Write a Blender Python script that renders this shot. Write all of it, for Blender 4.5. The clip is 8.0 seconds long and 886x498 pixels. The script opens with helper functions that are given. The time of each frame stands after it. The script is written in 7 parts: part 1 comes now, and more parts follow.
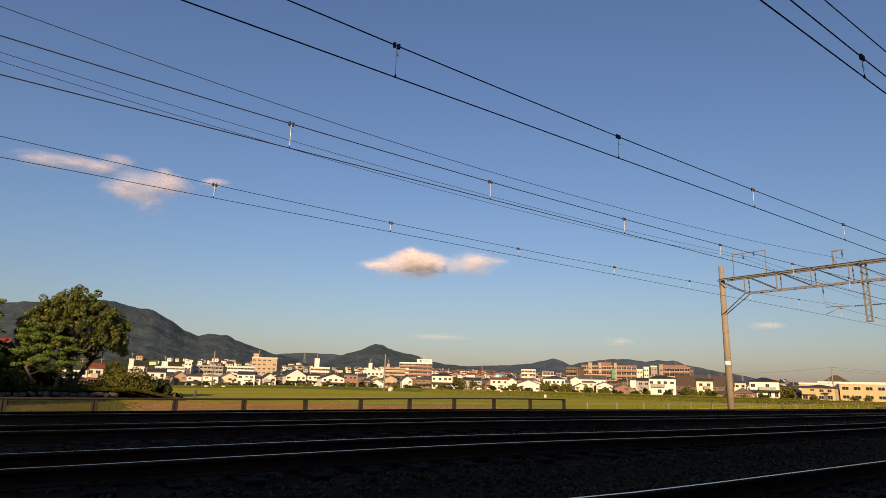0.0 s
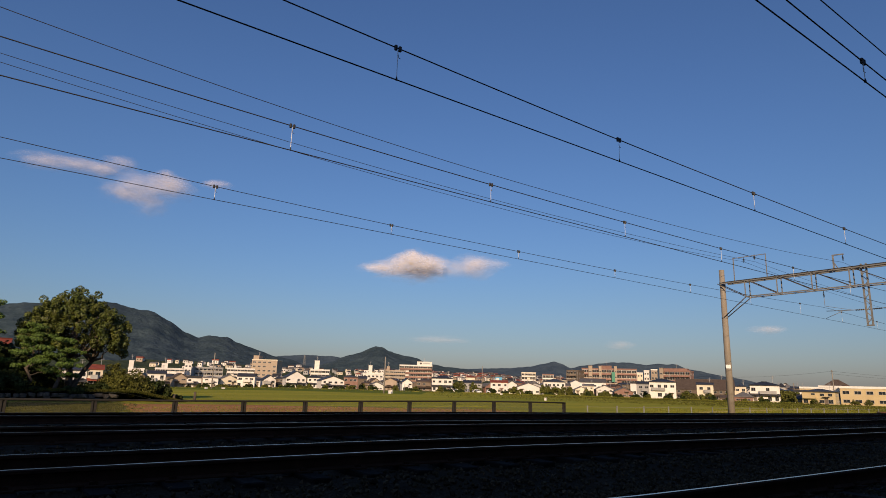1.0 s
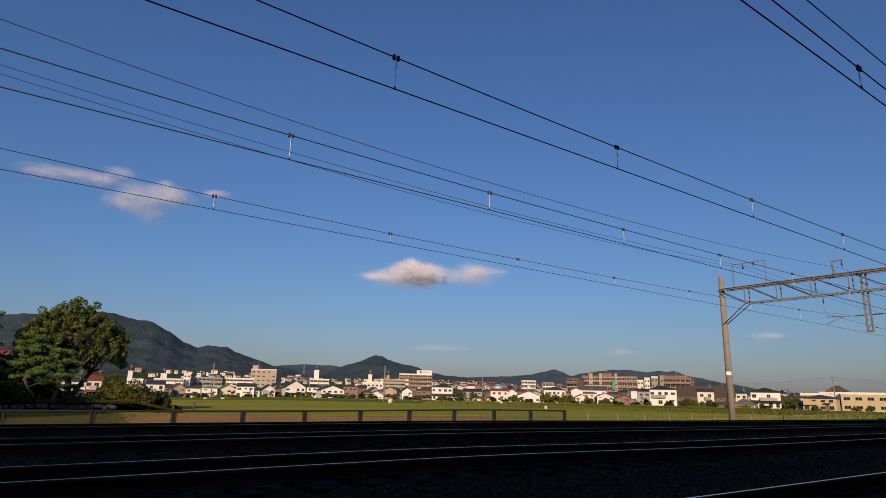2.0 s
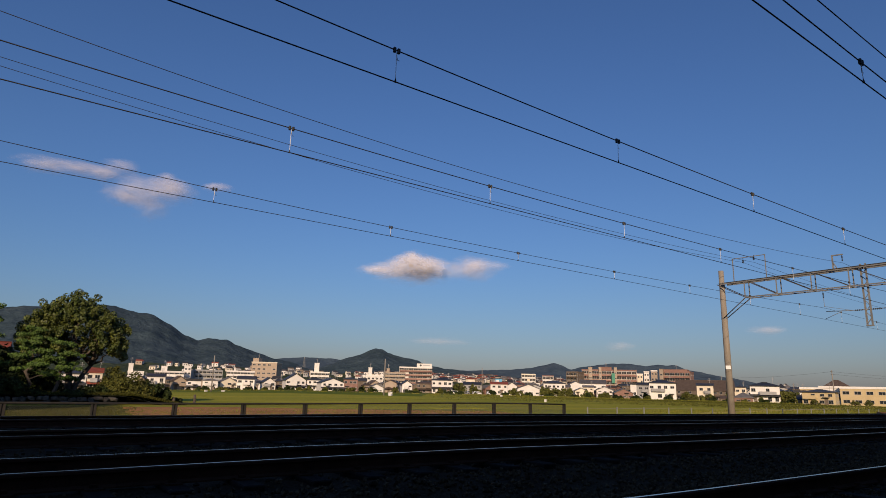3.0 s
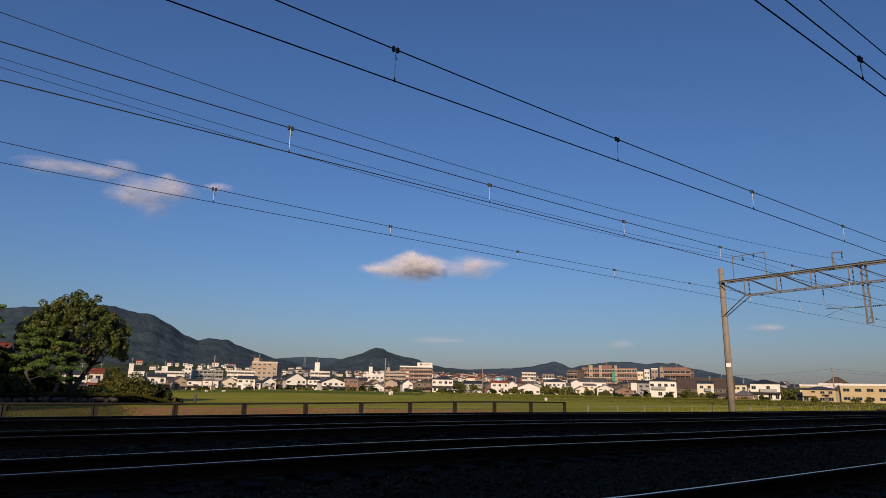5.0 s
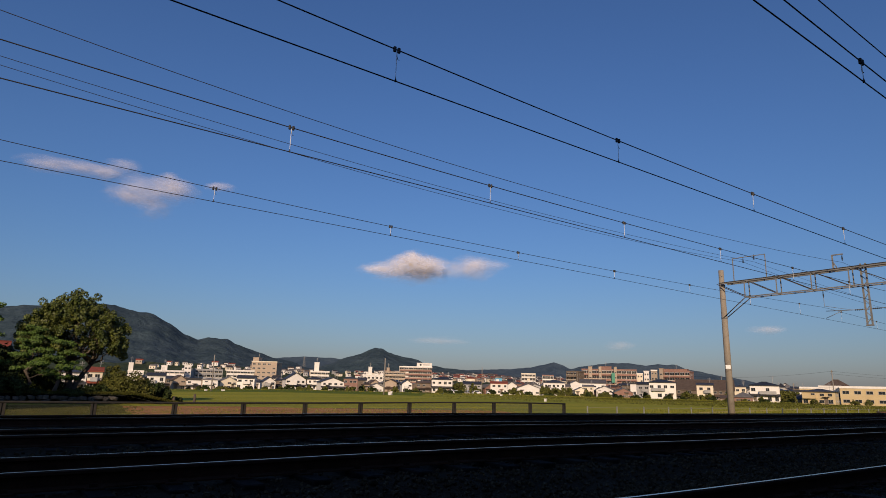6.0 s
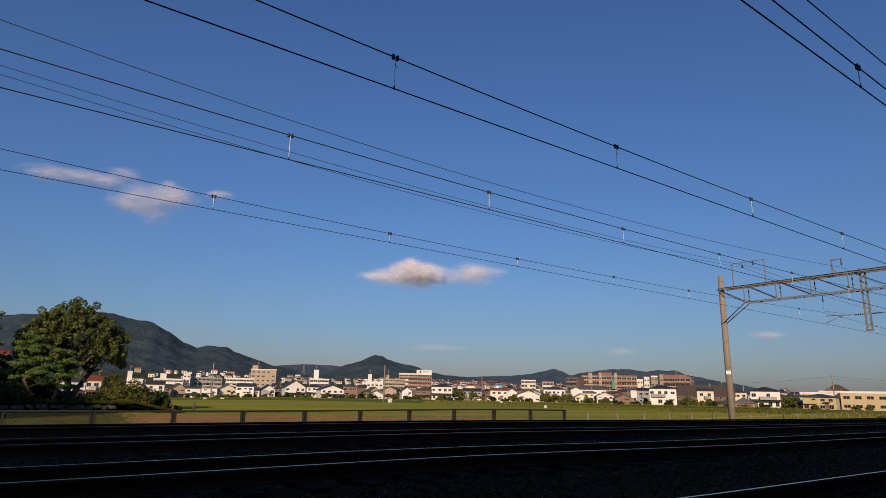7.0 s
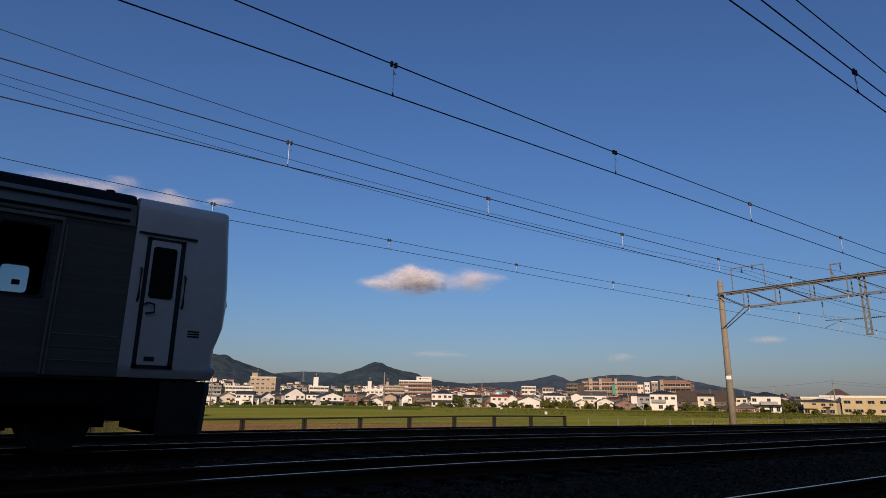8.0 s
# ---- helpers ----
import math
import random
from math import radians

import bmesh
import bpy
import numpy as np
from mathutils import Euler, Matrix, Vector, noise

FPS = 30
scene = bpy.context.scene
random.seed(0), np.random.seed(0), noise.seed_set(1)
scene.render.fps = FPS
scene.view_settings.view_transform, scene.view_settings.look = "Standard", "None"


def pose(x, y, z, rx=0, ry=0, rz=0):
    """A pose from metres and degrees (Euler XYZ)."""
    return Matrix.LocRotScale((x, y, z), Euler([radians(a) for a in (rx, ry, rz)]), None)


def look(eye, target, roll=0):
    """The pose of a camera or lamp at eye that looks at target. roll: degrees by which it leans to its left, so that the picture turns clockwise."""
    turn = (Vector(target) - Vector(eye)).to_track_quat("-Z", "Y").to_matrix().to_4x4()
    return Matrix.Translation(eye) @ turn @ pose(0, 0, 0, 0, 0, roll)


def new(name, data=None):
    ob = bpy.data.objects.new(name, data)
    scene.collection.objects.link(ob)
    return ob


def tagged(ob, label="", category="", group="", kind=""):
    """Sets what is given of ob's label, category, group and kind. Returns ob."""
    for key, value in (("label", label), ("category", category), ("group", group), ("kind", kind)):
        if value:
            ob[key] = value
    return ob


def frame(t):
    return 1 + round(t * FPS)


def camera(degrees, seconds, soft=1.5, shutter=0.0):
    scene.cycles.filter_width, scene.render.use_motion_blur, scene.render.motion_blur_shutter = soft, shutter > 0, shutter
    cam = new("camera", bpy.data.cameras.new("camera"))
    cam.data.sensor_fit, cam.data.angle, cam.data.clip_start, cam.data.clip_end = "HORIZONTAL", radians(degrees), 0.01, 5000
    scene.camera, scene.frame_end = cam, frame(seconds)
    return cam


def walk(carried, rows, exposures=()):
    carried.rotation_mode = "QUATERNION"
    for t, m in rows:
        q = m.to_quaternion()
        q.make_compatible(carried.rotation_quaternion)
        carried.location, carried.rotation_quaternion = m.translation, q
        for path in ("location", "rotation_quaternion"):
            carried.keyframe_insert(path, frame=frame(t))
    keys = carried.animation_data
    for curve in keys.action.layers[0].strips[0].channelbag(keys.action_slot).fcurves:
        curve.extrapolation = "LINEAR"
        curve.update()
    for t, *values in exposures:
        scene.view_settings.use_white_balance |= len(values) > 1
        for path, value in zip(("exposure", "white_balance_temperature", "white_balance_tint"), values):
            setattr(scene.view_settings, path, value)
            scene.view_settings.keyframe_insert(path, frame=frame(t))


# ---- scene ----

# ---- camera: held by hand beside the line, eye 0.72 m above the rail heads; x runs along the tracks, y across them, z = 0 is the rail head ----
cam = camera(71.6, 8.0, soft=0.8)
EYE = (0.0, 0.0, 0.715)


def aim(heading, tilt, lean):
    """The camera's pose from its heading (degrees from the x axis), its tilt upwards and its lean."""
    a, b = radians(heading), radians(tilt)
    ahead = Vector((math.cos(a) * math.cos(b), math.sin(a) * math.cos(b), math.sin(b)))
    return look(EYE, Vector(EYE) + ahead * 50, lean)


PATH = [
    (0.0, 54.044, 12.478, 1.467), (0.5, 54.035, 12.817, 1.398), (1.0, 54.098, 12.717, 1.686), (1.5, 54.048, 13.313, 1.556),
    (1.7, 54.04, 13.62, 1.36), (2.8, 54.06, 12.91, 1.46), (3.0, 54.049, 12.886, 1.467), (3.5, 54.05, 12.83, 1.5),
    (4.0, 54.027, 13.013, 1.356), (4.5, 54.011, 12.818, 1.276), (4.7, 54.03, 12.79, 1.2), (5.8, 54.05, 12.82, 1.42),
    (6.0, 54.05, 12.83, 1.5), (6.5, 54.018, 13.317, 1.32), (7.0, 53.993, 13.459, 1.214), (7.5, 53.95, 13.839, 1.017),
    (8.0, 53.933, 14.05, 0.905),
]
walk(cam, [(t, aim(a, b, c)) for t, a, b, c in PATH],
     exposures=[(0.0, 0.5, 8900, 13), (0.5, 0.43, 8300, 13), (1.0, 0.1, 6950, 10), (1.5, -0.02, 6600, 10), (3.0, -0.04, 6500, 10), (8.0, -0.06, 6450, 10)])

# ---- daylight: a low sun behind the camera and a clear sky ----
SUN_AZ, SUN_EL = 229.0, 20.0
world = bpy.data.worlds.new("sky")
scene.world = world
world.use_nodes = True
wn = world.node_tree.nodes
sky = wn.new("ShaderNodeTexSky")
sky.sky_type = "NISHITA"
sky.sun_disc = False
sky.sun_elevation = radians(SUN_EL)
sky.sun_rotation = radians(90.0 - SUN_AZ)
sky.air_density, sky.dust_density, sky.ozone_density = 1.42, 1.0, 9.0
tone = wn.new("ShaderNodeMix")
tone.data_type, tone.blend_type = "RGBA", "MULTIPLY"
tone.inputs[0].default_value = 1.0
tone.inputs[7].default_value = (1.16, 0.985, 1.07, 1)
world.node_tree.links.new(sky.outputs[0], tone.inputs[6])
world.node_tree.links.new(tone.outputs[2], wn["Background"].inputs[0])
wn["Background"].inputs[1].default_value = 0.0905
lamp = bpy.data.lights.new("sun", "SUN")
lamp.energy, lamp.angle, lamp.color = 4.6, radians(0.6), (1.0, 0.755, 0.515)
sun_ob = new("sun", lamp)
to_sun = Vector((math.cos(radians(SUN_AZ)) * math.cos(radians(SUN_EL)), math.sin(radians(SUN_AZ)) * math.cos(radians(SUN_EL)), math.sin(radians(SUN_EL))))
sun_ob.matrix_world = look(to_sun * 100, (0, 0, 0))


# ---- materials ----
def nodes_of(name, rough=0.8, metal=0.0):
    m = bpy.data.materials.new(name)
    m.use_nodes = True
    t = m.node_tree
    b = t.nodes["Principled BSDF"]
    b.inputs["Roughness"].default_value, b.inputs["Metallic"].default_value = rough, metal
    return m, t, b


def stuff_mat(name, a, b, scale=3.0, rough=0.8, metal=0.0, bump=0.0, fine=12.0, coat=0.0, island=0.0, var=0.0, streak=None, spec=0.5, relief=0.05):
    """A surface that wavers between two colours at two scales, with fine relief; var: how much it differs from object to object."""
    m, t, p = nodes_of(name, rough, metal)
    N, L = t.nodes, t.links
    co = N.new("ShaderNodeTexCoord")
    src = co.outputs["Object"]
    if streak:
        mp = N.new("ShaderNodeMapping")
        mp.inputs["Scale"].default_value = streak
        L.new(src, mp.inputs[0])
        src = mp.outputs[0]
    n1, n2 = N.new("ShaderNodeTexNoise"), N.new("ShaderNodeTexNoise")
    n1.inputs["Scale"].default_value, n1.inputs["Detail"].default_value = scale, 6
    n2.inputs["Scale"].default_value, n2.inputs["Detail"].default_value = scale * fine, 4
    L.new(src, n1.inputs["Vector"])
    L.new(src, n2.inputs["Vector"])
    add = N.new("ShaderNodeMath")
    add.operation = "MULTIPLY_ADD"
    add.inputs[1].default_value = 0.45
    L.new(n2.outputs[0], add.inputs[0])
    sc = N.new("ShaderNodeMath")
    sc.operation = "MULTIPLY"
    sc.inputs[1].default_value = 0.55
    L.new(n1.outputs[0], sc.inputs[0])
    L.new(sc.outputs[0], add.inputs[2])
    ramp = N.new("ShaderNodeValToRGB")
    ramp.color_ramp.elements[0].position, ramp.color_ramp.elements[1].position = 0.32, 0.68
    ramp.color_ramp.elements[0].color, ramp.color_ramp.elements[1].color = (*a, 1), (*b, 1)
    L.new(add.outputs[0], ramp.inputs[0])
    out = ramp.outputs[0]
    if var or island:
        rnd = N.new("ShaderNodeObjectInfo").outputs["Random"] if var else N.new("ShaderNodeNewGeometry").outputs["Random Per Island"]
        k = var or island
        mr = N.new("ShaderNodeMapRange")
        mr.inputs["To Min"].default_value, mr.inputs["To Max"].default_value = 1 - k, 1 + k
        L.new(rnd, mr.inputs[0])
        hs = N.new("ShaderNodeHueSaturation")
        L.new(mr.outputs[0], hs.inputs["Value"])
        L.new(out, hs.inputs["Color"])
        out = hs.outputs[0]
    L.new(out, p.inputs["Base Color"])
    if bump:
        bp = N.new("ShaderNodeBump")
        bp.inputs["Strength"].default_value, bp.inputs["Distance"].default_value = min(1.0, bump), relief * bump
        L.new(n2.outputs[0], bp.inputs["Height"])
        L.new(bp.outputs[0], p.inputs["Normal"])
    p.inputs["Coat Weight"].default_value = coat
    p.inputs["Specular IOR Level"].default_value = spec
    return m


M_GROUND = stuff_mat("soil_and_grass", (0.12, 0.14, 0.03), (0.24, 0.215, 0.065), 0.08, 0.95, bump=0.3, fine=30, spec=0.06)
# Ballast, stone and rust tones are lowered; the bed's shade sits in them.
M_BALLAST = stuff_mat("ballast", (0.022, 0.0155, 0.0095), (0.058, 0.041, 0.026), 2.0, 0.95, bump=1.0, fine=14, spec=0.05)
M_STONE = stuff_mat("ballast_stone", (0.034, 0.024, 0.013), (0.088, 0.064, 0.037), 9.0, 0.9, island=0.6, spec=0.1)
M_RUST = stuff_mat("rusty_rail_steel", (0.03, 0.016, 0.010), (0.075, 0.038, 0.024), 6.0, 0.9, bump=0.3, spec=0.05)
M_SHINE = stuff_mat("worn_rail_head", (0.40, 0.31, 0.23), (0.52, 0.42, 0.32), 1.5, 0.22, 1.0, streak=(0.3, 8, 1))
M_SLEEPER = stuff_mat("dark_timber", (0.010, 0.008, 0.007), (0.028, 0.022, 0.018), 2.0, 0.9, bump=0.5, spec=0.1, var=0.3, streak=(6, 1, 6))
M_WIRE = stuff_mat("weathered_copper_wire", (0.012, 0.011, 0.011), (0.03, 0.026, 0.024), 3.0, 0.6, 0.3)
M_HANGER = stuff_mat("galvanised_hanger", (0.68, 0.68, 0.67), (0.8, 0.8, 0.79), 8.0, 0.5)
M_CLAMP = stuff_mat("dark_clamp", (0.01, 0.01, 0.011), (0.03, 0.03, 0.03), 20, 0.6)
M_CONCRETE = stuff_mat("pole_concrete", (0.19, 0.16, 0.125), (0.30, 0.26, 0.205), 1.2, 0.9, bump=0.2, streak=(4, 4, 0.6))
M_GALV = stuff_mat("galvanised_steel", (0.12, 0.12, 0.115), (0.30, 0.295, 0.28), 5.0, 0.65, 0.2)
# Dark tone paints in the shade on bars turned from the sun.
M_DARKSTEEL = stuff_mat("shade_darkened_steel", (0.022, 0.020, 0.018), (0.07, 0.058, 0.045), 5.0, 0.75, bump=0.2)
M_FENCE = stuff_mat("old_dark_steel_fence", (0.012, 0.012, 0.012), (0.034, 0.031, 0.028), 5.0, 0.75, bump=0.2, spec=0.2)
M_PALEFENCE = stuff_mat("pale_concrete_fence", (0.17, 0.17, 0.15), (0.25, 0.25, 0.23), 4.0, 0.9)


# ---- mesh helpers ----
def box(bm, x0, x1, y0, y1, z0, z1, m=None, mat=0):
    vs = [bm.verts.new((x, y, z)) for x in (x0, x1) for y in (y0, y1) for z in (z0, z1)]
    if m is not None:
        for v in vs:
            v.co = m @ v.co
    for q in ((0, 1, 3, 2), (4, 6, 7, 5), (0, 4, 5, 1), (2, 3, 7, 6), (0, 2, 6, 4), (1, 5, 7, 3)):
        bm.faces.new([vs[i] for i in q]).material_index = mat
    return vs


def tube(bm, pts, radii, sides=8, mat=0):
    """A tube through points; radii: one or one for each point."""
    pts = [Vector(p) for p in pts]
    if not isinstance(radii, (list, tuple)):
        radii = [radii] * len(pts)
    rings = []
    for i, p in enumerate(pts):
        d = (pts[min(i + 1, len(pts) - 1)] - pts[max(i - 1, 0)]).normalized()
        side = d.cross(Vector((0, 0, 1)))
        if side.length < 0.05:
            side = d.cross(Vector((1, 0, 0)))
        side.normalize()
        up = side.cross(d)
        rings.append([bm.verts.new(p + radii[i] * (math.cos(2 * math.pi * k / sides) * side + math.sin(2 * math.pi * k / sides) * up)) for k in range(sides)])
    for r, s in zip(rings, rings[1:]):
        for k in range(sides):
            f = bm.faces.new((r[k], r[(k + 1) % sides], s[(k + 1) % sides], s[k]))
            f.material_index, f.smooth = mat, sides > 5
    for r in (rings[0][::-1], rings[-1]):
        bm.faces.new(r).material_index = mat


def bar(bm, a, b, w, t, mat=0):
    """A flat bar from a to b, w wide and t thick."""
    a, b = Vector(a), Vector(b)
    d = b - a
    q = d.to_track_quat("X", "Z").to_matrix().to_4x4()
    box(bm, 0, d.length, -w / 2, w / 2, -t / 2, t / 2, Matrix.Translation(a) @ q, mat)


def mesh_of(name, bm, mats):
    me = bpy.data.meshes.new(name)
    bmesh.ops.recalc_face_normals(bm, faces=bm.faces)
    bm.to_mesh(me)
    bm.free()
    for m in (mats if isinstance(mats, (list, tuple)) else [mats]):
        me.materials.append(m)
    return me


def part(name, bm, mats, parent, label=""):
    ob = new(name, mesh_of(name, bm, mats))
    ob.parent = parent
    return tagged(ob, label) if label else ob


def thing(name, m, label, category, group="", kind=""):
    ob = new(name)
    ob.empty_display_size = 0.2
    ob.matrix_basis = m
    return tagged(ob, label, category, group, kind)


def solid(name, bm, mats, m, label, category="", group="", kind=""):
    ob = new(name, mesh_of(name, bm, mats))
    ob.matrix_basis = m
    return tagged(ob, label, category, group, kind)


def smooth(a, b, x):
    t = max(0.0, min(1.0, (x - a) / (b - a)))
    return t * t * (3 - 2 * t)


def ground_z(x, y):
    """Height of the land: the railway's formation, the lower fields beyond it, a little lower still towards the hills."""
    east = 5.0 * smooth(38, 48, x)
    z = -0.5 - 0.75 * smooth(17.0 + east, 20.5 + east, y)
    if y > 20:
        d, b = math.hypot(x, y), math.degrees(math.atan2(y, x))
        z += -1.3 * smooth(66, 82, b) * smooth(60, 280, d) + 0.15 * smooth(60, 200, d) * smooth(62, 45, b)
    return z


# ---- ground: one sheet to the horizon ----
def build_ground():
    xs = [-4600, -2500, -1200, -600, -300, -150, -80] + list(range(-60, 121, 6)) + [140, 170, 210, 260, 320, 400, 520, 700, 1000, 1600, 2800, 4600]
    ys = [-4600, -2000, -800, -300, -100, -40, -15, 0, 8, 14] + [16, 17, 18, 19, 20, 21, 23, 26, 30, 36, 44, 54, 66, 80, 95, 110, 130, 150, 175, 200, 230, 260, 300, 350, 420, 520, 700, 1000, 1600, 2800, 4600]
    bm = bmesh.new()
    grid = [[bm.verts.new((x, y, ground_z(x, y))) for x in xs] for y in ys]
    for r, s in zip(grid, grid[1:]):
        for i in range(len(xs) - 1):
            bm.faces.new((r[i], r[i + 1], s[i + 1], s[i])).smooth = True
    solid("ground", bm, M_GROUND, pose(0, 0, 0), "flat farmland with dry grass and soil", kind="structure")


build_ground()

# ---- the four tracks ----
GAUGE = 1.067 / 2 + 0.033
TRACKS = (("near", 2.47), ("second", 6.70), ("third", 10.60), ("far", 14.75))


def rail_z(x, y):
    """The line's slight ups and downs."""
    u = x / y
    return 0.042 * math.exp(-((u - 0.75) / 0.62) ** 2) - 0.028


def rail_section(bm, y, side, x0, x1):
    prof = [(-0.065, -0.155), (0.065, -0.155), (0.065, -0.142), (0.012, -0.125), (0.009, -0.045), (0.033, -0.032), (0.033, -0.010), (0.014, 0.0), (-0.014, 0.0), (-0.033, -0.010), (-0.033, -0.032), (-0.009, -0.045), (-0.012, -0.125), (-0.065, -0.142)]
    yy = y + side * GAUGE
    xs = [x0, -100.0, -50.0] + [-30 + 1.0 * i for i in range(91)] + [70.0, 90.0, 120.0, 160.0, x1]
    rings = [[bm.verts.new((x, yy + a, b + rail_z(x, y))) for a, b in prof] for x in xs]
    n = len(prof)
    for r, s in zip(rings, rings[1:]):
        for k in range(n):
            bm.faces.new((r[k], r[(k + 1) % n], s[(k + 1) % n], s[k])).material_index = 1 if k == 7 else 0
    bm.faces.new(rings[0])
    bm.faces.new(rings[-1])


def build_tracks():
    slab = bmesh.new()
    box(slab, -0.1, 0.1, -1.05, 1.05, -0.31, -0.157)
    bmesh.ops.bevel(slab, geom=slab.edges[:], offset=0.012, segments=1, affect="EDGES")
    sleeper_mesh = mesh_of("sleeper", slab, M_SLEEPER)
    chair = bmesh.new()
    box(chair, -0.07, 0.07, -0.15, 0.15, -0.158, -0.142)
    for s in (-1, 1):
        box(chair, -0.03, 0.03, 0.06 * s - 0.018, 0.06 * s + 0.018, -0.142, -0.115)
    chair_mesh = mesh_of("rail_fastening", chair, M_RUST)
    for nm, y in TRACKS:
        tr = thing("railway_track", pose(0, 0, 0), "railway track with rusty rails on dark timber sleepers in ballast", "railway track", "parallel tracks")
        for side in (-1, 1):
            bm = bmesh.new()
            rail_section(bm, y, side, -190.0, 240.0)
            part("rail", bm, [M_RUST, M_SHINE], tr, "steel rail with a worn shiny head")
        for i in range(110):
            x = -14 + i * 0.62
            ob = new("sleeper", sleeper_mesh)
            ob.parent = tr
            ob.matrix_basis = pose(x, y + random.uniform(-0.03, 0.03), rail_z(x, y), rz=random.uniform(-1, 1))
        if y < 11:
            for i in range(110):
                x = -14 + i * 0.62
                for side in (-1, 1):
                    ob = new("rail_fastening", chair_mesh)
                    ob.parent = tr
                    ob.matrix_basis = pose(x, y + side * GAUGE, rail_z(x, y))


build_tracks()


def ballast_z(x, y):
    """The top of the ballast: shoulders level with the sleepers, shallow dips between the tracks."""
    near = min(abs(y - t) for _, t in TRACKS)
    z = -0.2 - 0.10 * smooth(1.25, 1.9, near)
    if y > 14.75:
        z -= 0.35 * smooth(1.3, 2.3, near)
    if y < 1.3:
        z -= 0.3 * smooth(1.3, 2.2, near)
    return z + 0.035 * noise.noise((x * 1.7, y * 1.7, 0)) + 0.02 * noise.noise((x * 6, y * 6, 3))


def build_ballast():
    bm = bmesh.new()
    xs = [-60 + 3 * i for i in range(18)] + [-6 + 0.25 * i for i in range(180)] + [39 + 4 * i for i in range(51)]
    ys = [0.2 + 0.2 * i for i in range(84)]
    grid = [[bm.verts.new((x, y, ballast_z(x, y))) for x in xs] for y in ys]
    for r, s in zip(grid, grid[1:]):
        for i in range(len(xs) - 1):
            bm.faces.new((r[i], r[i + 1], s[i + 1], s[i])).smooth = True
    solid("ballast", bm, M_BALLAST, pose(0, 0, 0), "bed of brown crushed stone ballast, darkened for the shade", kind="structure")
    # loose stones on top
    co = [(0, 0, 1), (0.9, 0.1, 0.1), (-0.2, 0.95, 0), (-0.9, -0.1, -0.1), (0.1, -0.85, 0.1), (0.05, 0, -0.9)]
    fc = [(0, 1, 2), (0, 2, 3), (0, 3, 4), (0, 4, 1), (5, 2, 1), (5, 3, 2), (5, 4, 3), (5, 1, 4)]
    verts, faces = [], []
    rng = random.Random(4)
    for i in range(30000):
        y = rng.uniform(1.6, 9.6) if i % 4 else rng.uniform(9.0, 16.4)
        x = rng.uniform(-1.5, 4.0) + y * rng.uniform(-0.15, 2.6)
        if min(abs(abs(y - t) - GAUGE) for _, t in TRACKS) < 0.1:
            continue
        near = min(abs(y - t) for _, t in TRACKS)
        if near < 1.1 and rng.random() < 0.6:
            continue
        r = rng.uniform(0.014, 0.036)
        m = Matrix.LocRotScale((x, y, ballast_z(x, y) + r * 0.35), Euler((rng.uniform(0, 6), rng.uniform(0, 6), rng.uniform(0, 6))), (r * rng.uniform(0.8, 1.4), r, r * rng.uniform(0.6, 1.0)))
        k = len(verts)
        verts += [m @ Vector(c) for c in co]
        faces += [(a + k, b + k, c + k) for a, b, c in fc]
    me = bpy.data.meshes.new("ballast_stones")
    me.from_pydata(verts, [], faces)
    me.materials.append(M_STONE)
    tagged(new("ballast_stones", me), "loose angular ballast stones between the tracks", "ballast", kind="stuff")


build_ballast()

# ---- overhead line ----
GANTRY = 36.8


def hang(low, z, left, right, x):
    return z + (left if x < low else right) * (x - low) ** 2


def contact_line(lat, zc, zm, a, first, label, r=0.0095, start=-45.0):
    """A contact wire under its carrier wire, with a hanger every five metres."""
    line = thing("overhead_line", pose(0, lat, 0), label, "overhead wire", "overhead lines")
    bm = bmesh.new()
    tube(bm, [(x, 0, zc) for x in (start, 0, 40, 100, 180)], r, 6)
    part("contact_wire", bm, M_WIRE, line)
    bm = bmesh.new()

    def zmid(x):
        u = (x + 13.2) % 50.0 - 25.0
        return zm + (0.0012 if -38 < x < 11.8 else a) * u * u
    tube(bm, [(start + i * 1.25, 0, zmid(start + i * 1.25)) for i in range(181)], r, 6)
    part("carrier_wire", bm, M_WIRE, line)
    x = first - 40
    while x < 120:
        bm = bmesh.new()
        tube(bm, [(x, 0, zmid(x) - 0.03), (x, 0, zc + 0.02)], 0.005, 5)
        h = part("hanger", bm, M_HANGER, line)
        bm = bmesh.new()
        for s in (-1, 1):
            box(bm, x + s * 0.035 - 0.022, x + s * 0.035 + 0.022, -0.02, 0.02, zmid(x) - 0.045, zmid(x) + 0.04)
        bmesh.ops.bevel(bm, geom=bm.edges[:], offset=0.008, segments=1, affect="EDGES")
        part("clamp", bm, M_CLAMP, h, "dark carrier clamp")
        bm = bmesh.new()
        tube(bm, [(x, 0, zc - 0.008), (x, 0, zc + 0.02), (x, 0, zc + 0.06)], [0.016, 0.014, 0.004], 6)
        part("ear", bm, M_CLAMP, h)
        bm = bmesh.new()
        tube(bm, [(x, 0, zmid(x) - 0.04), (x + 0.012, 0.01, zmid(x) - 0.09), (x + 0.03, 0.015, zmid(x) - 0.14), (x + 0.05, 0.0, zmid(x) - 0.15)], 0.005, 5)
        part("hook", bm, M_CLAMP, h)
        x += 5.0
    return line


contact_line(2.88, 5.0, 5.30, 0.0006, 4.2, "black contact and carrier wires over the near track")
contact_line(6.98, 5.01, 5.44, 0.00045, 4.14, "black contact and carrier wires over the second track")
contact_line(10.63, 5.03, 5.45, 0.00045, 4.05, "black contact and carrier wires over the third track")
contact_line(14.8, 4.985, 5.24, 0.00062, 3.85, "thin contact and carrier wires over the far track", 0.0075)


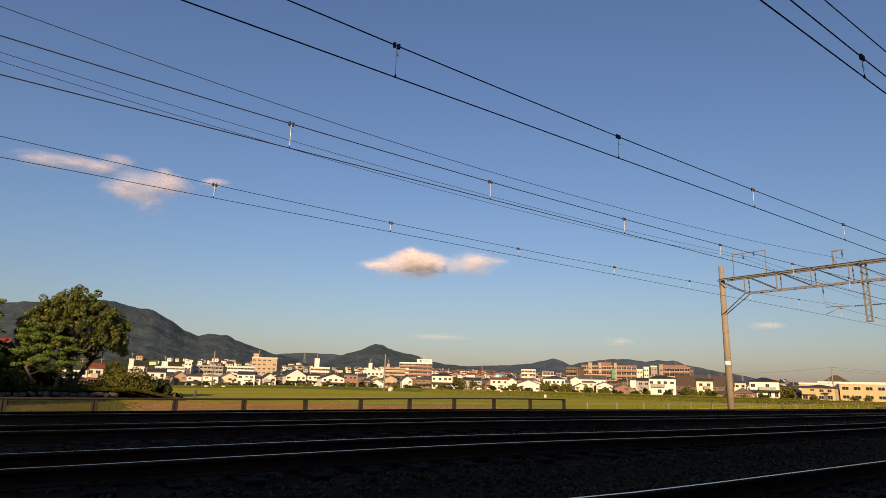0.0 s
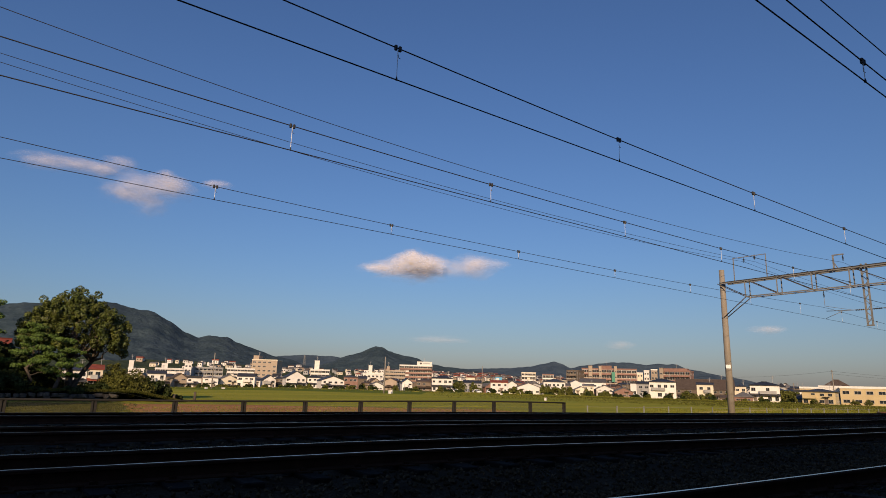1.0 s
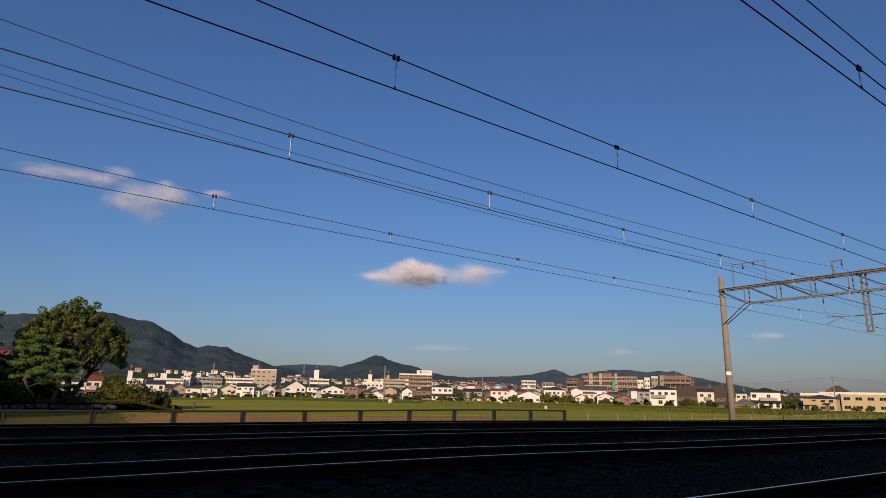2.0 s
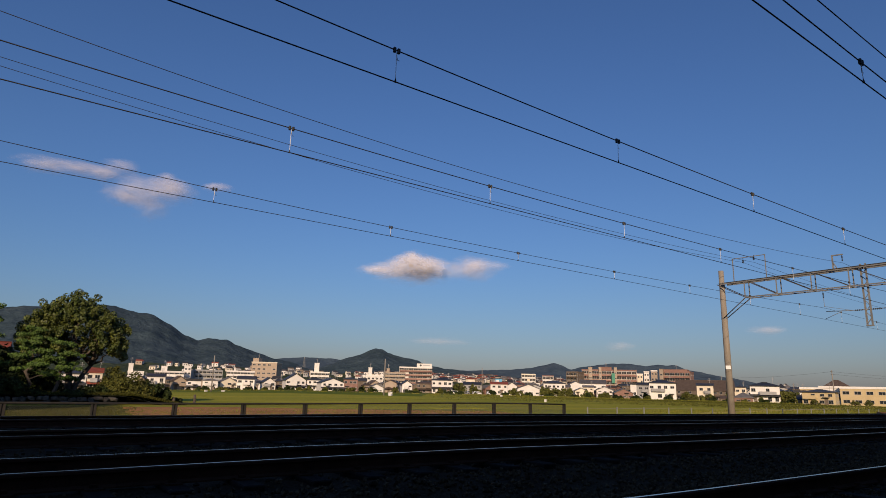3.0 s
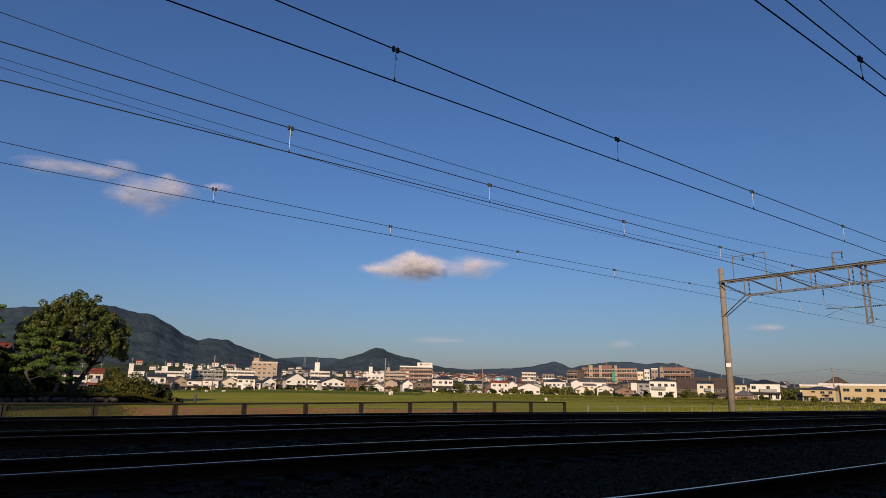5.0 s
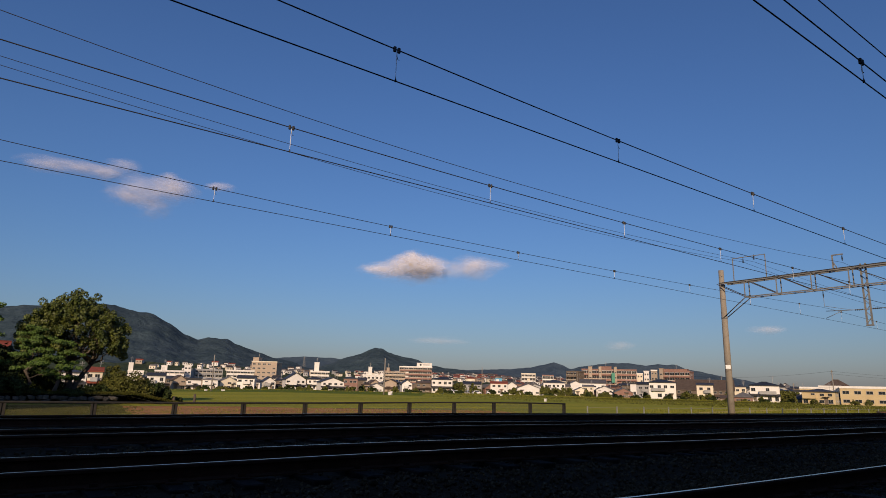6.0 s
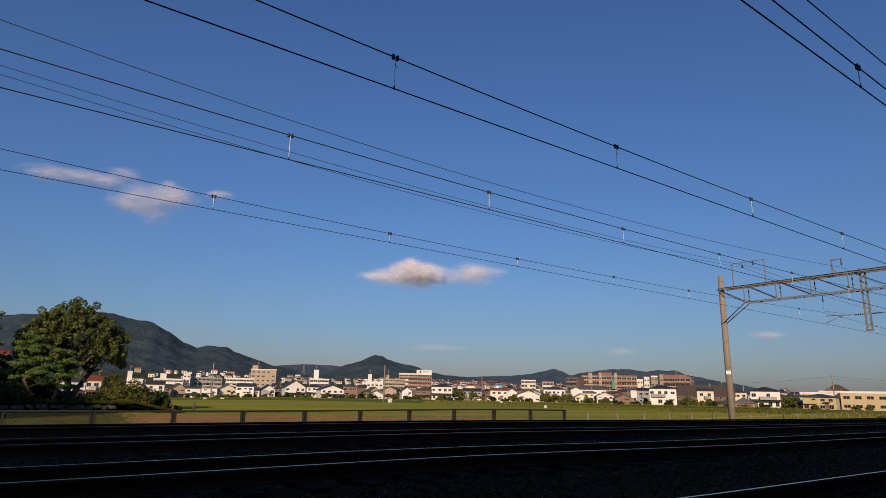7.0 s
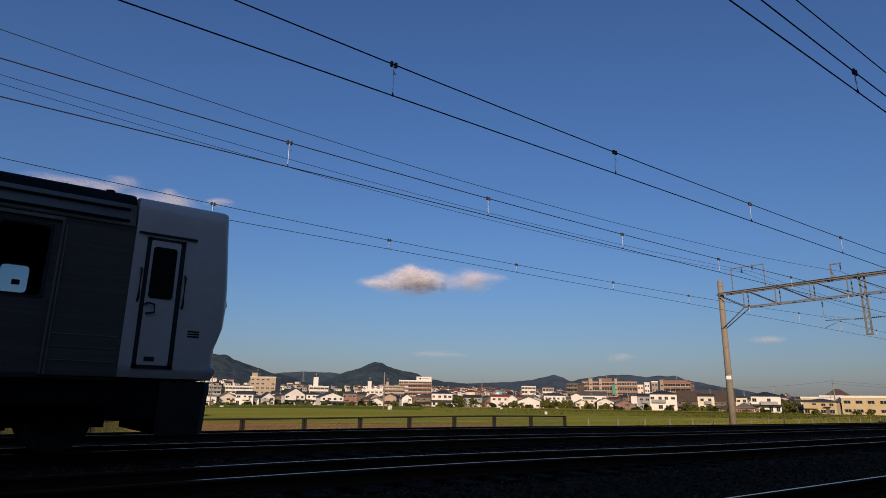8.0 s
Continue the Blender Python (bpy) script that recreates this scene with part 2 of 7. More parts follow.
def feeder(lat, low, z, left, right, r=0.008):
    bm = bmesh.new()
    pts = [(x, lat, hang(low, z, left, right, x)) for x in [-20 + 1.5 * i for i in range(38)]] + [(36.8, lat, hang(low, z, left, right, 36.8))]
    zr = hang(low, z, left, right, 36.8)
    pts += [(36.8 + 2.5 * i, lat, zr - right * (23 ** 2 - (2.5 * i - 23) ** 2)) for i in range(1, 30)]
    tube(bm, pts, r, 6)
    solid("feeder_wire", bm, M_WIRE, pose(0, 0, 0), "thin sagging feeder wire between the line supports", "overhead wire", "feeder wires")


feeder(13.65, 12.5, 7.13, 0.0028, 0.00145, 0.008)
feeder(18.45, 17.0, 8.33, 0.00147, 0.00105, 0.008)
feeder(19.12, 17.5, 8.30, 0.0016, 0.00143, 0.008)
feeder(2.88, 10, 5.76, 0.0003, 0.0004, 0.0085)


# ---- line support: a concrete mast with a lattice beam across the tracks ----
def insulator(parent, x, y, z, n=3, r=0.06):
    bm = bmesh.new()
    for i in range(n):
        tube(bm, [(x, y, z - 0.07 * i), (x, y, z - 0.07 * i - 0.02), (x, y, z - 0.07 * i - 0.045)], [r * 0.5, r, r * 0.4], 8)
    tube(bm, [(x, y, z + 0.12), (x, y, z - 0.07 * n)], 0.016, 6)
    part("insulator", bm, M_CLAMP, parent, "dark ribbed insulator")


def steady_arm(parent, y_post, y_wire, s):
    """The arm that holds a contact wire sideways, from a drop post."""
    bm = bmesh.new()
    tube(bm, [(s, y_post, 5.35), (s, (y_post + y_wire) / 2, 5.38), (s, y_wire - 0.05, 5.42)], 0.02, 6)
    tube(bm, [(s, y_post + (y_wire - y_post) * 0.6, 5.36), (s, y_wire, 5.02)], 0.014, 6)
    tube(bm, [(s, y_wire, 5.7), (s, y_post + (y_wire - y_post) * 0.35, 5.37)], 0.01, 5)
    tube(bm, [(s, y_wire, 6.6), (s, y_wire, 5.68)], 0.012, 5)
    arm = part("steady_arm", bm, M_GALV, parent)
    bm = bmesh.new()
    for i in range(5):
        yy = y_post + (y_wire - y_post) * (0.12 + 0.04 * i)
        tube(bm, [(s, yy - 0.03, 5.36), (s, yy, 5.36), (s, yy + 0.03, 5.36)], [0.02, 0.05, 0.02], 8)
    part("insulator", bm, M_CLAMP, arm, "dark ribbed insulator")
    insulator(parent, s, y_wire, 6.45, 4, 0.05)


def build_gantry(s):
    g = thing("line_support", pose(0, 0, 0), "concrete mast with a galvanised lattice beam over the tracks", "gantry")
    bm = bmesh.new()
    tube(bm, [(s, 20.6, -1.3), (s, 20.6, 3.0), (s, 20.6, 8.5)], [0.205, 0.19, 0.155], 20)
    mast = part("mast", bm, M_CONCRETE, g, "tapered spun concrete mast")
    bm = bmesh.new()
    for z in (5.47, 7.55, 7.68):
        tube(bm, [(s, 20.6, z - 0.04), (s, 20.6, z + 0.04)], 0.185, 20)
    part("clamp_band", bm, M_GALV, mast)
    bm = bmesh.new()
    box(bm, -0.14, 0.14, -0.215, -0.195, 2.36, 2.58, Matrix.Translation((s, 20.6, 0)) @ Matrix.Rotation(radians(-61), 4, "Z"))
    part("number_plate", bm, stuff_mat("white_plate", (0.7, 0.7, 0.68), (0.82, 0.82, 0.8), 6, 0.6), mast, "small white plate")
    lo, hi, far, near = 6.63, 7.6, 20.4, -6.0
    nodes = [19.03 - 1.9 * i for i in range(14)]
    for dx in (-0.28, 0.28):
        bm = bmesh.new()
        bar(bm, (s + dx, far, hi), (s + dx, near, hi), 0.075, 0.075)
        chord = part("top_chord", bm, M_GALV, g)
        bm = bmesh.new()
        bar(bm, (s + dx, far, hi + 0.055), (s + dx, near, hi + 0.055), 0.13, 0.03)
        part("flange", bm, M_DARKSTEEL, chord, "dark upper flange")
        bm = bmesh.new()
        bar(bm, (s + dx, nodes[0], lo), (s + dx, near, lo), 0.06, 0.06)
        part("bottom_chord", bm, M_GALV, g)
        for i, y in enumerate(nodes):
            bm = bmesh.new()
            bar(bm, (s + dx, y, lo), (s + dx, y, hi), 0.05, 0.045)
            part("upright", bm, M_GALV, g)
            bm = bmesh.new()
            bar(bm, (s + dx, y, lo), (s + dx, y + 1.75, hi), 0.042, 0.04)
            part("diagonal", bm, M_DARKSTEEL, g, "angle iron darkened for its shaded face")
        bm = bmesh.new()
        tube(bm, [(s + dx * 0.6, 20.55, 5.48), (s + dx, 19.0, 6.62)], 0.03, 8)
        part("knee_brace", bm, M_DARKSTEEL, g)
    for y in nodes:
        bm = bmesh.new()
        bar(bm, (s - 0.28, y, lo), (s + 0.28, y, lo), 0.05, 0.05)
        bar(bm, (s - 0.28, y, hi), (s + 0.28, y, hi), 0.05, 0.05)
        part("cross_tie", bm, M_GALV, g)
    for y in (12.72, 8.75, 4.6):
        bm = bmesh.new()
        for dy in (-0.12, 0.12):
            bar(bm, (s, y + dy, 4.54), (s, y + dy, 7.8), 0.075, 0.075)
        for i in range(10):
            z, k = 4.62 + 0.32 * i, 1 if i % 2 else -1
            bar(bm, (s, y - 0.12 * k, z), (s, y + 0.12 * k, z + 0.3), 0.035, 0.03)
        box(bm, s - 0.06, s + 0.06, y - 0.17, y + 0.17, 4.48, 4.55)
        part("drop_post", bm, M_GALV, g, "lattice drop post")
    steady_arm(g, 12.72, 14.8, s)
    steady_arm(g, 12.72, 10.63, s)
    steady_arm(g, 8.75, 6.98, s)
    steady_arm(g, 4.6, 2.88, s)
    # frames on top that carry the feeders
    bm = bmesh.new()
    bar(bm, (s, 19.79, 7.62), (s, 19.79, 9.15), 0.045, 0.04)
    bar(bm, (s, 17.78, 7.62), (s, 17.78, 9.13), 0.04, 0.04)
    bar(bm, (s, 19.82, 9.14), (s, 17.75, 9.12), 0.045, 0.04)
    part("feeder_frame", bm, M_GALV, g, "weathered steel frame")
    insulator(g, s, 19.12, 8.98, 3, 0.07)
    insulator(g, s, 18.45, 9.08, 3, 0.07)
    bm = bmesh.new()
    bar(bm, (s, 14.14, 7.6), (s, 14.14, 8.48), 0.07, 0.06)
    bar(bm, (s, 13.9, 7.6), (s, 14.14, 8.1), 0.05, 0.04)
    bar(bm, (s, 14.18, 8.46), (s, 13.6, 8.45), 0.07, 0.06)
    part("feeder_frame", bm, M_GALV, g, "weathered steel bracket")
    insulator(g, s, 13.65, 8.36, 4, 0.05)
    bm = bmesh.new()
    tube(bm, [(s, -6.0, -0.6), (s, -6.0, 8.5)], [0.24, 0.18], 20)
    part("mast", bm, M_CONCRETE, g, "tapered spun concrete mast")


build_gantry(GANTRY)


# ---- fence along the railway's edge ----
def build_fences():
    pitch, lat = 2.31, 22.0
    post = bmesh.new()
    for dx in (-0.05, 0.05):
        box(post, dx - 0.028, dx + 0.028, -0.05, 0.05, 0.0, 1.36)
    box(post, -0.03, 0.03, -0.015, 0.015, 0.02, 1.3)
    bmesh.ops.bevel(post, geom=post.edges[:], offset=0.006, segments=1, affect="EDGES")
    post_mesh = mesh_of("post", post, M_FENCE)
    f = thing("railway_fence", pose(0, 0, 0), "low dark steel post-and-rail fence beside the field", "fence")
    base = [-0.6 + pitch * i for i in range(-4, 11)]

    def top(x):
        return 0.035 + 0.13 * math.exp(-((x / lat - 0.85) / 0.42) ** 2)
    for x in base:
        ob = new("post", post_mesh)
        ob.parent = f
        ob.matrix_basis = pose(x + 0.61 + 0.58, lat, top(x) - 1.33, rz=random.uniform(-4, 4), ry=random.uniform(-1.2, 1.2))
    xs = [x + 1.19 for x in base]
    for z, r in ((0.0, 0.036), (-0.62, 0.012), (-1.1, 0.012)):
        bm = bmesh.new()
        tube(bm, [(x, lat - 0.03, top(x - 1.19) + z) for x in xs], r, 6)
        part("top_rail" if z == 0 else "wire_strand", bm, M_FENCE, f)
    # woven wire in every bay
    M_MESH = stuff_mat("dull_fence_wire", (0.05, 0.05, 0.05), (0.09, 0.09, 0.085), 5, 0.7)
    for xa, xb in zip(xs, xs[1:]):
        verts, faces = [], []
        z0, z1, gap, w = top(xa - 1.19) - 1.12, top(xa - 1.19) - 0.03, 0.066, 0.0013
        n = int((xb - xa + z1 - z0) / gap)
        for lean in (-1, 1):
            for i in range(n):
                u = i * gap - (z1 - z0)
                lo, hi = max(0.0, -u), min(z1 - z0, xb - xa - u)
                if hi - lo < 0.02:
                    continue
                ends = [(xa + u + h if lean > 0 else xb - u - h, z0 + h) for h in (lo, hi)]
                k = len(verts)
                for x, z in ends:
                    verts += [(x - w, lat + 0.01, z + w * lean), (x + w, lat + 0.01, z - w * lean), (x, lat + 0.015, z)]
                faces += [(k, k + 1, k + 4, k + 3), (k + 1, k + 2, k + 5, k + 4), (k + 2, k, k + 3, k + 5)]
        me = bpy.data.meshes.new("wire_mesh")
        me.from_pydata(verts, [], faces)
        me.materials.append(M_MESH)
        ob = new("wire_mesh", me)
        ob.parent = f
        tagged(ob, "woven diamond wire mesh")
    # paler mesh fence that goes on from there
    pale = bmesh.new()
    box(pale, -0.032, 0.032, -0.032, 0.032, 0.0, 1.1)
    bmesh.ops.bevel(pale, geom=pale.edges[:], offset=0.008, segments=1, affect="EDGES")
    pale_mesh = mesh_of("post", pale, M_PALEFENCE)
    f2 = thing("boundary_fence", pose(0, 0, 0), "pale concrete post fence with thin wires", "fence")
    pts = []
    for i in range(34):
        x, y = 26.6 + i * 2.6, 23.0 + i * 0.1
        zt = -0.02 - 0.006 * i
        ob = new("post", pale_mesh)
        ob.parent = f2
        ob.matrix_basis = pose(x, y, zt - 1.08, rz=random.uniform(-5, 5))
        pts.append((x, y, zt))
    for dz in (-0.05, -0.4, -0.75):
        bm = bmesh.new()
        tube(bm, [(x, y - 0.05, z + dz) for x, y, z in pts], 0.008, 5)
        part("wire_strand", bm, M_PALEFENCE, f2)


build_fences()

# ---- an unseen plain building, added behind the camera to shade the tracks ----
bm = bmesh.new()
crown_line = [(-160, 11.9), (-6, 11.9), (3.5, 10.9), (160, 11.4)]
rows = [[bm.verts.new((x, y, z)) for y, z in ((-5.0, -0.7), (-5.0, top), (-13.0, top), (-13.0, -0.7))] for x, top in crown_line]
for a, b in zip(rows, rows[1:]):
    for k in range(4):
        bm.faces.new((a[k], a[(k + 1) % 4], b[(k + 1) % 4], b[k]))
bm.faces.new(rows[0])
bm.faces.new(rows[-1])
# made-up tower whose shadow darkens the garden
box(bm, -82, -50, -12.9, -5.1, 11.8, 31.6)
solid("shade_wall", bm, stuff_mat("grey_render", (0.30, 0.285, 0.265), (0.38, 0.365, 0.34), 0.5, 0.9), pose(0, 0, 0), "plain unseen grey wall added to shade the tracks", kind="structure")


# ---- hills ----
def hill_height(crest, r0, depth, b, r, seed, rough):
    """Height of a wooded range at bearing b and distance r; crest: (bearing, height angle) in degrees, sorted."""
    k = max(0, min(len(crest) - 2, sum(c[0] < b for c in crest) - 1))
    (b0, e0), (b1, e1) = crest[k], crest[k + 1]
    u = (b - b0) / (b1 - b0)
    e = e0 + (e1 - e0) * (0.5 * u + 0.5 * u * u * (3 - 2 * u))
    q = Vector((math.cos(radians(b)) * r, math.sin(radians(b)) * r, 0))
    top = math.tan(radians(e)) * r0
    w = (r - r0) / depth
    shape = (1 + w) ** 1.25 if w < 0 else max(0.0, 1 - 2 * w)
    spur = noise.fractal(q * 0.0024 + Vector((seed, 0, 0)), 0.85, 2.2, 6)
    trees = noise.noise(q * 0.034) * 4.0 + noise.noise(q * 0.013 + Vector((3, 1, 0))) * 9.0
    return q, top * shape * (1 + rough * 0.32 * spur * (1 - shape) ** 0.7) + trees * rough * min(1.0, top / 60) - 3 * (w < -0.9)


def hills(name, crest, r0, depth, mats, label, seed=0.0, rough=1.0):
    """A wooded range; its crest runs through (bearing, height angle) in degrees as seen from the line."""
    crest = sorted(crest)
    b0, b1 = crest[0][0], crest[-1][0]
    bm = bmesh.new()
    nb, nr = int((b1 - b0) / 0.15), 84
    rows = []
    for j in range(nr + 1):
        r = r0 + depth * (j / nr * 1.35 - 1.0 + 1e-6)
        row = []
        for i in range(nb + 1):
            q, z = hill_height(crest, r0, depth, b0 + (b1 - b0) * i / nb, r, seed, rough)
            row.append(bm.verts.new((q.x, q.y, z - 4 * (j == 0))))
        rows.append(row)
    for r, s in zip(rows, rows[1:]):
        for i in range(nb):
            bm.faces.new((r[i], r[i + 1], s[i + 1], s[i])).smooth = True
    solid(name, bm, mats, pose(0, 0, 0), label, kind="structure")


# Blue of the air's haze is mixed into the mountain and far-hill colours.
M_HAZEWOODS = stuff_mat("hazed_wooded_hillside", (0.024, 0.042, 0.052), (0.060, 0.086, 0.101), 0.008, 1.0, bump=0.8, fine=7, relief=11, spec=0.1)
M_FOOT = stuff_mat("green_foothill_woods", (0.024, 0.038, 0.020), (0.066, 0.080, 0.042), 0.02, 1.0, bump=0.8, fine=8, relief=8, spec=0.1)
M_FARHAZEWOODS = stuff_mat("distant_hazed_hillside", (0.040, 0.063, 0.087), (0.072, 0.100, 0.126), 0.006, 1.0, bump=0.6, fine=9, relief=14, spec=0.1)
hills("mountain_west", [(104, 3.0), (97, 4.2), (92, 4.9), (89.7, 5.15), (88.2, 5.5), (86.9, 5.5), (84.6, 5.75), (82.7, 6.13), (80.7, 5.74), (79.2, 5.57), (77.8, 4.86), (76.4, 3.99), (75.4, 3.66), (74.5, 3.84), (73.1, 3.77), (72.2, 3.43), (70.7, 2.81), (68.7, 2.28), (66, 1.6), (62, 0.6)], 3300, 1500, M_HAZEWOODS, "long dark wooded mountain behind the town", 1.0)
hills("hill_far", [(75, 1.6), (70, 2.2), (66.3, 2.56), (63.3, 2.45), (58, 2.2), (54, 1.7), (48, 1.9), (45.7, 2.1), (42, 1.9), (36, 1.2)], 4300, 900, M_FARHAZEWOODS, "distant wooded ridge tinted blue for haze", 5.0, 0.6)
hills("hill_middle", [(67, 0.8), (64.5, 1.8), (63.0, 2.42), (61.2, 3.0), (60.4, 3.42), (60, 3.56), (59.5, 3.5), (58.7, 3.1), (57.5, 2.76), (56.1, 2.6), (55.0, 2.05), (53, 1.85), (50.3, 1.55), (47, 0.7)], 3500, 1000, M_HAZEWOODS, "pointed wooded hill behind the town", 7.0)
hills("hill_east", [(50, 0.8), (47.8, 1.7), (45.7, 2.1), (44.6, 2.4), (43.7, 2.62), (43.0, 2.4), (42.2, 2.08), (41.2, 2.3), (40.2, 2.47), (37.6, 2.67), (35.4, 2.5), (33.6, 2.56), (32.3, 2.12), (30.5, 1.8), (29.2, 1.52), (26, 0.95), (22, 0.75), (15, 0.7), (8, 0.7)], 3600, 900, M_FARHAZEWOODS, "low wooded hills tinted blue for haze", 13.0, 0.7)
FOOT = sorted([(100, 0.9), (88, 1.5), (80, 1.5), (74, 1.7), (68, 1.3), (63, 1.25), (58, 1.35), (52, 1.15), (46, 0.95), (40, 0.9), (32, 0.95), (24, 0.55), (14, 0.5)])
hills("foothills", FOOT, 1500, 500, M_FOOT, "low green wooded foothills behind the roofs", 20.0)


# ---- clouds ----
def cloud_material(name, dens):
    m, t, p = nodes_of(name, 1.0)
    N, L = t.nodes, t.links
    p.inputs["Base Color"].default_value = (0.60, 0.56, 0.57, 1)
    p.inputs["Specular IOR Level"].default_value = 0.0
    co = N.new("ShaderNodeTexCoord")
    mul = N.new("ShaderNodeVectorMath")
    mul.operation = "MULTIPLY"
    mul.inputs[1].default_value = (1, 0, 1)
    L.new(co.outputs["Object"], mul.inputs[0])
    ln = N.new("ShaderNodeVectorMath")
    ln.operation = "LENGTH"
    L.new(mul.outputs[0], ln.inputs[0])
    info = N.new("ShaderNodeObjectInfo")
    off = N.new("ShaderNodeVectorMath")
    off.operation = "ADD"
    L.new(co.outputs["Object"], off.inputs[0])
    comb = N.new("ShaderNodeCombineXYZ")
    sc = N.new("ShaderNodeMath")
    sc.operation = "MULTIPLY"
    sc.inputs[1].default_value = 37.0
    L.new(info.outputs["Random"], sc.inputs[0])
    L.new(sc.outputs[0], comb.inputs[0])
    L.new(comb.outputs[0], off.inputs[1])
    no = N.new("ShaderNodeTexNoise")
    no.inputs["Scale"].default_value, no.inputs["Detail"].default_value, no.inputs["Roughness"].default_value = 1.7, 7, 0.6
    L.new(off.outputs[0], no.inputs["Vector"])
    add = N.new("ShaderNodeMath")
    add.operation = "MULTIPLY_ADD"
    add.inputs[1].default_value = 1.15
    L.new(no.outputs[0], add.inputs[0])
    L.new(ln.outputs["Value"], add.inputs[2])
    mr = N.new("ShaderNodeMapRange")
    mr.interpolation_type = "SMOOTHSTEP"
    mr.inputs["From Min"].default_value, mr.inputs["From Max"].default_value = 0.58, 1.55
    mr.inputs["To Min"].default_value, mr.inputs["To Max"].default_value = dens, 0.0
    L.new(add.outputs[0], mr.inputs[0])
    L.new(mr.outputs[0], p.inputs["Alpha"])
    m.use_transparent_shadow = True
    return m


def puff_mesh(mat):
    bm = bmesh.new()
    bmesh.ops.create_grid(bm, x_segments=24, y_segments=24, size=1.0)
    for v in bm.verts:
        x, z = v.co.x, v.co.y
        r = min(1.0, math.hypot(x, z))
        bulge = 0.42 * (1 - r * r) + 0.12 * noise.noise((x * 3, z * 3, 5)) * (1 - r)
        v.co = (x, -bulge, z)
    for f in bm.faces:
        f.smooth = True
    return mesh_of("puff", bm, mat)


CLOUD_R = 3600.0


def cloud(puffs, mat_mesh, label):
    """puffs: bearing, height angle, half width and half height in degrees."""
    c = thing("cloud", pose(0, 0, 0), label, "cloud", "clouds")
    for i, (b, e, w, hgt) in enumerate(puffs):
        r = CLOUD_R + 25 * i
        d = Vector((math.cos(radians(b)) * math.cos(radians(e)), math.sin(radians(b)) * math.cos(radians(e)), math.sin(radians(e))))
        ob = new("puff", mat_mesh)
        ob.parent = c
        ob.matrix_basis = Matrix.LocRotScale(d * r, Euler((0, 0, radians(b - 90))), (r * math.tan(radians(w)), r * math.tan(radians(min(w, hgt * 1.5))), r * math.tan(radians(hgt))))
    return c


PUFF = puff_mesh(cloud_material("cloud_vapour", 0.5))
THIN = puff_mesh(cloud_material("thin_cloud_vapour", 0.28))
WISP = puff_mesh(cloud_material("faint_cloud_vapour", 0.16))
cloud([(57.0, 11.00, 3.6, 1.6), (56.9, 11.65, 2.0, 1.25), (57.9, 11.30, 1.7, 1.1), (55.7, 11.30, 1.9, 1.15), (59.6, 10.70, 2.7, 0.95), (54.6, 11.05, 2.6, 1.15), (57.2, 10.30, 3.6, 1.15), (60.2, 10.65, 1.4, 0.55), (55.4, 10.50, 2.8, 1.1), (56.9, 11.90, 1.2, 0.8), (56.2, 10.70, 2.6, 1.2)], PUFF, "small white cumulus cloud with a grey base")
cloud([(51.2, 11.18, 2.5, 1.4), (49.8, 11.33, 2.6, 0.8), (51.8, 10.78, 2.2, 1.1), (50.7, 10.73, 1.9, 1.1), (51.0, 11.48, 1.6, 0.9)], THIN, "small thin white cloud beside the cumulus")
DRIFTING = [
    cloud([(80.6, 15.7, 3.9, 1.7), (79.2, 16.3, 2.6, 1.25), (81.6, 15.3, 3.0, 1.5), (80.5, 14.4, 2.0, 1.3), (78.7, 16.0, 2.2, 1.4), (79.4, 17.1, 1.0, 0.6), (82.6, 15.0, 2.0, 1.0)], THIN, "soft pinkish grey cloud with ragged edges"),
    cloud([(75.0, 16.95, 1.4, 0.55), (75.6, 16.8, 1.0, 0.5)], THIN, "tiny tuft of cloud beside the larger one"),
    cloud([(87.2, 16.6, 3.6, 0.95), (85.2, 16.65, 2.6, 0.85), (83.0, 17.3, 1.7, 0.95), (88.8, 16.3, 2.2, 0.7), (84.2, 16.6, 1.6, 0.8)], THIN, "thin wispy streak of pinkish cloud"),
]
cloud([(26.2, 5.35, 1.9, 0.5), (25.8, 5.4, 1.3, 0.45)], WISP, "tiny thin cloud far away")
cloud([(37.9, 4.1, 1.6, 0.55)], WISP, "tiny faint cloud over the hills")
cloud([(54.3, 4.3, 3.4, 0.5)], WISP, "faint flat cloud over the hills")


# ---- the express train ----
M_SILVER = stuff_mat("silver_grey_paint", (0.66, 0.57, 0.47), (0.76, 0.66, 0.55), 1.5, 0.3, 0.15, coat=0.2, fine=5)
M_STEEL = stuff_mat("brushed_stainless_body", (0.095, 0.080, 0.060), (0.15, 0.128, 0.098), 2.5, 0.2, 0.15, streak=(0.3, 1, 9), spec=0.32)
M_TRIM = stuff_mat("dull_trim_metal", (0.22, 0.19, 0.15), (0.30, 0.26, 0.21), 3, 0.4, 0.3)
M_UNDER = stuff_mat("grimy_underframe", (0.005, 0.005, 0.005), (0.015, 0.013, 0.012), 4, 0.9, bump=0.3, spec=0.1)
M_ROOF = stuff_mat("sooty_roof", (0.008, 0.0075, 0.007), (0.02, 0.018, 0.016), 2, 0.8, spec=0.1)
M_RUBBER = stuff_mat("black_rubber", (0.006, 0.006, 0.006), (0.015, 0.015, 0.015), 9, 0.6)
M_WHEEL = stuff_mat("wheel_steel", (0.05, 0.045, 0.04), (0.14, 0.13, 0.12), 6, 0.5, 0.7)
M_INSIDE = stuff_mat("dark_interior", (0.02, 0.018, 0.016), (0.04, 0.036, 0.03), 3, 0.8)
M_GLASS, gt, gp = nodes_of("tinted_glass", 0.04)
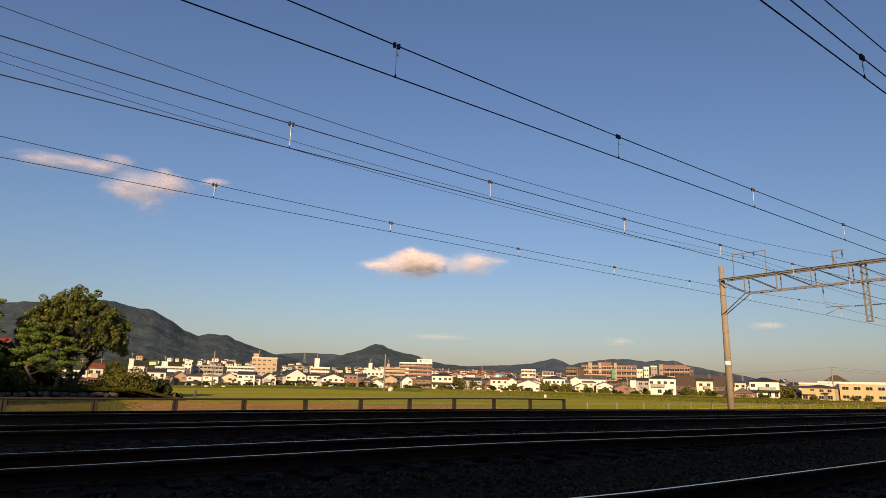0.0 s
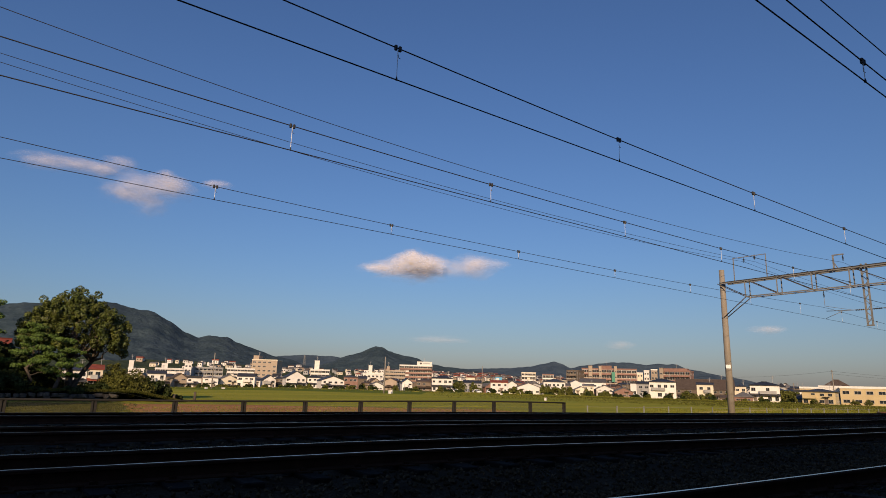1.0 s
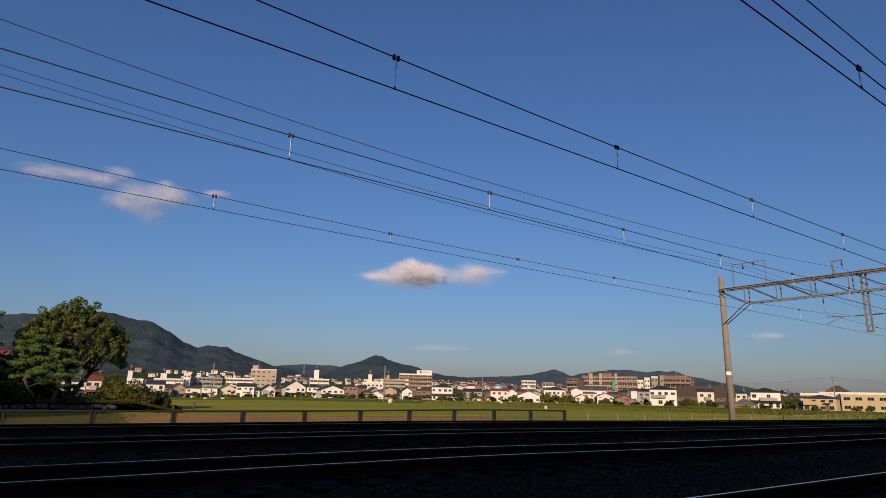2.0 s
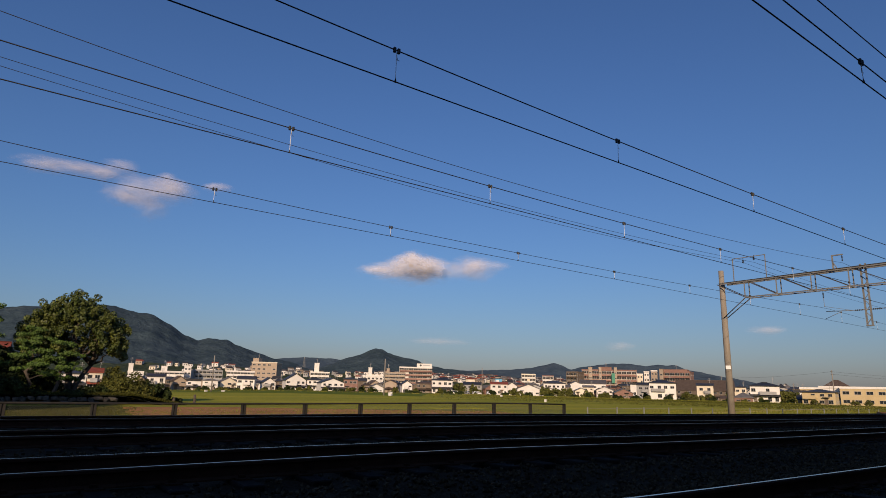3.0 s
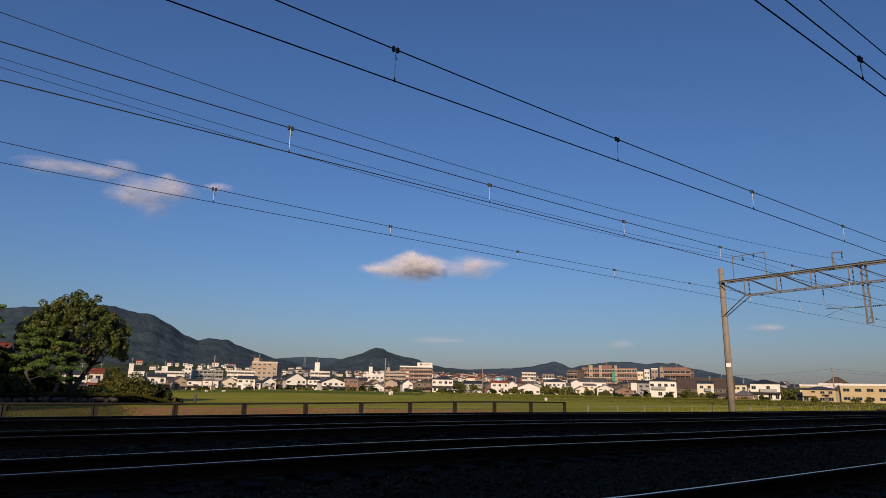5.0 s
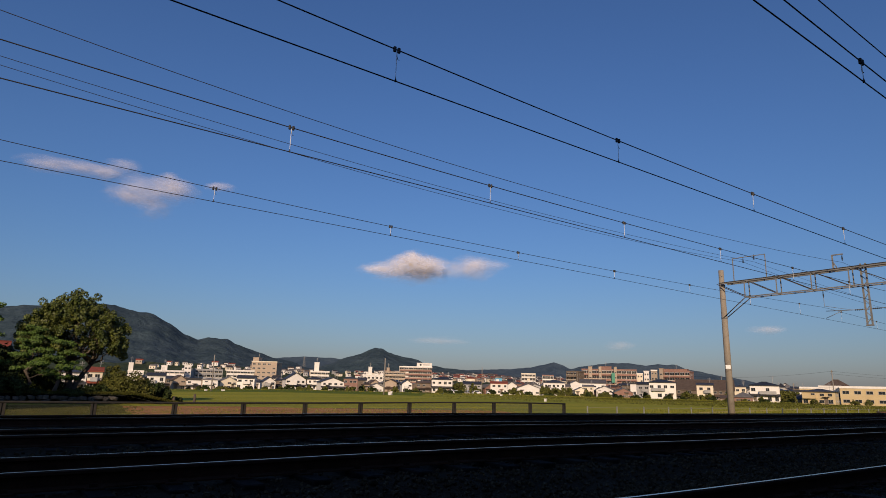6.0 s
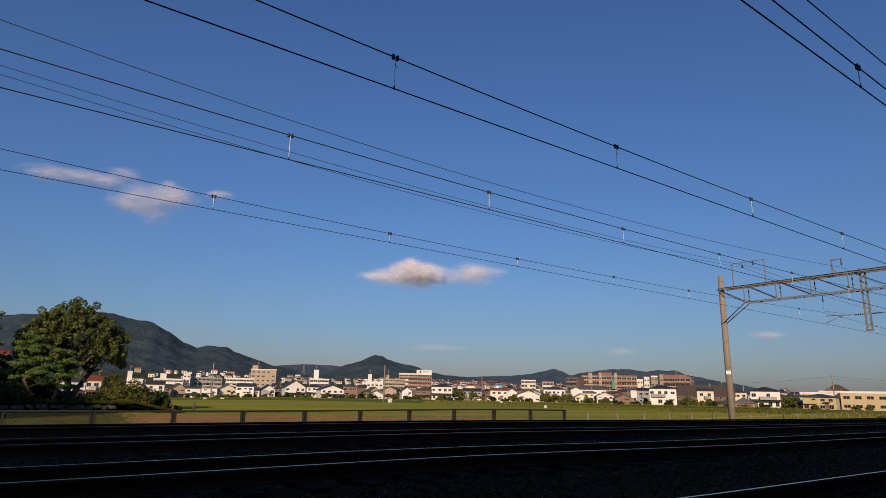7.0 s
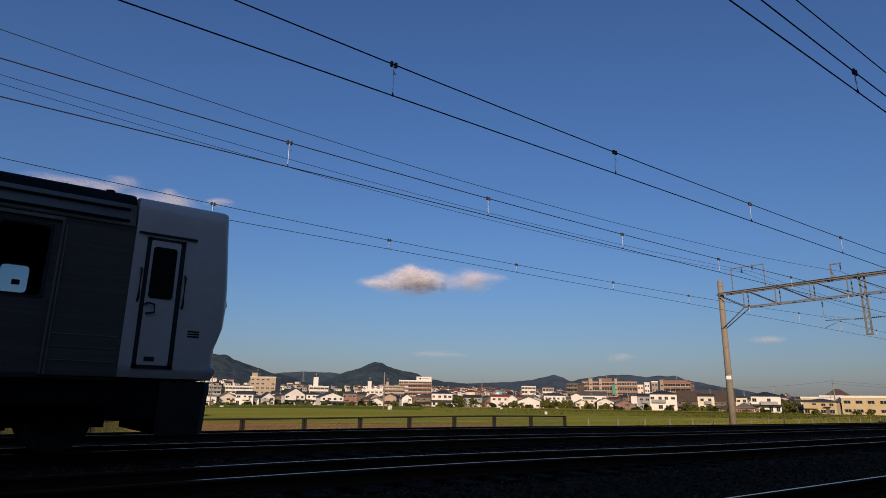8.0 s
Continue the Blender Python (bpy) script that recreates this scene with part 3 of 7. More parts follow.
gp.inputs["Base Color"].default_value = (0.55, 0.6, 0.62, 1)
gp.inputs["Transmission Weight"].default_value = 1.0
gp.inputs["IOR"].default_value = 1.03
M_DARKGLASS = stuff_mat("dark_cab_glass", (0.004, 0.0045, 0.005), (0.007, 0.0075, 0.008), 2, 0.06, spec=0.2)

TRAIN_Y, HALF, SPEED = 10.60, 1.40, 18.2
ROOF_PROFILE = [(1.40, 3.02), (1.385, 3.17), (1.32, 3.36), (1.15, 3.53), (0.8, 3.65), (0.3, 3.70), (0.0, 3.71)]


def rounded_panel(bm, x0, x1, z0, z1, y0, y1, r, n=4):
    """An upright panel with rounded corners."""
    pts = []
    for cx, cz, a0 in ((x1 - r, z1 - r, 0), (x0 + r, z1 - r, 90), (x0 + r, z0 + r, 180), (x1 - r, z0 + r, 270)):
        for k in range(n + 1):
            a = radians(a0 + 90 * k / n)
            pts.append((cx + r * math.cos(a), cz + r * math.sin(a)))
    a = [bm.verts.new((x, y0, z)) for x, z in pts]
    b = [bm.verts.new((x, y1, z)) for x, z in pts]
    bm.faces.new(a)
    bm.faces.new(b[::-1])
    for k in range(len(pts)):
        bm.faces.new((a[k - 1], a[k], b[k], b[k - 1]))


def holed_panel(bm, xs, zs, y0, y1):
    """A panel with one opening: four cuts along and four cuts up."""
    v = {(i, j, k): bm.verts.new((xs[i], (y0, y1)[k], zs[j])) for i in range(4) for j in range(4) for k in range(2)}
    for i in range(3):
        for j in range(3):
            if (i, j) != (1, 1):
                for k in range(2):
                    bm.faces.new((v[i, j, k], v[i + 1, j, k], v[i + 1, j + 1, k], v[i, j + 1, k]))
    for a, b in (((0, 0), (3, 0)), ((0, 3), (3, 3))):
        for i in range(3):
            bm.faces.new((v[i, a[1], 0], v[i + 1, a[1], 0], v[i + 1, a[1], 1], v[i, a[1], 1]))
    for i in (0, 3):
        for j in range(3):
            bm.faces.new((v[i, j, 0], v[i, j + 1, 0], v[i, j + 1, 1], v[i, j, 1]))
    for (i, j), (p, q) in (((1, 1), (2, 1)), ((1, 2), (2, 2)), ((1, 1), (1, 2)), ((2, 1), (2, 2))):
        bm.faces.new((v[i, j, 0], v[p, q, 0], v[p, q, 1], v[i, j, 1]))


def build_train():
    tr = thing("express_train", pose(0, TRAIN_Y, 0), "silver grey express train driving car with a dark underframe", "train")
    back, neck = -17.6, 1.44
    # side walls: panels round the door windows
    for side in (-1, 1):
        y0, y1 = (-HALF, -HALF + 0.06) if side < 0 else (HALF - 0.06, HALF)
        win = (-0.10, 0.45, 1.95, 2.86) if side < 0 else (-0.02, 0.37, 2.33, 2.78)
        bm = bmesh.new()
        d0, d1 = -0.32, 0.56
        box(bm, back, d0, y0, y1, 0.98, 3.03)
        box(bm, d1, neck, y0, y1, 0.98, 3.03)
        box(bm, d0, d1, y0, y1, 2.96, 3.03)
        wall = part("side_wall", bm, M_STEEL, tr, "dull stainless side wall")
        # passenger door, set back a little
        inset = 0.035 * -side
        bm = bmesh.new()
        a, b = sorted((y0 + inset, y1 + inset))
        holed_panel(bm, (d0, win[0], win[1], d1), (0.99, win[2], win[3], 2.96), a, b)
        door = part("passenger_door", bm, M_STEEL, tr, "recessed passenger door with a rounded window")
        bm = bmesh.new()
        box(bm, win[0] - 0.01, win[1] + 0.01, (a + b) / 2 - 0.006, (a + b) / 2 + 0.006, win[2] - 0.01, win[3] + 0.01)
        part("window_pane", bm, M_GLASS, door).visible_shadow = False
        bm = bmesh.new()
        o = a - 0.012 if side < 0 else b + 0.012
        for q in ((win[0] - 0.035, win[0], win[2] - 0.03, win[3] + 0.03), (win[1], win[1] + 0.035, win[2] - 0.03, win[3] + 0.03), (win[0], win[1], win[2] - 0.03, win[2]), (win[0], win[1], win[3], win[3] + 0.03)):
            box(bm, q[0], q[1], min(o, (a + b) / 2), max(o, (a + b) / 2), q[2], q[3])
        for cx, sx in ((win[0], 1), (win[1], -1)):
            for cz, sz in ((win[2], 1), (win[3], -1)):
                yy = min(o, (a + b) / 2) + 0.004
                vs = [bm.verts.new((cx, yy, cz)), bm.verts.new((cx + sx * 0.07, yy, cz)), bm.verts.new((cx + sx * 0.02, yy, cz + sz * 0.02)), bm.verts.new((cx, yy, cz + sz * 0.07))]
                bm.faces.new(vs)
        part("window_seal", bm, M_RUBBER, door)
        # door surround
        bm = bmesh.new()
        yo = -HALF - 0.02 if side < 0 else HALF + 0.02
        for q in ((d0 - 0.06, d0, 0.98, 3.0), (d1, d1 + 0.025, 0.98, 3.0), (d1 + 0.05, d1 + 0.068, 0.98, 2.92), (d0, d1, 2.955, 3.0)):
            box(bm, q[0], q[1], min(yo, yo - side * 0.06), max(yo, yo - side * 0.06), q[2], q[3])
        part("door_frame", bm, stuff_mat("dull_frame_metal", (0.15, 0.125, 0.10), (0.24, 0.20, 0.16), 4, 0.5), wall, "dull grey door frame")
        # long windows further back
        for i in range(7):
            x = -2.6 - 2.1 * i
            bm = bmesh.new()
            yy = -HALF if side < 0 else HALF
            rounded_panel(bm, x - 1.5, x, 1.85, 2.65, yy - 0.006, yy + 0.006, 0.09)
            part("side_window", bm, M_DARKGLASS, wall, "dark flush side window")
        # raised mouldings along the wall
        bm = bmesh.new()
        for z, t in ((3.02, 0.022), (2.975, 0.010)):
            x0 = back if z > 2 else d1 + 0.06
            yy = (-HALF - t, -HALF + 0.01) if side < 0 else (HALF - 0.01, HALF + t)
            box(bm, x0, neck - 0.03, yy[0], yy[1], z, z + 0.022)
        part("moulding", bm, M_STEEL, wall)
        for z in (1.495, 1.335, 1.165):
            bm = bmesh.new()
            box(bm, d1 + 0.08, neck - 0.05, -HALF - 0.006 if side < 0 else HALF - 0.01, -HALF + 0.01 if side < 0 else HALF + 0.006, z, z + 0.009)
            part("trim_line", bm, M_TRIM, wall, "thin dull trim line")
    bm = bmesh.new()
    box(bm, back, neck, -HALF + 0.02, HALF - 0.02, 0.94, 1.0)
    part("floor", bm, M_INSIDE, tr)
    bm = bmesh.new()
    box(bm, neck - 0.06, neck, -HALF + 0.06, HALF - 0.06, 1.0, 3.1)
    box(bm, back, back + 0.06, -HALF + 0.06, HALF - 0.06, 1.0, 3.1)
    box(bm, -0.75, -0.7, -HALF + 0.06, HALF - 0.06, 1.0, 3.1)
    box(bm, 0.15, 0.26, 0.9, 0.95, 2.40, 2.475)
    part("partition", bm, M_INSIDE, tr)
    # roof shell
    full = [(-a, b) for a, b in ROOF_PROFILE[:-1]] + [(a, b) for a, b in reversed(ROOF_PROFILE)]
    bm = bmesh.new()
    rings = [[bm.verts.new((x, a, b)) for a, b in full] for x in (back, neck - 0.02)]
    for k in range(len(full) - 1):
        f = bm.faces.new((rings[0][k], rings[0][k + 1], rings[1][k + 1], rings[1][k]))
        f.smooth, f.material_index = True, 1 if k in (0, 1, len(full) - 2, len(full) - 3) else 0
    for r in rings:
        bm.faces.new(r)
    roof = part("roof", bm, [M_ROOF, M_TRIM], tr, "dark sooty curved roof")
    bm = bmesh.new()
    for side in (-1, 1):
        for a, b in ((1.405, 3.10), (1.365, 3.27)):
            tube(bm, [(back, side * a, b), (neck - 0.1, side * a, b)], 0.018, 6)
    part("rain_gutter", bm, M_ROOF, roof)
    bm = bmesh.new()
    box(bm, -9.0, -4.5, -0.9, 0.9, 3.58, 3.82)
    tube(bm, [(1.1, -0.95, 3.52), (1.1, -0.95, 3.615)], 0.06, 12)
    bmesh.ops.bevel(bm, geom=[e for e in bm.edges if e.calc_length() > 0.5], offset=0.06, segments=2, affect="EDGES")
    part("roof_unit", bm, M_ROOF, roof)
    # nose: outlines in plan, level by level
    levels = [(0.98, 2.74, 1.36), (1.06, 2.785, 1.39), (1.14, 2.785, 1.40), (1.17, 2.73, 1.40), (1.42, 2.735, 1.40), (1.54, 2.775, 1.40), (1.72, 2.83, 1.40), (2.0, 2.85, 1.40), (2.3, 2.845, 1.40), (2.8, 2.81, 1.40), (3.1, 2.785, 1.40), (3.30, 2.775, 1.395), (3.42, 2.77, 1.385), (3.46, 2.765, 1.36), (3.49, 2.75, 1.29), (3.55, 2.6, 0.8)]
    bm = bmesh.new()
    rings = []
    for z, fr, w in levels:
        ring = [(neck, -w)]
        rc = 0.09
        for k in range(5):
            t = k / 4 * math.pi / 2
            ring.append((fr - 0.06 - rc + rc * math.sin(t), -(w - rc) - rc * math.cos(t)))
        for k in range(1, 6):
            y = -(w - rc) + (w - rc) * 2 * k / 6
            ring.append((fr - 0.06 + 0.10 * (1 - (y / w) ** 2), y))
        for k in range(5):
            t = (1 - k / 4) * math.pi / 2
            ring.append((fr - 0.06 - rc + rc * math.sin(t), (w - rc) + rc * math.cos(t)))
        ring.append((neck, w))
        rings.append([bm.verts.new((x, y, z)) for x, y in ring])
    for r, s in zip(rings, rings[1:]):
        for k in range(len(r) - 1):
            bm.faces.new((r[k], r[k + 1], s[k + 1], s[k])).smooth = True
    bm.faces.new(rings[0])
    bm.faces.new(rings[-1])
    bm.faces.new([r[0] for r in rings] + [r[-1] for r in reversed(rings)])
    nose = part("cab", bm, M_SILVER, tr, "smooth silver grey cab with an undercut front")
    nose.data.set_sharp_from_angle(angle=radians(35))
    bm = bmesh.new()
    box(bm, 2.72, 2.885, -0.72, 0.72, 2.1, 3.0)
    bmesh.ops.bevel(bm, geom=bm.edges[:], offset=0.04, segments=2, affect="EDGES")
    part("windscreen", bm, M_DARKGLASS, nose, "dark windscreen")
    bm = bmesh.new()
    tube(bm, [(2.82, -1.1, 2.0), (2.87, -1.05, 2.1), (2.86, -0.9, 2.4)], 0.016, 6)
    part("wiper", bm, M_RUBBER, nose)
    for side in (-1, 1):
        yo = side * HALF
        bm = bmesh.new()
        rounded_panel(bm, 1.655, 2.05, 1.15, 2.88, min(yo + side * 0.012, yo - side * 0.03), max(yo + side * 0.012, yo - side * 0.03), 0.03)
        door = part("cab_door", bm, M_SILVER, tr, "narrow grey cab door")
        # Black seal strips; the wide right one paints in a shaded groove.
        bm = bmesh.new()
        for q in ((1.60, 1.66, 1.10, 2.92), (2.045, 2.115, 1.10, 2.92), (1.60, 2.115, 2.88, 2.92), (1.60, 2.115, 1.10, 1.15)):
            box(bm, q[0], q[1], yo - 0.008, yo + 0.008, q[2], q[3])
        part("door_groove_seal", bm, M_RUBBER, door)
        bm = bmesh.new()
        rounded_panel(bm, 1.69, 2.005, 2.06, 2.79, yo - 0.022, yo + 0.022, 0.045)
        part("door_window", bm, M_DARKGLASS, door, "dark window with rounded corners")
        bm = bmesh.new()
        for x, z in ((1.565, 2.0), (2.15, 1.95)):
            tube(bm, [(x, yo, z), (x, yo + side * 0.05, z + 0.05), (x, yo + side * 0.05, z + 0.42), (x, yo, z + 0.47)], 0.016, 6)
        part("grab_rail", bm, M_RUBBER, door)
        bm = bmesh.new()
        tube(bm, [(1.67, yo + side * 0.02, 1.97), (1.70, yo + side * 0.06, 1.99), (1.78, yo + side * 0.06, 1.97), (1.79, yo + side * 0.05, 1.86), (1.68, yo + side * 0.03, 1.84)], 0.014, 6)
        box(bm, 1.74, 1.87, yo - 0.018, yo + 0.018, 1.20, 1.26)
        part("door_handle", bm, M_RUBBER, door)
        bm = bmesh.new()
        box(bm, 1.48, 2.26, yo - 0.03, yo + 0.03, 2.955, 2.98)
        part("drip_rail", bm, M_RUBBER, tr)
        bm = bmesh.new()
        for i in range(3):
            box(bm, 2.27, 2.43, yo - 0.006, yo + 0.006, 1.56 + 0.035 * i, 1.58 + 0.035 * i)
        part("side_lettering", bm, M_UNDER, tr, "small dark lines of unreadable lettering")
    # front skirt, coupler
    bm = bmesh.new()
    vs = []
    for z, fr in ((0.24, 2.71), (0.95, 2.75)):
        vs.append([bm.verts.new(p) for p in ((2.0, -1.32, z), (fr - 0.14, -1.32, z), (fr - 0.05, -1.2, z), (fr, 0, z), (fr - 0.05, 1.2, z), (fr - 0.14, 1.32, z), (2.0, 1.32, z))])
    for k in range(6):
        bm.faces.new((vs[0][k], vs[0][k + 1], vs[1][k + 1], vs[1][k]))
    bm.faces.new(vs[0])
    bm.faces.new(vs[1])
    part("front_skirt", bm, stuff_mat("dull_grey_skirt", (0.02, 0.018, 0.015), (0.04, 0.036, 0.03), 3, 0.75, spec=0.15), tr, "dull grey front skirt")
    bm = bmesh.new()
    box(bm, 2.5, 2.85, -0.16, 0.16, 0.72, 0.98)
    box(bm, 2.8, 3.02, -0.1, 0.1, 0.76, 0.93)
    tube(bm, [(2.6, -0.3, 0.6), (2.78, -0.3, 0.55), (2.75, -0.3, 0.35)], 0.035, 8)
    tube(bm, [(2.6, 0.4, 0.6), (2.78, 0.4, 0.5), (2.7, 0.4, 0.3)], 0.035, 8)
    bmesh.ops.bevel(bm, geom=[e for e in bm.edges if e.calc_length() > 0.12], offset=0.02, segments=1, affect="EDGES")
    part("coupler", bm, M_UNDER, tr, "black coupler with hoses")
    # equipment under the floor
    for x0, x1, z0 in ((1.4, 2.02, 0.42), (-3.6, -2.2, 0.3), (-6.0, -3.9, 0.28), (-8.9, -6.3, 0.25), (-11.2, -9.2, 0.3)):
        bm = bmesh.new()
        box(bm, x0, x1, -1.28, 1.28, z0, 0.96)
        bmesh.ops.bevel(bm, geom=bm.edges[:], offset=0.03, segments=1, affect="EDGES")
        part("equipment_box", bm, M_UNDER, tr)
    # The last two are far-side skirt plates, added to hide the lit ground.
    for q in ((back, neck, -1.30, -1.24, 0.6, 0.98), (back, neck, 1.24, 1.30, 0.6, 0.98), (back, 0.42, 1.18, 1.23, 0.2, 0.86), (0.42, 1.75, 1.18, 1.23, 0.24, 0.98)):
        bm = bmesh.new()
        box(bm, *q)
        part("sole_bar", bm, M_UNDER, tr)
    wheels = []
    for xb in (-0.15, -14.4):
        bm = bmesh.new()
        for side in (-1, 1):
            y = side * 1.0
            box(bm, xb - 1.55, xb + 1.55, y - 0.07, y + 0.07, 0.42, 0.62)
            box(bm, xb - 0.35, xb + 0.35, y - 0.1, y + 0.1, 0.32, 0.9)
            for dx in (-1.05, 1.05):
                box(bm, xb + dx - 0.17, xb + dx + 0.17, y - 0.11, y + 0.11, 0.3, 0.56)
                tube(bm, [(xb + dx, y, 0.56), (xb + dx, y, 0.85)], 0.09, 10)
        box(bm, xb - 0.25, xb + 0.25, -1.0, 1.0, 0.5, 0.9)
        part("bogie", bm, M_UNDER, tr, "grimy bogie frame")
        for dx in (-1.05, 1.05):
            bm = bmesh.new()
            tube(bm, [(0, -0.7, 0), (0, 0.7, 0)], 0.08, 10)
            for side in (-1, 1):
                y = side * GAUGE
                tube(bm, [(0, y - 0.05, 0), (0, y + 0.05, 0)], 0.42, 28)
                tube(bm, [(0, y - side * 0.065, 0), (0, y - side * 0.045, 0)], 0.45, 28)
                for k in range(6):
                    a = k * math.pi / 3
                    box(bm, 0.2 * math.cos(a) - 0.03, 0.2 * math.cos(a) + 0.03, y - 0.06, y + 0.06, 0.2 * math.sin(a) - 0.03, 0.2 * math.sin(a) + 0.03)
            w = part("wheelset", bm, M_WHEEL, tr)
            wheels.append((w, xb + dx))
    return tr, wheels


train, wheelsets = build_train()


# ---- fields between the fence and the town ----
def field(name, corners, lift, mat, label, nx=40, ny=24):
    """A plot with four corners that follows the land, a hand above it."""
    a, b, c, d = [Vector((*p, 0)) for p in corners]
    bm = bmesh.new()
    rows = []
    for j in range(ny + 1):
        row = []
        for i in range(nx + 1):
            u, v = i / nx, j / ny
            p = a.lerp(b, u).lerp(d.lerp(c, u), v)
            edge = min(u, 1 - u, v, 1 - v)
            q = Vector((p.x, p.y, 0))
            wob = Vector((noise.noise(q * 0.07), noise.noise(q * 0.07 + Vector((9, 0, 0))), 0)) * 1.5 if edge == 0 else Vector()
            p = p + wob
            row.append(bm.verts.new((p.x, p.y, ground_z(p.x, p.y) + (lift + 0.04 * noise.noise(q * 0.8) if edge > 0 else -0.1))))
        rows.append(row)
    for r, s in zip(rows, rows[1:]):
        for i in range(nx):
            bm.faces.new((r[i], r[i + 1], s[i + 1], s[i])).smooth = True
    solid(name, bm, mat, pose(0, 0, 0), label, kind="structure")


M_DIRT = stuff_mat("tilled_soil", (0.29, 0.125, 0.05), (0.48, 0.235, 0.09), 0.25, 0.95, bump=0.8, fine=16, spec=0.06)
M_CROP = stuff_mat("ripening_crop", (0.135, 0.17, 0.015), (0.39, 0.34, 0.04), 0.05, 0.95, bump=0.8, fine=40, streak=(0.35, 1.6, 1), spec=0.06)
M_PADDY = stuff_mat("deep_green_crop", (0.06, 0.10, 0.008), (0.16, 0.18, 0.018), 0.05, 0.95, bump=0.8, fine=40, streak=(0.35, 1.6, 1), spec=0.06)
M_GRASS = stuff_mat("rough_grass", (0.06, 0.07, 0.012), (0.19, 0.155, 0.035), 0.3, 0.95, bump=0.8, fine=14, spec=0.06)
M_STRAW = stuff_mat("dry_straw_grass", (0.26, 0.22, 0.06), (0.42, 0.35, 0.12), 0.2, 0.95, bump=0.6, fine=14, spec=0.06)
M_HEDGE = stuff_mat("dark_field_edge", (0.03, 0.05, 0.015), (0.07, 0.085, 0.03), 0.6, 0.95, fine=12, spec=0.06)
field("field_soil", [(5, 25), (35, 25), (41, 46), (9, 58)], 0.05, M_DIRT, "bare brown tilled field beyond the fence", 60, 40)
field("verge_soil", [(56, 18.6), (150, 18.6), (150, 22.3), (60, 22.0)], 0.29, M_DIRT, "bare reddish soil beside the tracks", 60, 6)
field("field_grass", [(-30, 24), (6.5, 24), (7.5, 54), (-30, 54)], 0.07, M_GRASS, "rough green grass plot")
field("field_verge", [(-30, 54.5), (60, 52), (95, 60), (-30, 60)], 0.09, M_CROP, "grassy path between the fields", 60, 8)
field("field_crop", [(6, 60.5), (150, 42), (330, 120), (40, 225)], 0.12, M_CROP, "wide yellow-green rice field", 70, 40)
field("field_east", [(33, 25), (300, 28), (340, 100), (42, 56)], 0.1, M_CROP, "green field beside the line", 60, 20)

field("field_green", [(32, 165), (88, 128), (131, 186), (60, 232)], 0.2, M_PADDY, "far strip of deep green crop before the houses", 60, 14)
field("field_path_far", [(40, 226), (170, 196), (171, 200), (41, 231)], 0.3, M_STRAW, "pale dry track along the gardens", 60, 3)
field("field_rough", [(86, 78), (230, 62), (215, 92), (110, 112)], 0.16, M_CROP, "rough weedy ground before the eastern houses", 50, 14)
field("field_path_east", [(60, 38), (280, 86), (282, 88), (60, 39)], 0.2, M_STRAW, "dry straw-coloured strip beside the line", 60, 3)


def grass_tufts(name, n, area, hgt, mat, label, seed, level=ground_z):
    """Blades in tufts over a plot."""
    rng = random.Random(seed)
    verts, faces = [], []
    for i in range(n):
        x, y = area(rng)
        z = level(x, y) + 0.03
        for k in range(5):
            a, hh = rng.uniform(0, 6.28), hgt * rng.uniform(0.5, 1.2)
            dx, dy, w = math.cos(a), math.sin(a), 0.02 + 0.03 * hgt
            px, py = x + rng.uniform(-0.12, 0.12), y + rng.uniform(-0.12, 0.12)
            j = len(verts)
            verts += [(px - dy * w, py + dx * w, z), (px + dy * w, py - dx * w, z), (px + dx * hh * 0.5, py + dy * hh * 0.5, z + hh)]
            faces.append((j, j + 1, j + 2))
    me = bpy.data.meshes.new(name)
    me.from_pydata(verts, [], faces)
    me.materials.append(mat)
    tagged(new(name, me), label, "grass", kind="stuff")


# Dull copy of the blades, with the garden's half-shade put into its colour.
M_DULLBLADE = stuff_mat("dull_shaded_blades", (0.032, 0.044, 0.007), (0.09, 0.078, 0.017), 1.0, 0.8, island=0.35, spec=0.1)
M_WEED = stuff_mat("weed_blades", (0.022, 0.034, 0.006), (0.10, 0.092, 0.02), 0.3, 0.85, island=0.5, spec=0.1)
M_BLADE = stuff_mat("grass_blades", (0.09, 0.115, 0.012), (0.24, 0.21, 0.04), 1.0, 0.8, island=0.35, spec=0.1)
grass_tufts("grass_strip", 3500, lambda r: ((lambda t: (t * 2.0 + r.uniform(0, 6), 22.3 + r.random() ** 2 * 3))(r.uniform(-3, 40))), 0.12, M_BLADE, "uneven grass along the fence", 1)
grass_tufts("grass_rough", 9000, lambda r: ((lambda y: (r.uniform(-3, 0.155 * y + 2 * r.random() ** 2), y))(r.uniform(26, 56))), 0.11, M_DULLBLADE, "tall rough grass in front of the garden", 2)
grass_tufts("crop_stubble", 26000, lambda r: ((lambda y: (y * r.uniform(0.15, 2.2), y))(r.uniform(58, 150))), 0.13, M_BLADE, "ripening crop standing in the field", 3)

grass_tufts("soil_weeds", 5000, lambda r: ((lambda y: (y * r.uniform(0.16, 1.15), y))(r.uniform(26, 50))), 0.09, M_BLADE, "sparse weeds on the bare field", 6)

grass_tufts("grass_east", 9000, lambda r: ((lambda y: (y * 1.1 + r.uniform(10, 130), y))(24 + 24 * r.random() ** 1.5)), 0.26, M_BLADE, "rough uneven grass beside the line", 7)
grass_tufts("weeds_east", 9000, lambda r: ((lambda b, d: (math.cos(b) * d, math.sin(b) * d))(radians(r.triangular(13, 56, 27)), 218 - 100 * r.random() ** 1.7)), 0.34, M_WEED, "tall mottled weeds before the eastern houses", 9)
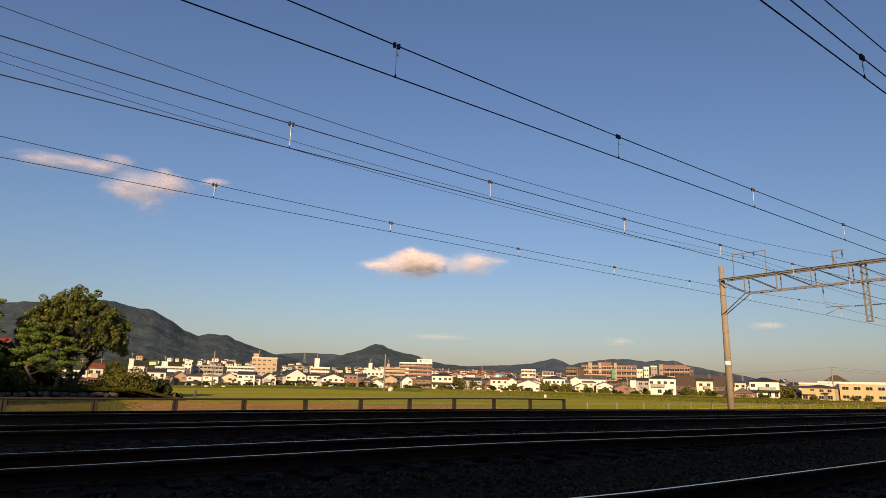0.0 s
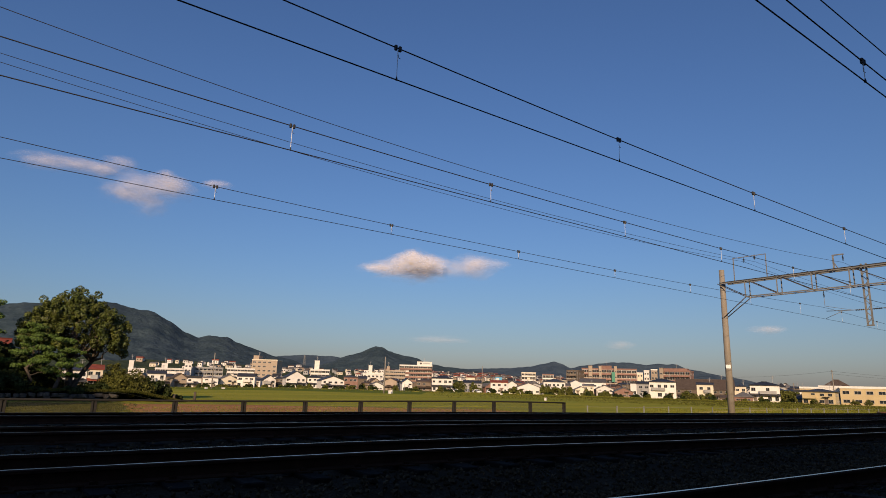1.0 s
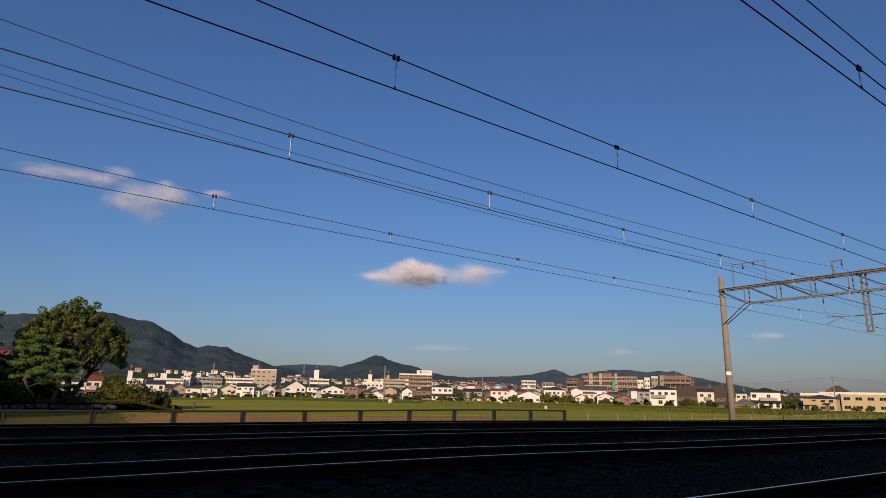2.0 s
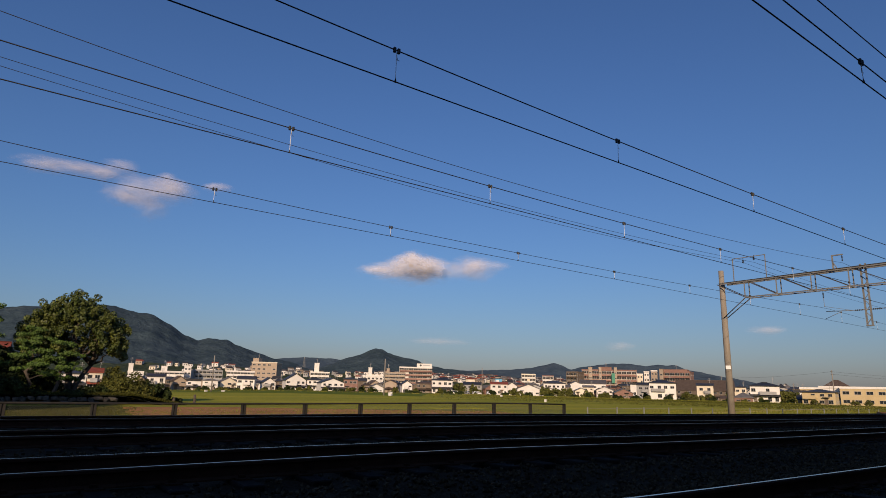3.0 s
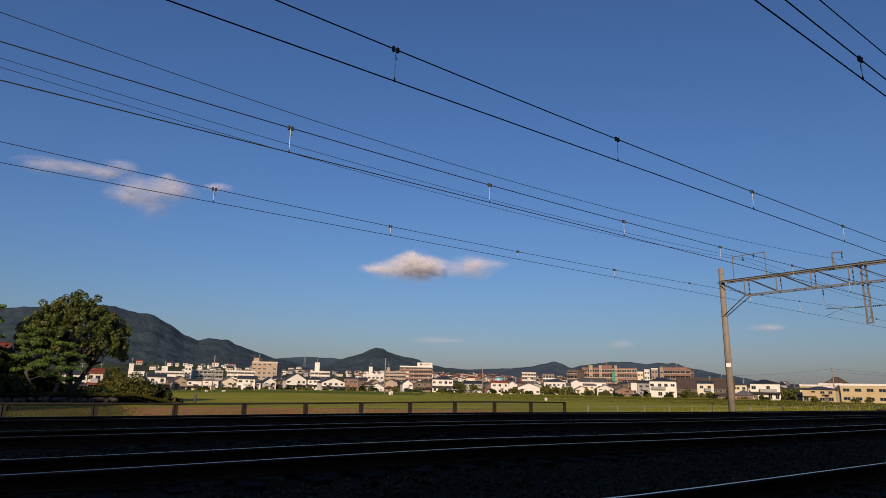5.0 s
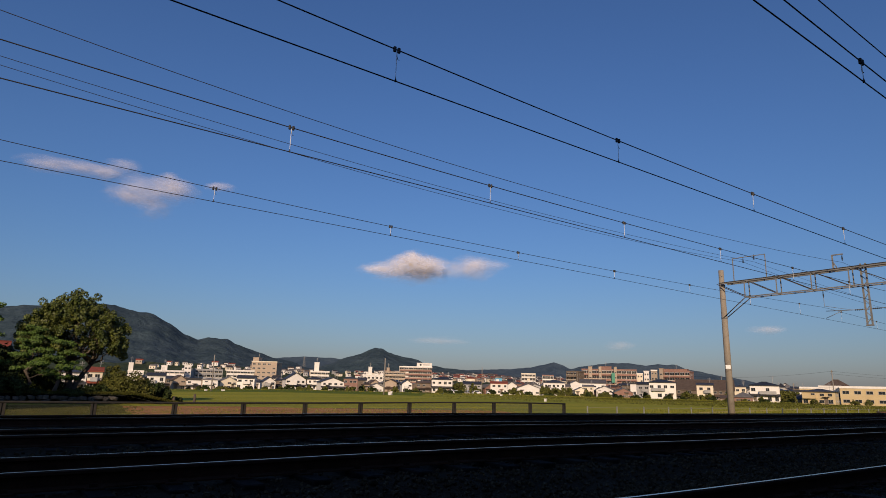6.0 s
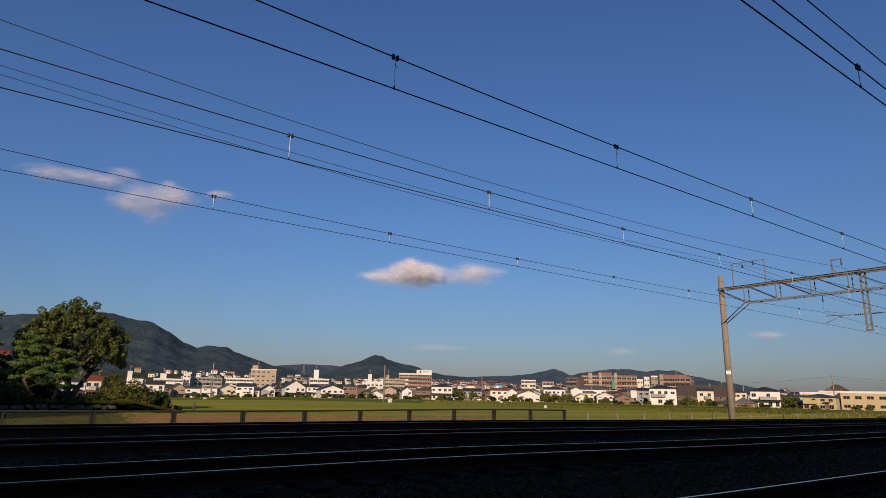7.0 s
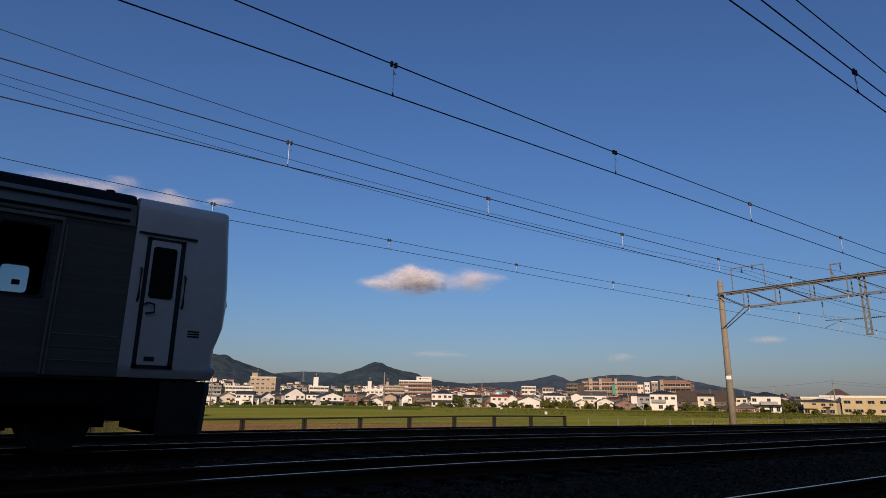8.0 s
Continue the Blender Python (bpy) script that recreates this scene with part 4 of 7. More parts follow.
grass_tufts("weeds_brown", 6000, lambda r: ((lambda b, d: (math.cos(b) * d, math.sin(b) * d))(radians(r.triangular(13, 56, 27)), 214 - 80 * r.random() ** 1.5)), 0.26, M_DULLBLADE, "dry brown weeds before the eastern houses", 10)
grass_tufts("grass_bank", 5000, lambda r: ((lambda b: (math.cos(b) * (225 + r.uniform(-9, 9)), math.sin(b) * (225 + r.uniform(-9, 9))))(radians(r.uniform(22, 80)))), 0.6, M_BLADE, "weeds along the far field edge", 8)

# ---- foliage ----
M_LEAF = stuff_mat("broad_leaves", (0.020, 0.045, 0.004), (0.105, 0.112, 0.011), 0.9, 0.6, island=0.45)
M_PINE = stuff_mat("pine_needles", (0.022, 0.058, 0.006), (0.095, 0.155, 0.015), 0.9, 0.7, island=0.4)
M_BUSH = stuff_mat("bush_leaves", (0.042, 0.055, 0.010), (0.12, 0.115, 0.024), 0.8, 0.7, island=0.45, spec=0.2)
# Dark foliage; the garden's shade is also put into this colour.
M_DUSKLEAF = stuff_mat("dark_shaded_leaves", (0.012, 0.022, 0.005), (0.034, 0.046, 0.012), 0.8, 0.7, island=0.4, spec=0.15)
M_BARK = stuff_mat("bark", (0.05, 0.04, 0.03), (0.12, 0.095, 0.07), 3, 0.9, bump=0.7, streak=(3, 3, 0.6))


def leaf_cloud(clumps, per, size, rng, flat=1.0):
    """Many small leaves round clump centres (x, y, z, radius)."""
    verts, faces = [], []
    for cx, cy, cz, cr in clumps:
        for _ in range(per):
            d = Vector((rng.gauss(0, 1), rng.gauss(0, 1), rng.gauss(0, 1) * flat)).normalized() * cr * rng.uniform(0.55, 1.0) ** 0.5
            d.z *= flat
            n = (d.normalized() + Vector((rng.uniform(-0.7, 0.7), rng.uniform(-0.7, 0.7), rng.uniform(-0.3, 0.9)))).normalized()
            t = n.orthogonal().normalized()
            t.rotate(Matrix.Rotation(rng.uniform(0, 6.28), 3, n))
            u = n.cross(t)
            s = size * rng.uniform(0.6, 1.3)
            p = Vector((cx, cy, cz)) + d
            k = len(verts)
            verts += [p - t * s, p + u * s * 0.55 + n * s * 0.12, p + t * s, p - u * s * 0.55 + n * s * 0.12]
            faces += [(k, k + 1, k + 2), (k, k + 2, k + 3)]
    return verts, faces


def leaf_part(name, clumps, per, size, rng, mat, parent, label="", flat=1.0):
    me = bpy.data.meshes.new(name)
    v, f = leaf_cloud(clumps, per, size, rng, flat)
    me.from_pydata(v, [], f)
    me.materials.append(mat)
    ob = new(name, me)
    ob.parent = parent
    return tagged(ob, label) if label else ob


def limb_points(a, b, rng, n=5, sag=0.12):
    a, b = Vector(a), Vector(b)
    d = (b - a).length
    return [a.lerp(b, i / n) + Vector((rng.uniform(-1, 1), rng.uniform(-1, 1), rng.uniform(-0.4, 1))) * d * sag * math.sin(math.pi * i / n) for i in range(n + 1)]


def broad_tree():
    """The large round-headed tree in the raised garden."""
    rng = random.Random(11)
    t = thing("broadleaf_tree", pose(6.0, 61.9, -0.35), "large round-headed green tree with a forked trunk", "tree")
    tops = []
    cx, cz, rx, rz = -0.1, 4.4, 4.5, 3.7
    for i in range(560):
        for _ in range(60):
            d = Vector((rng.gauss(0, 1), rng.gauss(0, 1), rng.gauss(0, 1))).normalized()
            if d.z > -0.38:
                break
        lump = 0.95 + 0.08 * noise.noise(d * 2.3 + Vector((4, 0, 0)))
        sh = rng.uniform(0.78, 1.0) if i % 5 else rng.uniform(0.45, 0.8)
        p = Vector((cx + d.x * rx * lump * sh, d.y * rx * 0.95 * lump * sh, cz + d.z * rz * lump * sh))
        if p.z > 6.6:
            p.z += rng.uniform(-0.15, 0.25)
        if p.z < 2.9:
            p.z = 2.9 + (p.z - 2.9) * 0.45
        # window in the crown through which the limbs show
        if Vector((p.x + 0.15, p.z - 4.6)).length < 1.15 and p.y < 0.5:
            if rng.random() < 0.85:
                continue
        tops.append((p.x, p.y, p.z, rng.uniform(0.2, 0.4)))
    for x, z in ((-0.35, 8.35), (-0.25, 8.6), (0.05, 8.3), (1.1, 8.15), (-2.8, 7.5), (-0.5, 8.45), (0.9, 7.95)):
        tops.append((x, rng.uniform(-0.8, 0.8), z, 0.36))
    leaf_part("crown", tops, 80, 0.115, rng, M_LEAF, t, "dense crown of small glossy leaves")
    bm = bmesh.new()
    tube(bm, [(0, 0, -0.3), (-0.05, 0, 0.6), (-0.1, 0, 1.5), (-0.3, 0.1, 2.6)], [0.36, 0.29, 0.25, 0.2], 12)
    tube(bm, [(0.25, -0.2, -0.3), (0.45, -0.1, 0.7), (1.0, 0, 1.7), (1.6, 0.1, 2.6)], [0.3, 0.22, 0.18, 0.14], 12)
    part("trunk", bm, M_BARK, t, "dark forked trunk")
    for i in range(22):
        c = tops[(i * 13) % 330 % len(tops)]
        s = (-0.3, 0.1, 2.4) if i % 2 else (1.4, 0.05, 2.4)
        if i % 5 == 0:
            s = (-0.1, 0, 1.5)
        bm = bmesh.new()
        pts = limb_points(s, (c[0] * 0.95, c[1] * 0.95, c[2] * 0.97), rng)
        tube(bm, pts, [0.13, 0.11, 0.085, 0.06, 0.04, 0.02], 7)
        part("limb", bm, M_BARK, t)


broad_tree()


def cloud_pine(x, y, z, hgt, spread, seed, tiers, label, lean=0.0):
    """A garden pine with its needles in flat trained pads."""
    rng = random.Random(seed)
    t = thing("garden_pine", pose(x, y, z), label, "tree", "garden pines")
    bm = bmesh.new()
    pts = limb_points((0, 0, -0.3), (lean, 0, hgt), rng, 6, 0.07)
    tube(bm, pts, [0.17, 0.15, 0.13, 0.11, 0.08, 0.06, 0.03], 9)
    part("trunk", bm, M_BARK, t)
    for i in range(tiers):
        v = i / (tiers - 1)
        a = i * 2.4 + rng.uniform(-0.4, 0.4)
        reach = spread * (1 - 0.75 * v) * rng.uniform(0.7, 1.05)
        h = hgt * (0.28 + 0.72 * v)
        c = Vector((lean * h / hgt + math.cos(a) * reach, math.sin(a) * reach, h + 0.1))
        bm = bmesh.new()
        tube(bm, limb_points((lean * h / hgt, 0, h - 0.25), c, rng, 4, 0.08), [0.06, 0.05, 0.04, 0.03, 0.015], 6)
        part("limb", bm, M_BARK, t)
        cl = [(c.x + rng.gauss(0, 0.38), c.y + rng.gauss(0, 0.38), c.z + rng.uniform(-0.02, 0.2), rng.uniform(0.25, 0.42)) for _ in range(11)]
        leaf_part("needle_pad", cl, 95, 0.075, rng, M_PINE, t, flat=0.55)


cloud_pine(2.9, 58.8, -0.35, 4.7, 1.35, 5, 11, "trained garden pine with flat green pads")
cloud_pine(4.6, 58.6, -0.35, 3.7, 1.25, 9, 8, "low trained garden pine beside the big tree", 0.5)
cloud_pine(-0.9, 60.0, -0.35, 7.2, 2.2, 21, 13, "tall dark garden pine")


def bush(x, y, z, w, d, hgt, seed, mat, label, name="bush", clumps=60):
    rng = random.Random(seed)
    t = thing(name, pose(x, y, z), label, "bush", "bushes")
    cl = []
    for _ in range(clumps):
        a, r = rng.uniform(0, 6.28), rng.random() ** 0.5
        k = (1 - r * r) ** 0.5
        top = hgt * (0.35 + 0.62 * k) * (0.85 + 0.3 * noise.noise((math.cos(a) * r * 2 + seed, math.sin(a) * r * 2, 0)))
        cl.append((math.cos(a) * r * w / 2, math.sin(a) * r * d / 2, rng.uniform(0.25, 1) * top, rng.uniform(0.1, 0.19) * (w + hgt) * 0.5))
    size = 0.1 if w < 8 and y < 100 else 0.3
    leaf_part("foliage", cl, 90 if size < 0.2 else 70, size, rng, mat, t)
    for k in range(3):
        bm = bmesh.new()
        tube(bm, limb_points((rng.uniform(-0.2, 0.2), 0, -0.2), (rng.uniform(-0.25, 0.25) * w, 0, hgt * 0.6), rng, 4), [0.07, 0.06, 0.05, 0.03, 0.02], 6)
        part("stem", bm, M_BARK, t)


bush(10.6, 60.4, -0.75, 3.8, 2.6, 2.5, 31, M_BUSH, "rounded bush in dull green")
bush(9.3, 61.2, -0.65, 2.1, 2.0, 2.7, 32, M_BUSH, "taller shrub with reddish green leaves")
bush(12.7, 60.8, -0.95, 2.3, 2.0, 2.0, 33, M_DUSKLEAF, "dark green clipped shrub")
bush(1.2, 58.2, -0.4, 3.4, 2.2, 1.5, 34, M_DUSKLEAF, "low dark shrub by the garden wall")
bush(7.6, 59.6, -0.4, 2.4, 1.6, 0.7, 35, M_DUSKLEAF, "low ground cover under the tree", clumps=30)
# Four dense plants whose near-black leaves fill in the shade round the house.
bush(1.4, 61.6, -0.4, 4.6, 2.0, 2.9, 36, M_DUSKLEAF, "dense hedge under the tree, leaves darkened as shade")
bush(0.6, 64.5, -0.4, 8.0, 2.0, 3.6, 38, M_DUSKLEAF, "tall dense hedge by the house, leaves darkened as shade", clumps=120)
bush(4.2, 63.0, -0.4, 3.0, 1.6, 2.0, 39, M_DUSKLEAF, "shrub beneath the big tree, leaves darkened as shade")
bush(-3.0, 62.5, -0.4, 6.0, 2.5, 3.2, 37, M_DUSKLEAF, "dense hedge before the house, leaves darkened as shade")

# ---- raised garden with a rough stone wall ----
# Stone toned down: the shade on the wall is put into its colour.
M_ROCK = stuff_mat("rough_shaded_stone", (0.03, 0.027, 0.022), (0.09, 0.08, 0.065), 1.5, 0.9, bump=0.6, var=0.25)


def build_garden():
    bm = bmesh.new()
    n = 30
    rows = []
    for j in range(9):
        row = []
        for i in range(n + 1):
            x = -28 + 42 * i / n
            y = 57.6 + 14 * j / 8
            edge = smooth(14.0, 9.0, x) * smooth(71.6, 67, y)
            zb = ground_z(x, y)
            z = zb + (max(0.0, -0.42 - zb)) * edge + 0.06 * noise.noise((x, y, 0)) - (0.05 if j in (0, 8) or i in (0, n) else 0)
            row.append(bm.verts.new((x, y, z)))
        rows.append(row)
    for r, s in zip(rows, rows[1:]):
        for i in range(n):
            bm.faces.new((r[i], r[i + 1], s[i + 1], s[i])).smooth = True
    solid("garden_ground", bm, stuff_mat("garden_soil", (0.05, 0.055, 0.025), (0.10, 0.10, 0.045), 0.8, 0.95, bump=0.5), pose(0, 0, 0), "raised garden of dark soil and moss", kind="structure")
    wall = thing("stone_wall", pose(0, 57.4, 0), "low rough fieldstone retaining wall below the garden", "wall")
    rng = random.Random(8)
    shapes = []
    for k in range(5):
        bm = bmesh.new()
        bmesh.ops.create_icosphere(bm, subdivisions=1, radius=1.0)
        for v in bm.verts:
            v.co *= 1 + 0.28 * noise.noise(v.co * 1.3 + Vector((k * 5, 0, 0)))
            v.co.z = max(-0.6, min(0.62, v.co.z))
        shapes.append(mesh_of("stone", bm, M_ROCK))
    x = -6.0
    while x < 9.4:
        w = rng.uniform(0.25, 0.5)
        for level in range(2):
            ob = new("stone", shapes[rng.randrange(5)])
            ob.parent = wall
            ob.matrix_basis = Matrix.LocRotScale((x + rng.uniform(-0.1, 0.1), rng.uniform(-0.08, 0.1), -1.12 + 0.36 * level + rng.uniform(-0.08, 0.08)), Euler((rng.uniform(-0.2, 0.2), rng.uniform(-0.2, 0.2), rng.uniform(0, 6))), (w, 0.28, rng.uniform(0.26, 0.34)))
        x += w * 1.35


build_garden()
grass_tufts("garden_cover", 5200, lambda r: ((lambda x: (x, 57.5 + 9 * r.random() ** 1.6))(r.uniform(-5, 14.5))), 0.22, M_DULLBLADE, "unkempt grass and ground cover in the garden", 12, lambda x, y: max(ground_z(x, y), -0.45 if x < 10.5 else -0.45 - 0.2 * (x - 10.5)))
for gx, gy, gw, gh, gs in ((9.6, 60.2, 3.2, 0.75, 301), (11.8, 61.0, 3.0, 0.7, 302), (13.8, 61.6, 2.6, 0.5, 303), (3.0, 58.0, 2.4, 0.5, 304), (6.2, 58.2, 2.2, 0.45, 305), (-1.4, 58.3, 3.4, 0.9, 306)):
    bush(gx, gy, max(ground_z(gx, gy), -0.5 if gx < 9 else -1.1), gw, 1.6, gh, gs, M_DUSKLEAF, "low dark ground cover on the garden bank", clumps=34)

# ---- houses and blocks of the town ----
W_WHITE = stuff_mat("white_render", (0.61, 0.575, 0.535), (0.75, 0.715, 0.67), 0.5, 0.85, var=0.08)
W_CREAM = stuff_mat("cream_render", (0.56, 0.49, 0.38), (0.68, 0.61, 0.49), 0.5, 0.85, var=0.1)
W_BEIGE = stuff_mat("tan_tile_cladding", (0.29, 0.225, 0.165), (0.38, 0.30, 0.23), 0.5, 0.8, var=0.1)
W_BROWN = stuff_mat("brown_timber_cladding", (0.10, 0.075, 0.055), (0.19, 0.145, 0.11), 0.7, 0.85, var=0.2)
W_PINK = stuff_mat("reddish_tile_cladding", (0.19, 0.10, 0.078), (0.27, 0.155, 0.122), 0.6, 0.8, var=0.15)
W_GREY = stuff_mat("grey_siding", (0.26, 0.255, 0.25), (0.38, 0.37, 0.36), 0.6, 0.85, var=0.15)
W_YELLOW = stuff_mat("yellow_render", (0.44, 0.335, 0.18), (0.53, 0.42, 0.245), 0.4, 0.85)
R_DARK = stuff_mat("dark_glazed_tiles", (0.022, 0.022, 0.025), (0.05, 0.05, 0.055), 1.2, 0.5, bump=0.3, var=0.3, spec=0.2)
R_BROWN = stuff_mat("brown_roof_tiles", (0.055, 0.04, 0.032), (0.10, 0.075, 0.06), 1.2, 0.7, bump=0.3, var=0.25, spec=0.2)
R_GREY = stuff_mat("grey_roof_sheet", (0.085, 0.08, 0.078), (0.16, 0.15, 0.145), 0.8, 0.6, var=0.25, spec=0.2)
# This red is dimmed to carry the shade on the garden house's roof.
R_RED = stuff_mat("shade_dimmed_red_tiles", (0.15, 0.036, 0.022), (0.26, 0.07, 0.04), 1.2, 0.7, var=0.2, spec=0.2)
M_PANE = stuff_mat("window_glass", (0.012, 0.014, 0.016), (0.03, 0.034, 0.038), 0.6, 0.12)
M_FRAME = stuff_mat("aluminium_frame", (0.3, 0.29, 0.28), (0.42, 0.41, 0.4), 2, 0.5, 0.4)


def window_meshes():
    f, p = bmesh.new(), bmesh.new()
    for q in ((-0.8, -0.72, -0.6, 0.6), (0.72, 0.8, -0.6, 0.6), (-0.72, 0.72, 0.52, 0.6), (-0.72, 0.72, -0.6, -0.52), (-0.03, 0.03, -0.52, 0.52)):
        box(f, q[0], q[1], -0.07, 0.02, q[2], q[3])
    box(p, -0.72, 0.72, -0.03, 0.02, -0.52, 0.52)
    return mesh_of("window", f, M_FRAME), mesh_of("pane", p, M_PANE)


WIN_FRAME, WIN_PANE = window_meshes()


def add_window(parent, m, sx=1.0, sz=1.0):
    ob = new("window", WIN_FRAME)
    ob.parent = parent
    ob.matrix_basis = m @ Matrix.Diagonal((sx, 1, sz, 1))
    pn = new("pane", WIN_PANE)
    pn.parent = ob


def roof_mesh(kind, w, d, e, r, o=0.4):
    """A roof with thickness over a body w by d with its eaves at e and a rise of r."""
    bm = bmesh.new()
    t = 0.22
    x0, x1, y0, y1 = -w / 2 - o, w / 2 + o, -d / 2 - o, d / 2 + o
    if kind == "flat":
        box(bm, -w / 2 - 0.15, w / 2 + 0.15, -d / 2 - 0.15, d / 2 + 0.15, e, e + max(0.35, r))
        return bm
    if kind == "hip":
        k = min(w, d) / 2 * 0.98
        a = max(0.2, w / 2 - k * 0.9)
        ridge = [(-a, 0), (a, 0)]
        lower = [(x0, y0), (x1, y0), (x1, y1), (x0, y1)]
        drop = r * o / (d / 2)
        vb = [bm.verts.new((x, y, e - drop)) for x, y in lower]
        vt = [bm.verts.new((x, y, e - drop + t)) for x, y in lower]
        vr = [bm.verts.new((x, y, e + r + t)) for x, y in ridge]
        for i in range(4):
            j = (i + 1) % 4
            bm.faces.new((vb[i], vb[j], vt[j], vt[i]))
        bm.faces.new(vb)
        bm.faces.new((vt[0], vt[1], vr[1], vr[0]))
        bm.faces.new((vt[2], vt[3], vr[0], vr[1]))
        bm.faces.new((vt[1], vt[2], vr[1]))
        bm.faces.new((vt[3], vt[0], vr[0]))
        tube(bm, [(-a, 0, e + r + t), (a, 0, e + r + t)], 0.12, 6)
        return bm
    # gables: profile across the span, drawn out along the ridge
    span, run = (w, d) if kind == "gable_front" else (d, w)
    drop = r * o / (span / 2)
    prof = [(-span / 2 - o, e - drop), (0, e + r), (span / 2 + o, e - drop), (span / 2 + o, e - drop + t), (0, e + r + t * 1.2), (-span / 2 - o, e - drop + t)]
    ends = []
    for s in (-1, 1):
        v = []
        for a, z in prof:
            v.append(bm.verts.new((a, s * (run / 2 + o * 0.7), z) if kind == "gable_front" else (s * (run / 2 + o * 0.7), a, z)))
        ends.append(v)
    for k in range(6):
        bm.faces.new((ends[0][k], ends[0][(k + 1) % 6], ends[1][(k + 1) % 6], ends[1][k]))
    for v in ends:
        bm.faces.new((v[0], v[1], v[4], v[5]))
        bm.faces.new((v[1], v[2], v[3], v[4]))
    lim = run / 2 + o * 0.7
    if kind == "gable_front":
        tube(bm, [(0, -lim, e + r + t), (0, lim, e + r + t)], 0.13, 6)
    else:
        tube(bm, [(-lim, 0, e + r + t), (lim, 0, e + r + t)], 0.13, 6)
    return bm


def house(x, y, z, w, d, eave, rise, turn, kind, wall_mat, roof_mat, rows, label):
    """A house with its front towards the line; rows: storeys with windows."""
    h = thing("house", pose(x, y, z - 0.1, rz=turn), label, "house", "town houses")
    if kind in ("hip", "gable_side") and rows == 2 and w < 15:
        eave, rise = eave + 0.45 * rise, 0.55 * rise
    bm = bmesh.new()
    if kind in ("gable_front", "gable_side"):
        span, run = (w, d) if kind == "gable_front" else (d, w)
        prof = [(-span / 2, 0), (span / 2, 0), (span / 2, eave), (0, eave + rise), (-span / 2, eave)]
        ends = [[bm.verts.new((a, s * run / 2, zz) if kind == "gable_front" else (s * run / 2, a, zz)) for a, zz in prof] for s in (-1, 1)]
        for k in range(5):
            bm.faces.new((ends[0][k], ends[0][(k + 1) % 5], ends[1][(k + 1) % 5], ends[1][k]))
        for v in ends:
            bm.faces.new(v)
    else:
        box(bm, -w / 2, w / 2, -d / 2, d / 2, 0, eave)
    body = part("wall", bm, wall_mat, h)
    part("roof", roof_mesh(kind, w, d, eave, rise), roof_mat, h)
    rng = random.Random(int(abs(x) * 7 + abs(y) * 3))
    if rows == 2 and eave > 3.2 and rng.random() < 0.45:
        # lean-to roof over the ground floor
        bm = bmesh.new()
        zz = eave * 0.5
        vs = [bm.verts.new(p) for p in ((-w / 2 - 0.2, -d / 2 - 1.2, zz - 0.35), (w / 2 + 0.2, -d / 2 - 1.2, zz - 0.35), (w / 2 + 0.2, -d / 2, zz + 0.15), (-w / 2 - 0.2, -d / 2, zz + 0.15), (-w / 2 - 0.2, -d / 2 - 1.2, zz - 0.5), (w / 2 + 0.2, -d / 2 - 1.2, zz - 0.5), (w / 2 + 0.2, -d / 2, zz - 0.05), (-w / 2 - 0.2, -d / 2, zz - 0.05))]
        for q in ((0, 1, 2, 3), (7, 6, 5, 4), (0, 4, 5, 1), (1, 5, 6, 2), (3, 2, 6, 7), (0, 3, 7, 4)):
            bm.faces.new([vs[i] for i in q])
        part("porch_roof", bm, roof_mat, h)
    storeys = 2 if eave > 3.2 and rows == 2 else 1
    if rows == 2 and eave > 3.2 and rng.random() < 0.5:
        # upstairs balcony with a solid parapet
        bm = bmesh.new()
        bw = w * rng.uniform(0.35, 0.6)
        bx = rng.uniform(-w / 2 + bw / 2, w / 2 - bw / 2)
        zz = eave * 0.52
        box(bm, bx - bw / 2, bx + bw / 2, -d / 2 - 1.0, -d / 2, zz - 0.12, zz)
        box(bm, bx - bw / 2, bx + bw / 2, -d / 2 - 1.0, -d / 2 - 0.9, zz, zz + 0.95)
        for s in (-1, 1):
            box(bm, bx + s * bw / 2 - 0.05, bx + s * bw / 2 + 0.05, -d / 2 - 0.9, -d / 2, zz, zz + 0.95)
        part("balcony", bm, W_GREY if rng.random() < 0.5 else wall_mat, h)
    if rows == 2:
        # front door under a small hood, and a wide garden window
        bm = bmesh.new()
        dx = rng.uniform(-w * 0.35, w * 0.35)
        box(bm, dx - 0.5, dx + 0.5, -d / 2 - 0.04, -d / 2 + 0.02, 0.1, 2.2)
        door = part("front_door", bm, W_BROWN, h, "dark front door")
        bm = bmesh.new()
        box(bm, dx - 0.9, dx + 0.9, -d / 2 - 0.9, -d / 2, 2.35, 2.5)
        part("door_hood", bm, roof_mat, door)
        bm = bmesh.new()
        tube(bm, [(w * 0.3, 0, eave + rise * 0.3), (w * 0.3, 0, eave + rise + 2.2)], 0.05, 5)
        for k in range(3):
            tube(bm, [(w * 0.3 - 0.6, 0, eave + rise + 1.3 + 0.35 * k), (w * 0.3 + 0.6, 0, eave + rise + 1.3 + 0.35 * k)], 0.03, 4)
        part("aerial", bm, M_FRAME, h)
    for s in range(storeys if rows else 0):
        zz = eave * (0.32 if storeys == 1 else (0.22 + 0.5 * s)) + 0.25
        n = max(2, int(w / 2.0))
        for i in range(n):
            if rng.random() < 0.14:
                continue
            xx = -w / 2 + w * (i + 0.5) / n + rng.uniform(-0.3, 0.3)
            add_window(body, pose(xx, -d / 2, zz), rng.uniform(0.55, 0.95), (rng.uniform(0.7, 1.05) if s else rng.uniform(0.9, 1.35)) * min(1.0, eave / 5.0))
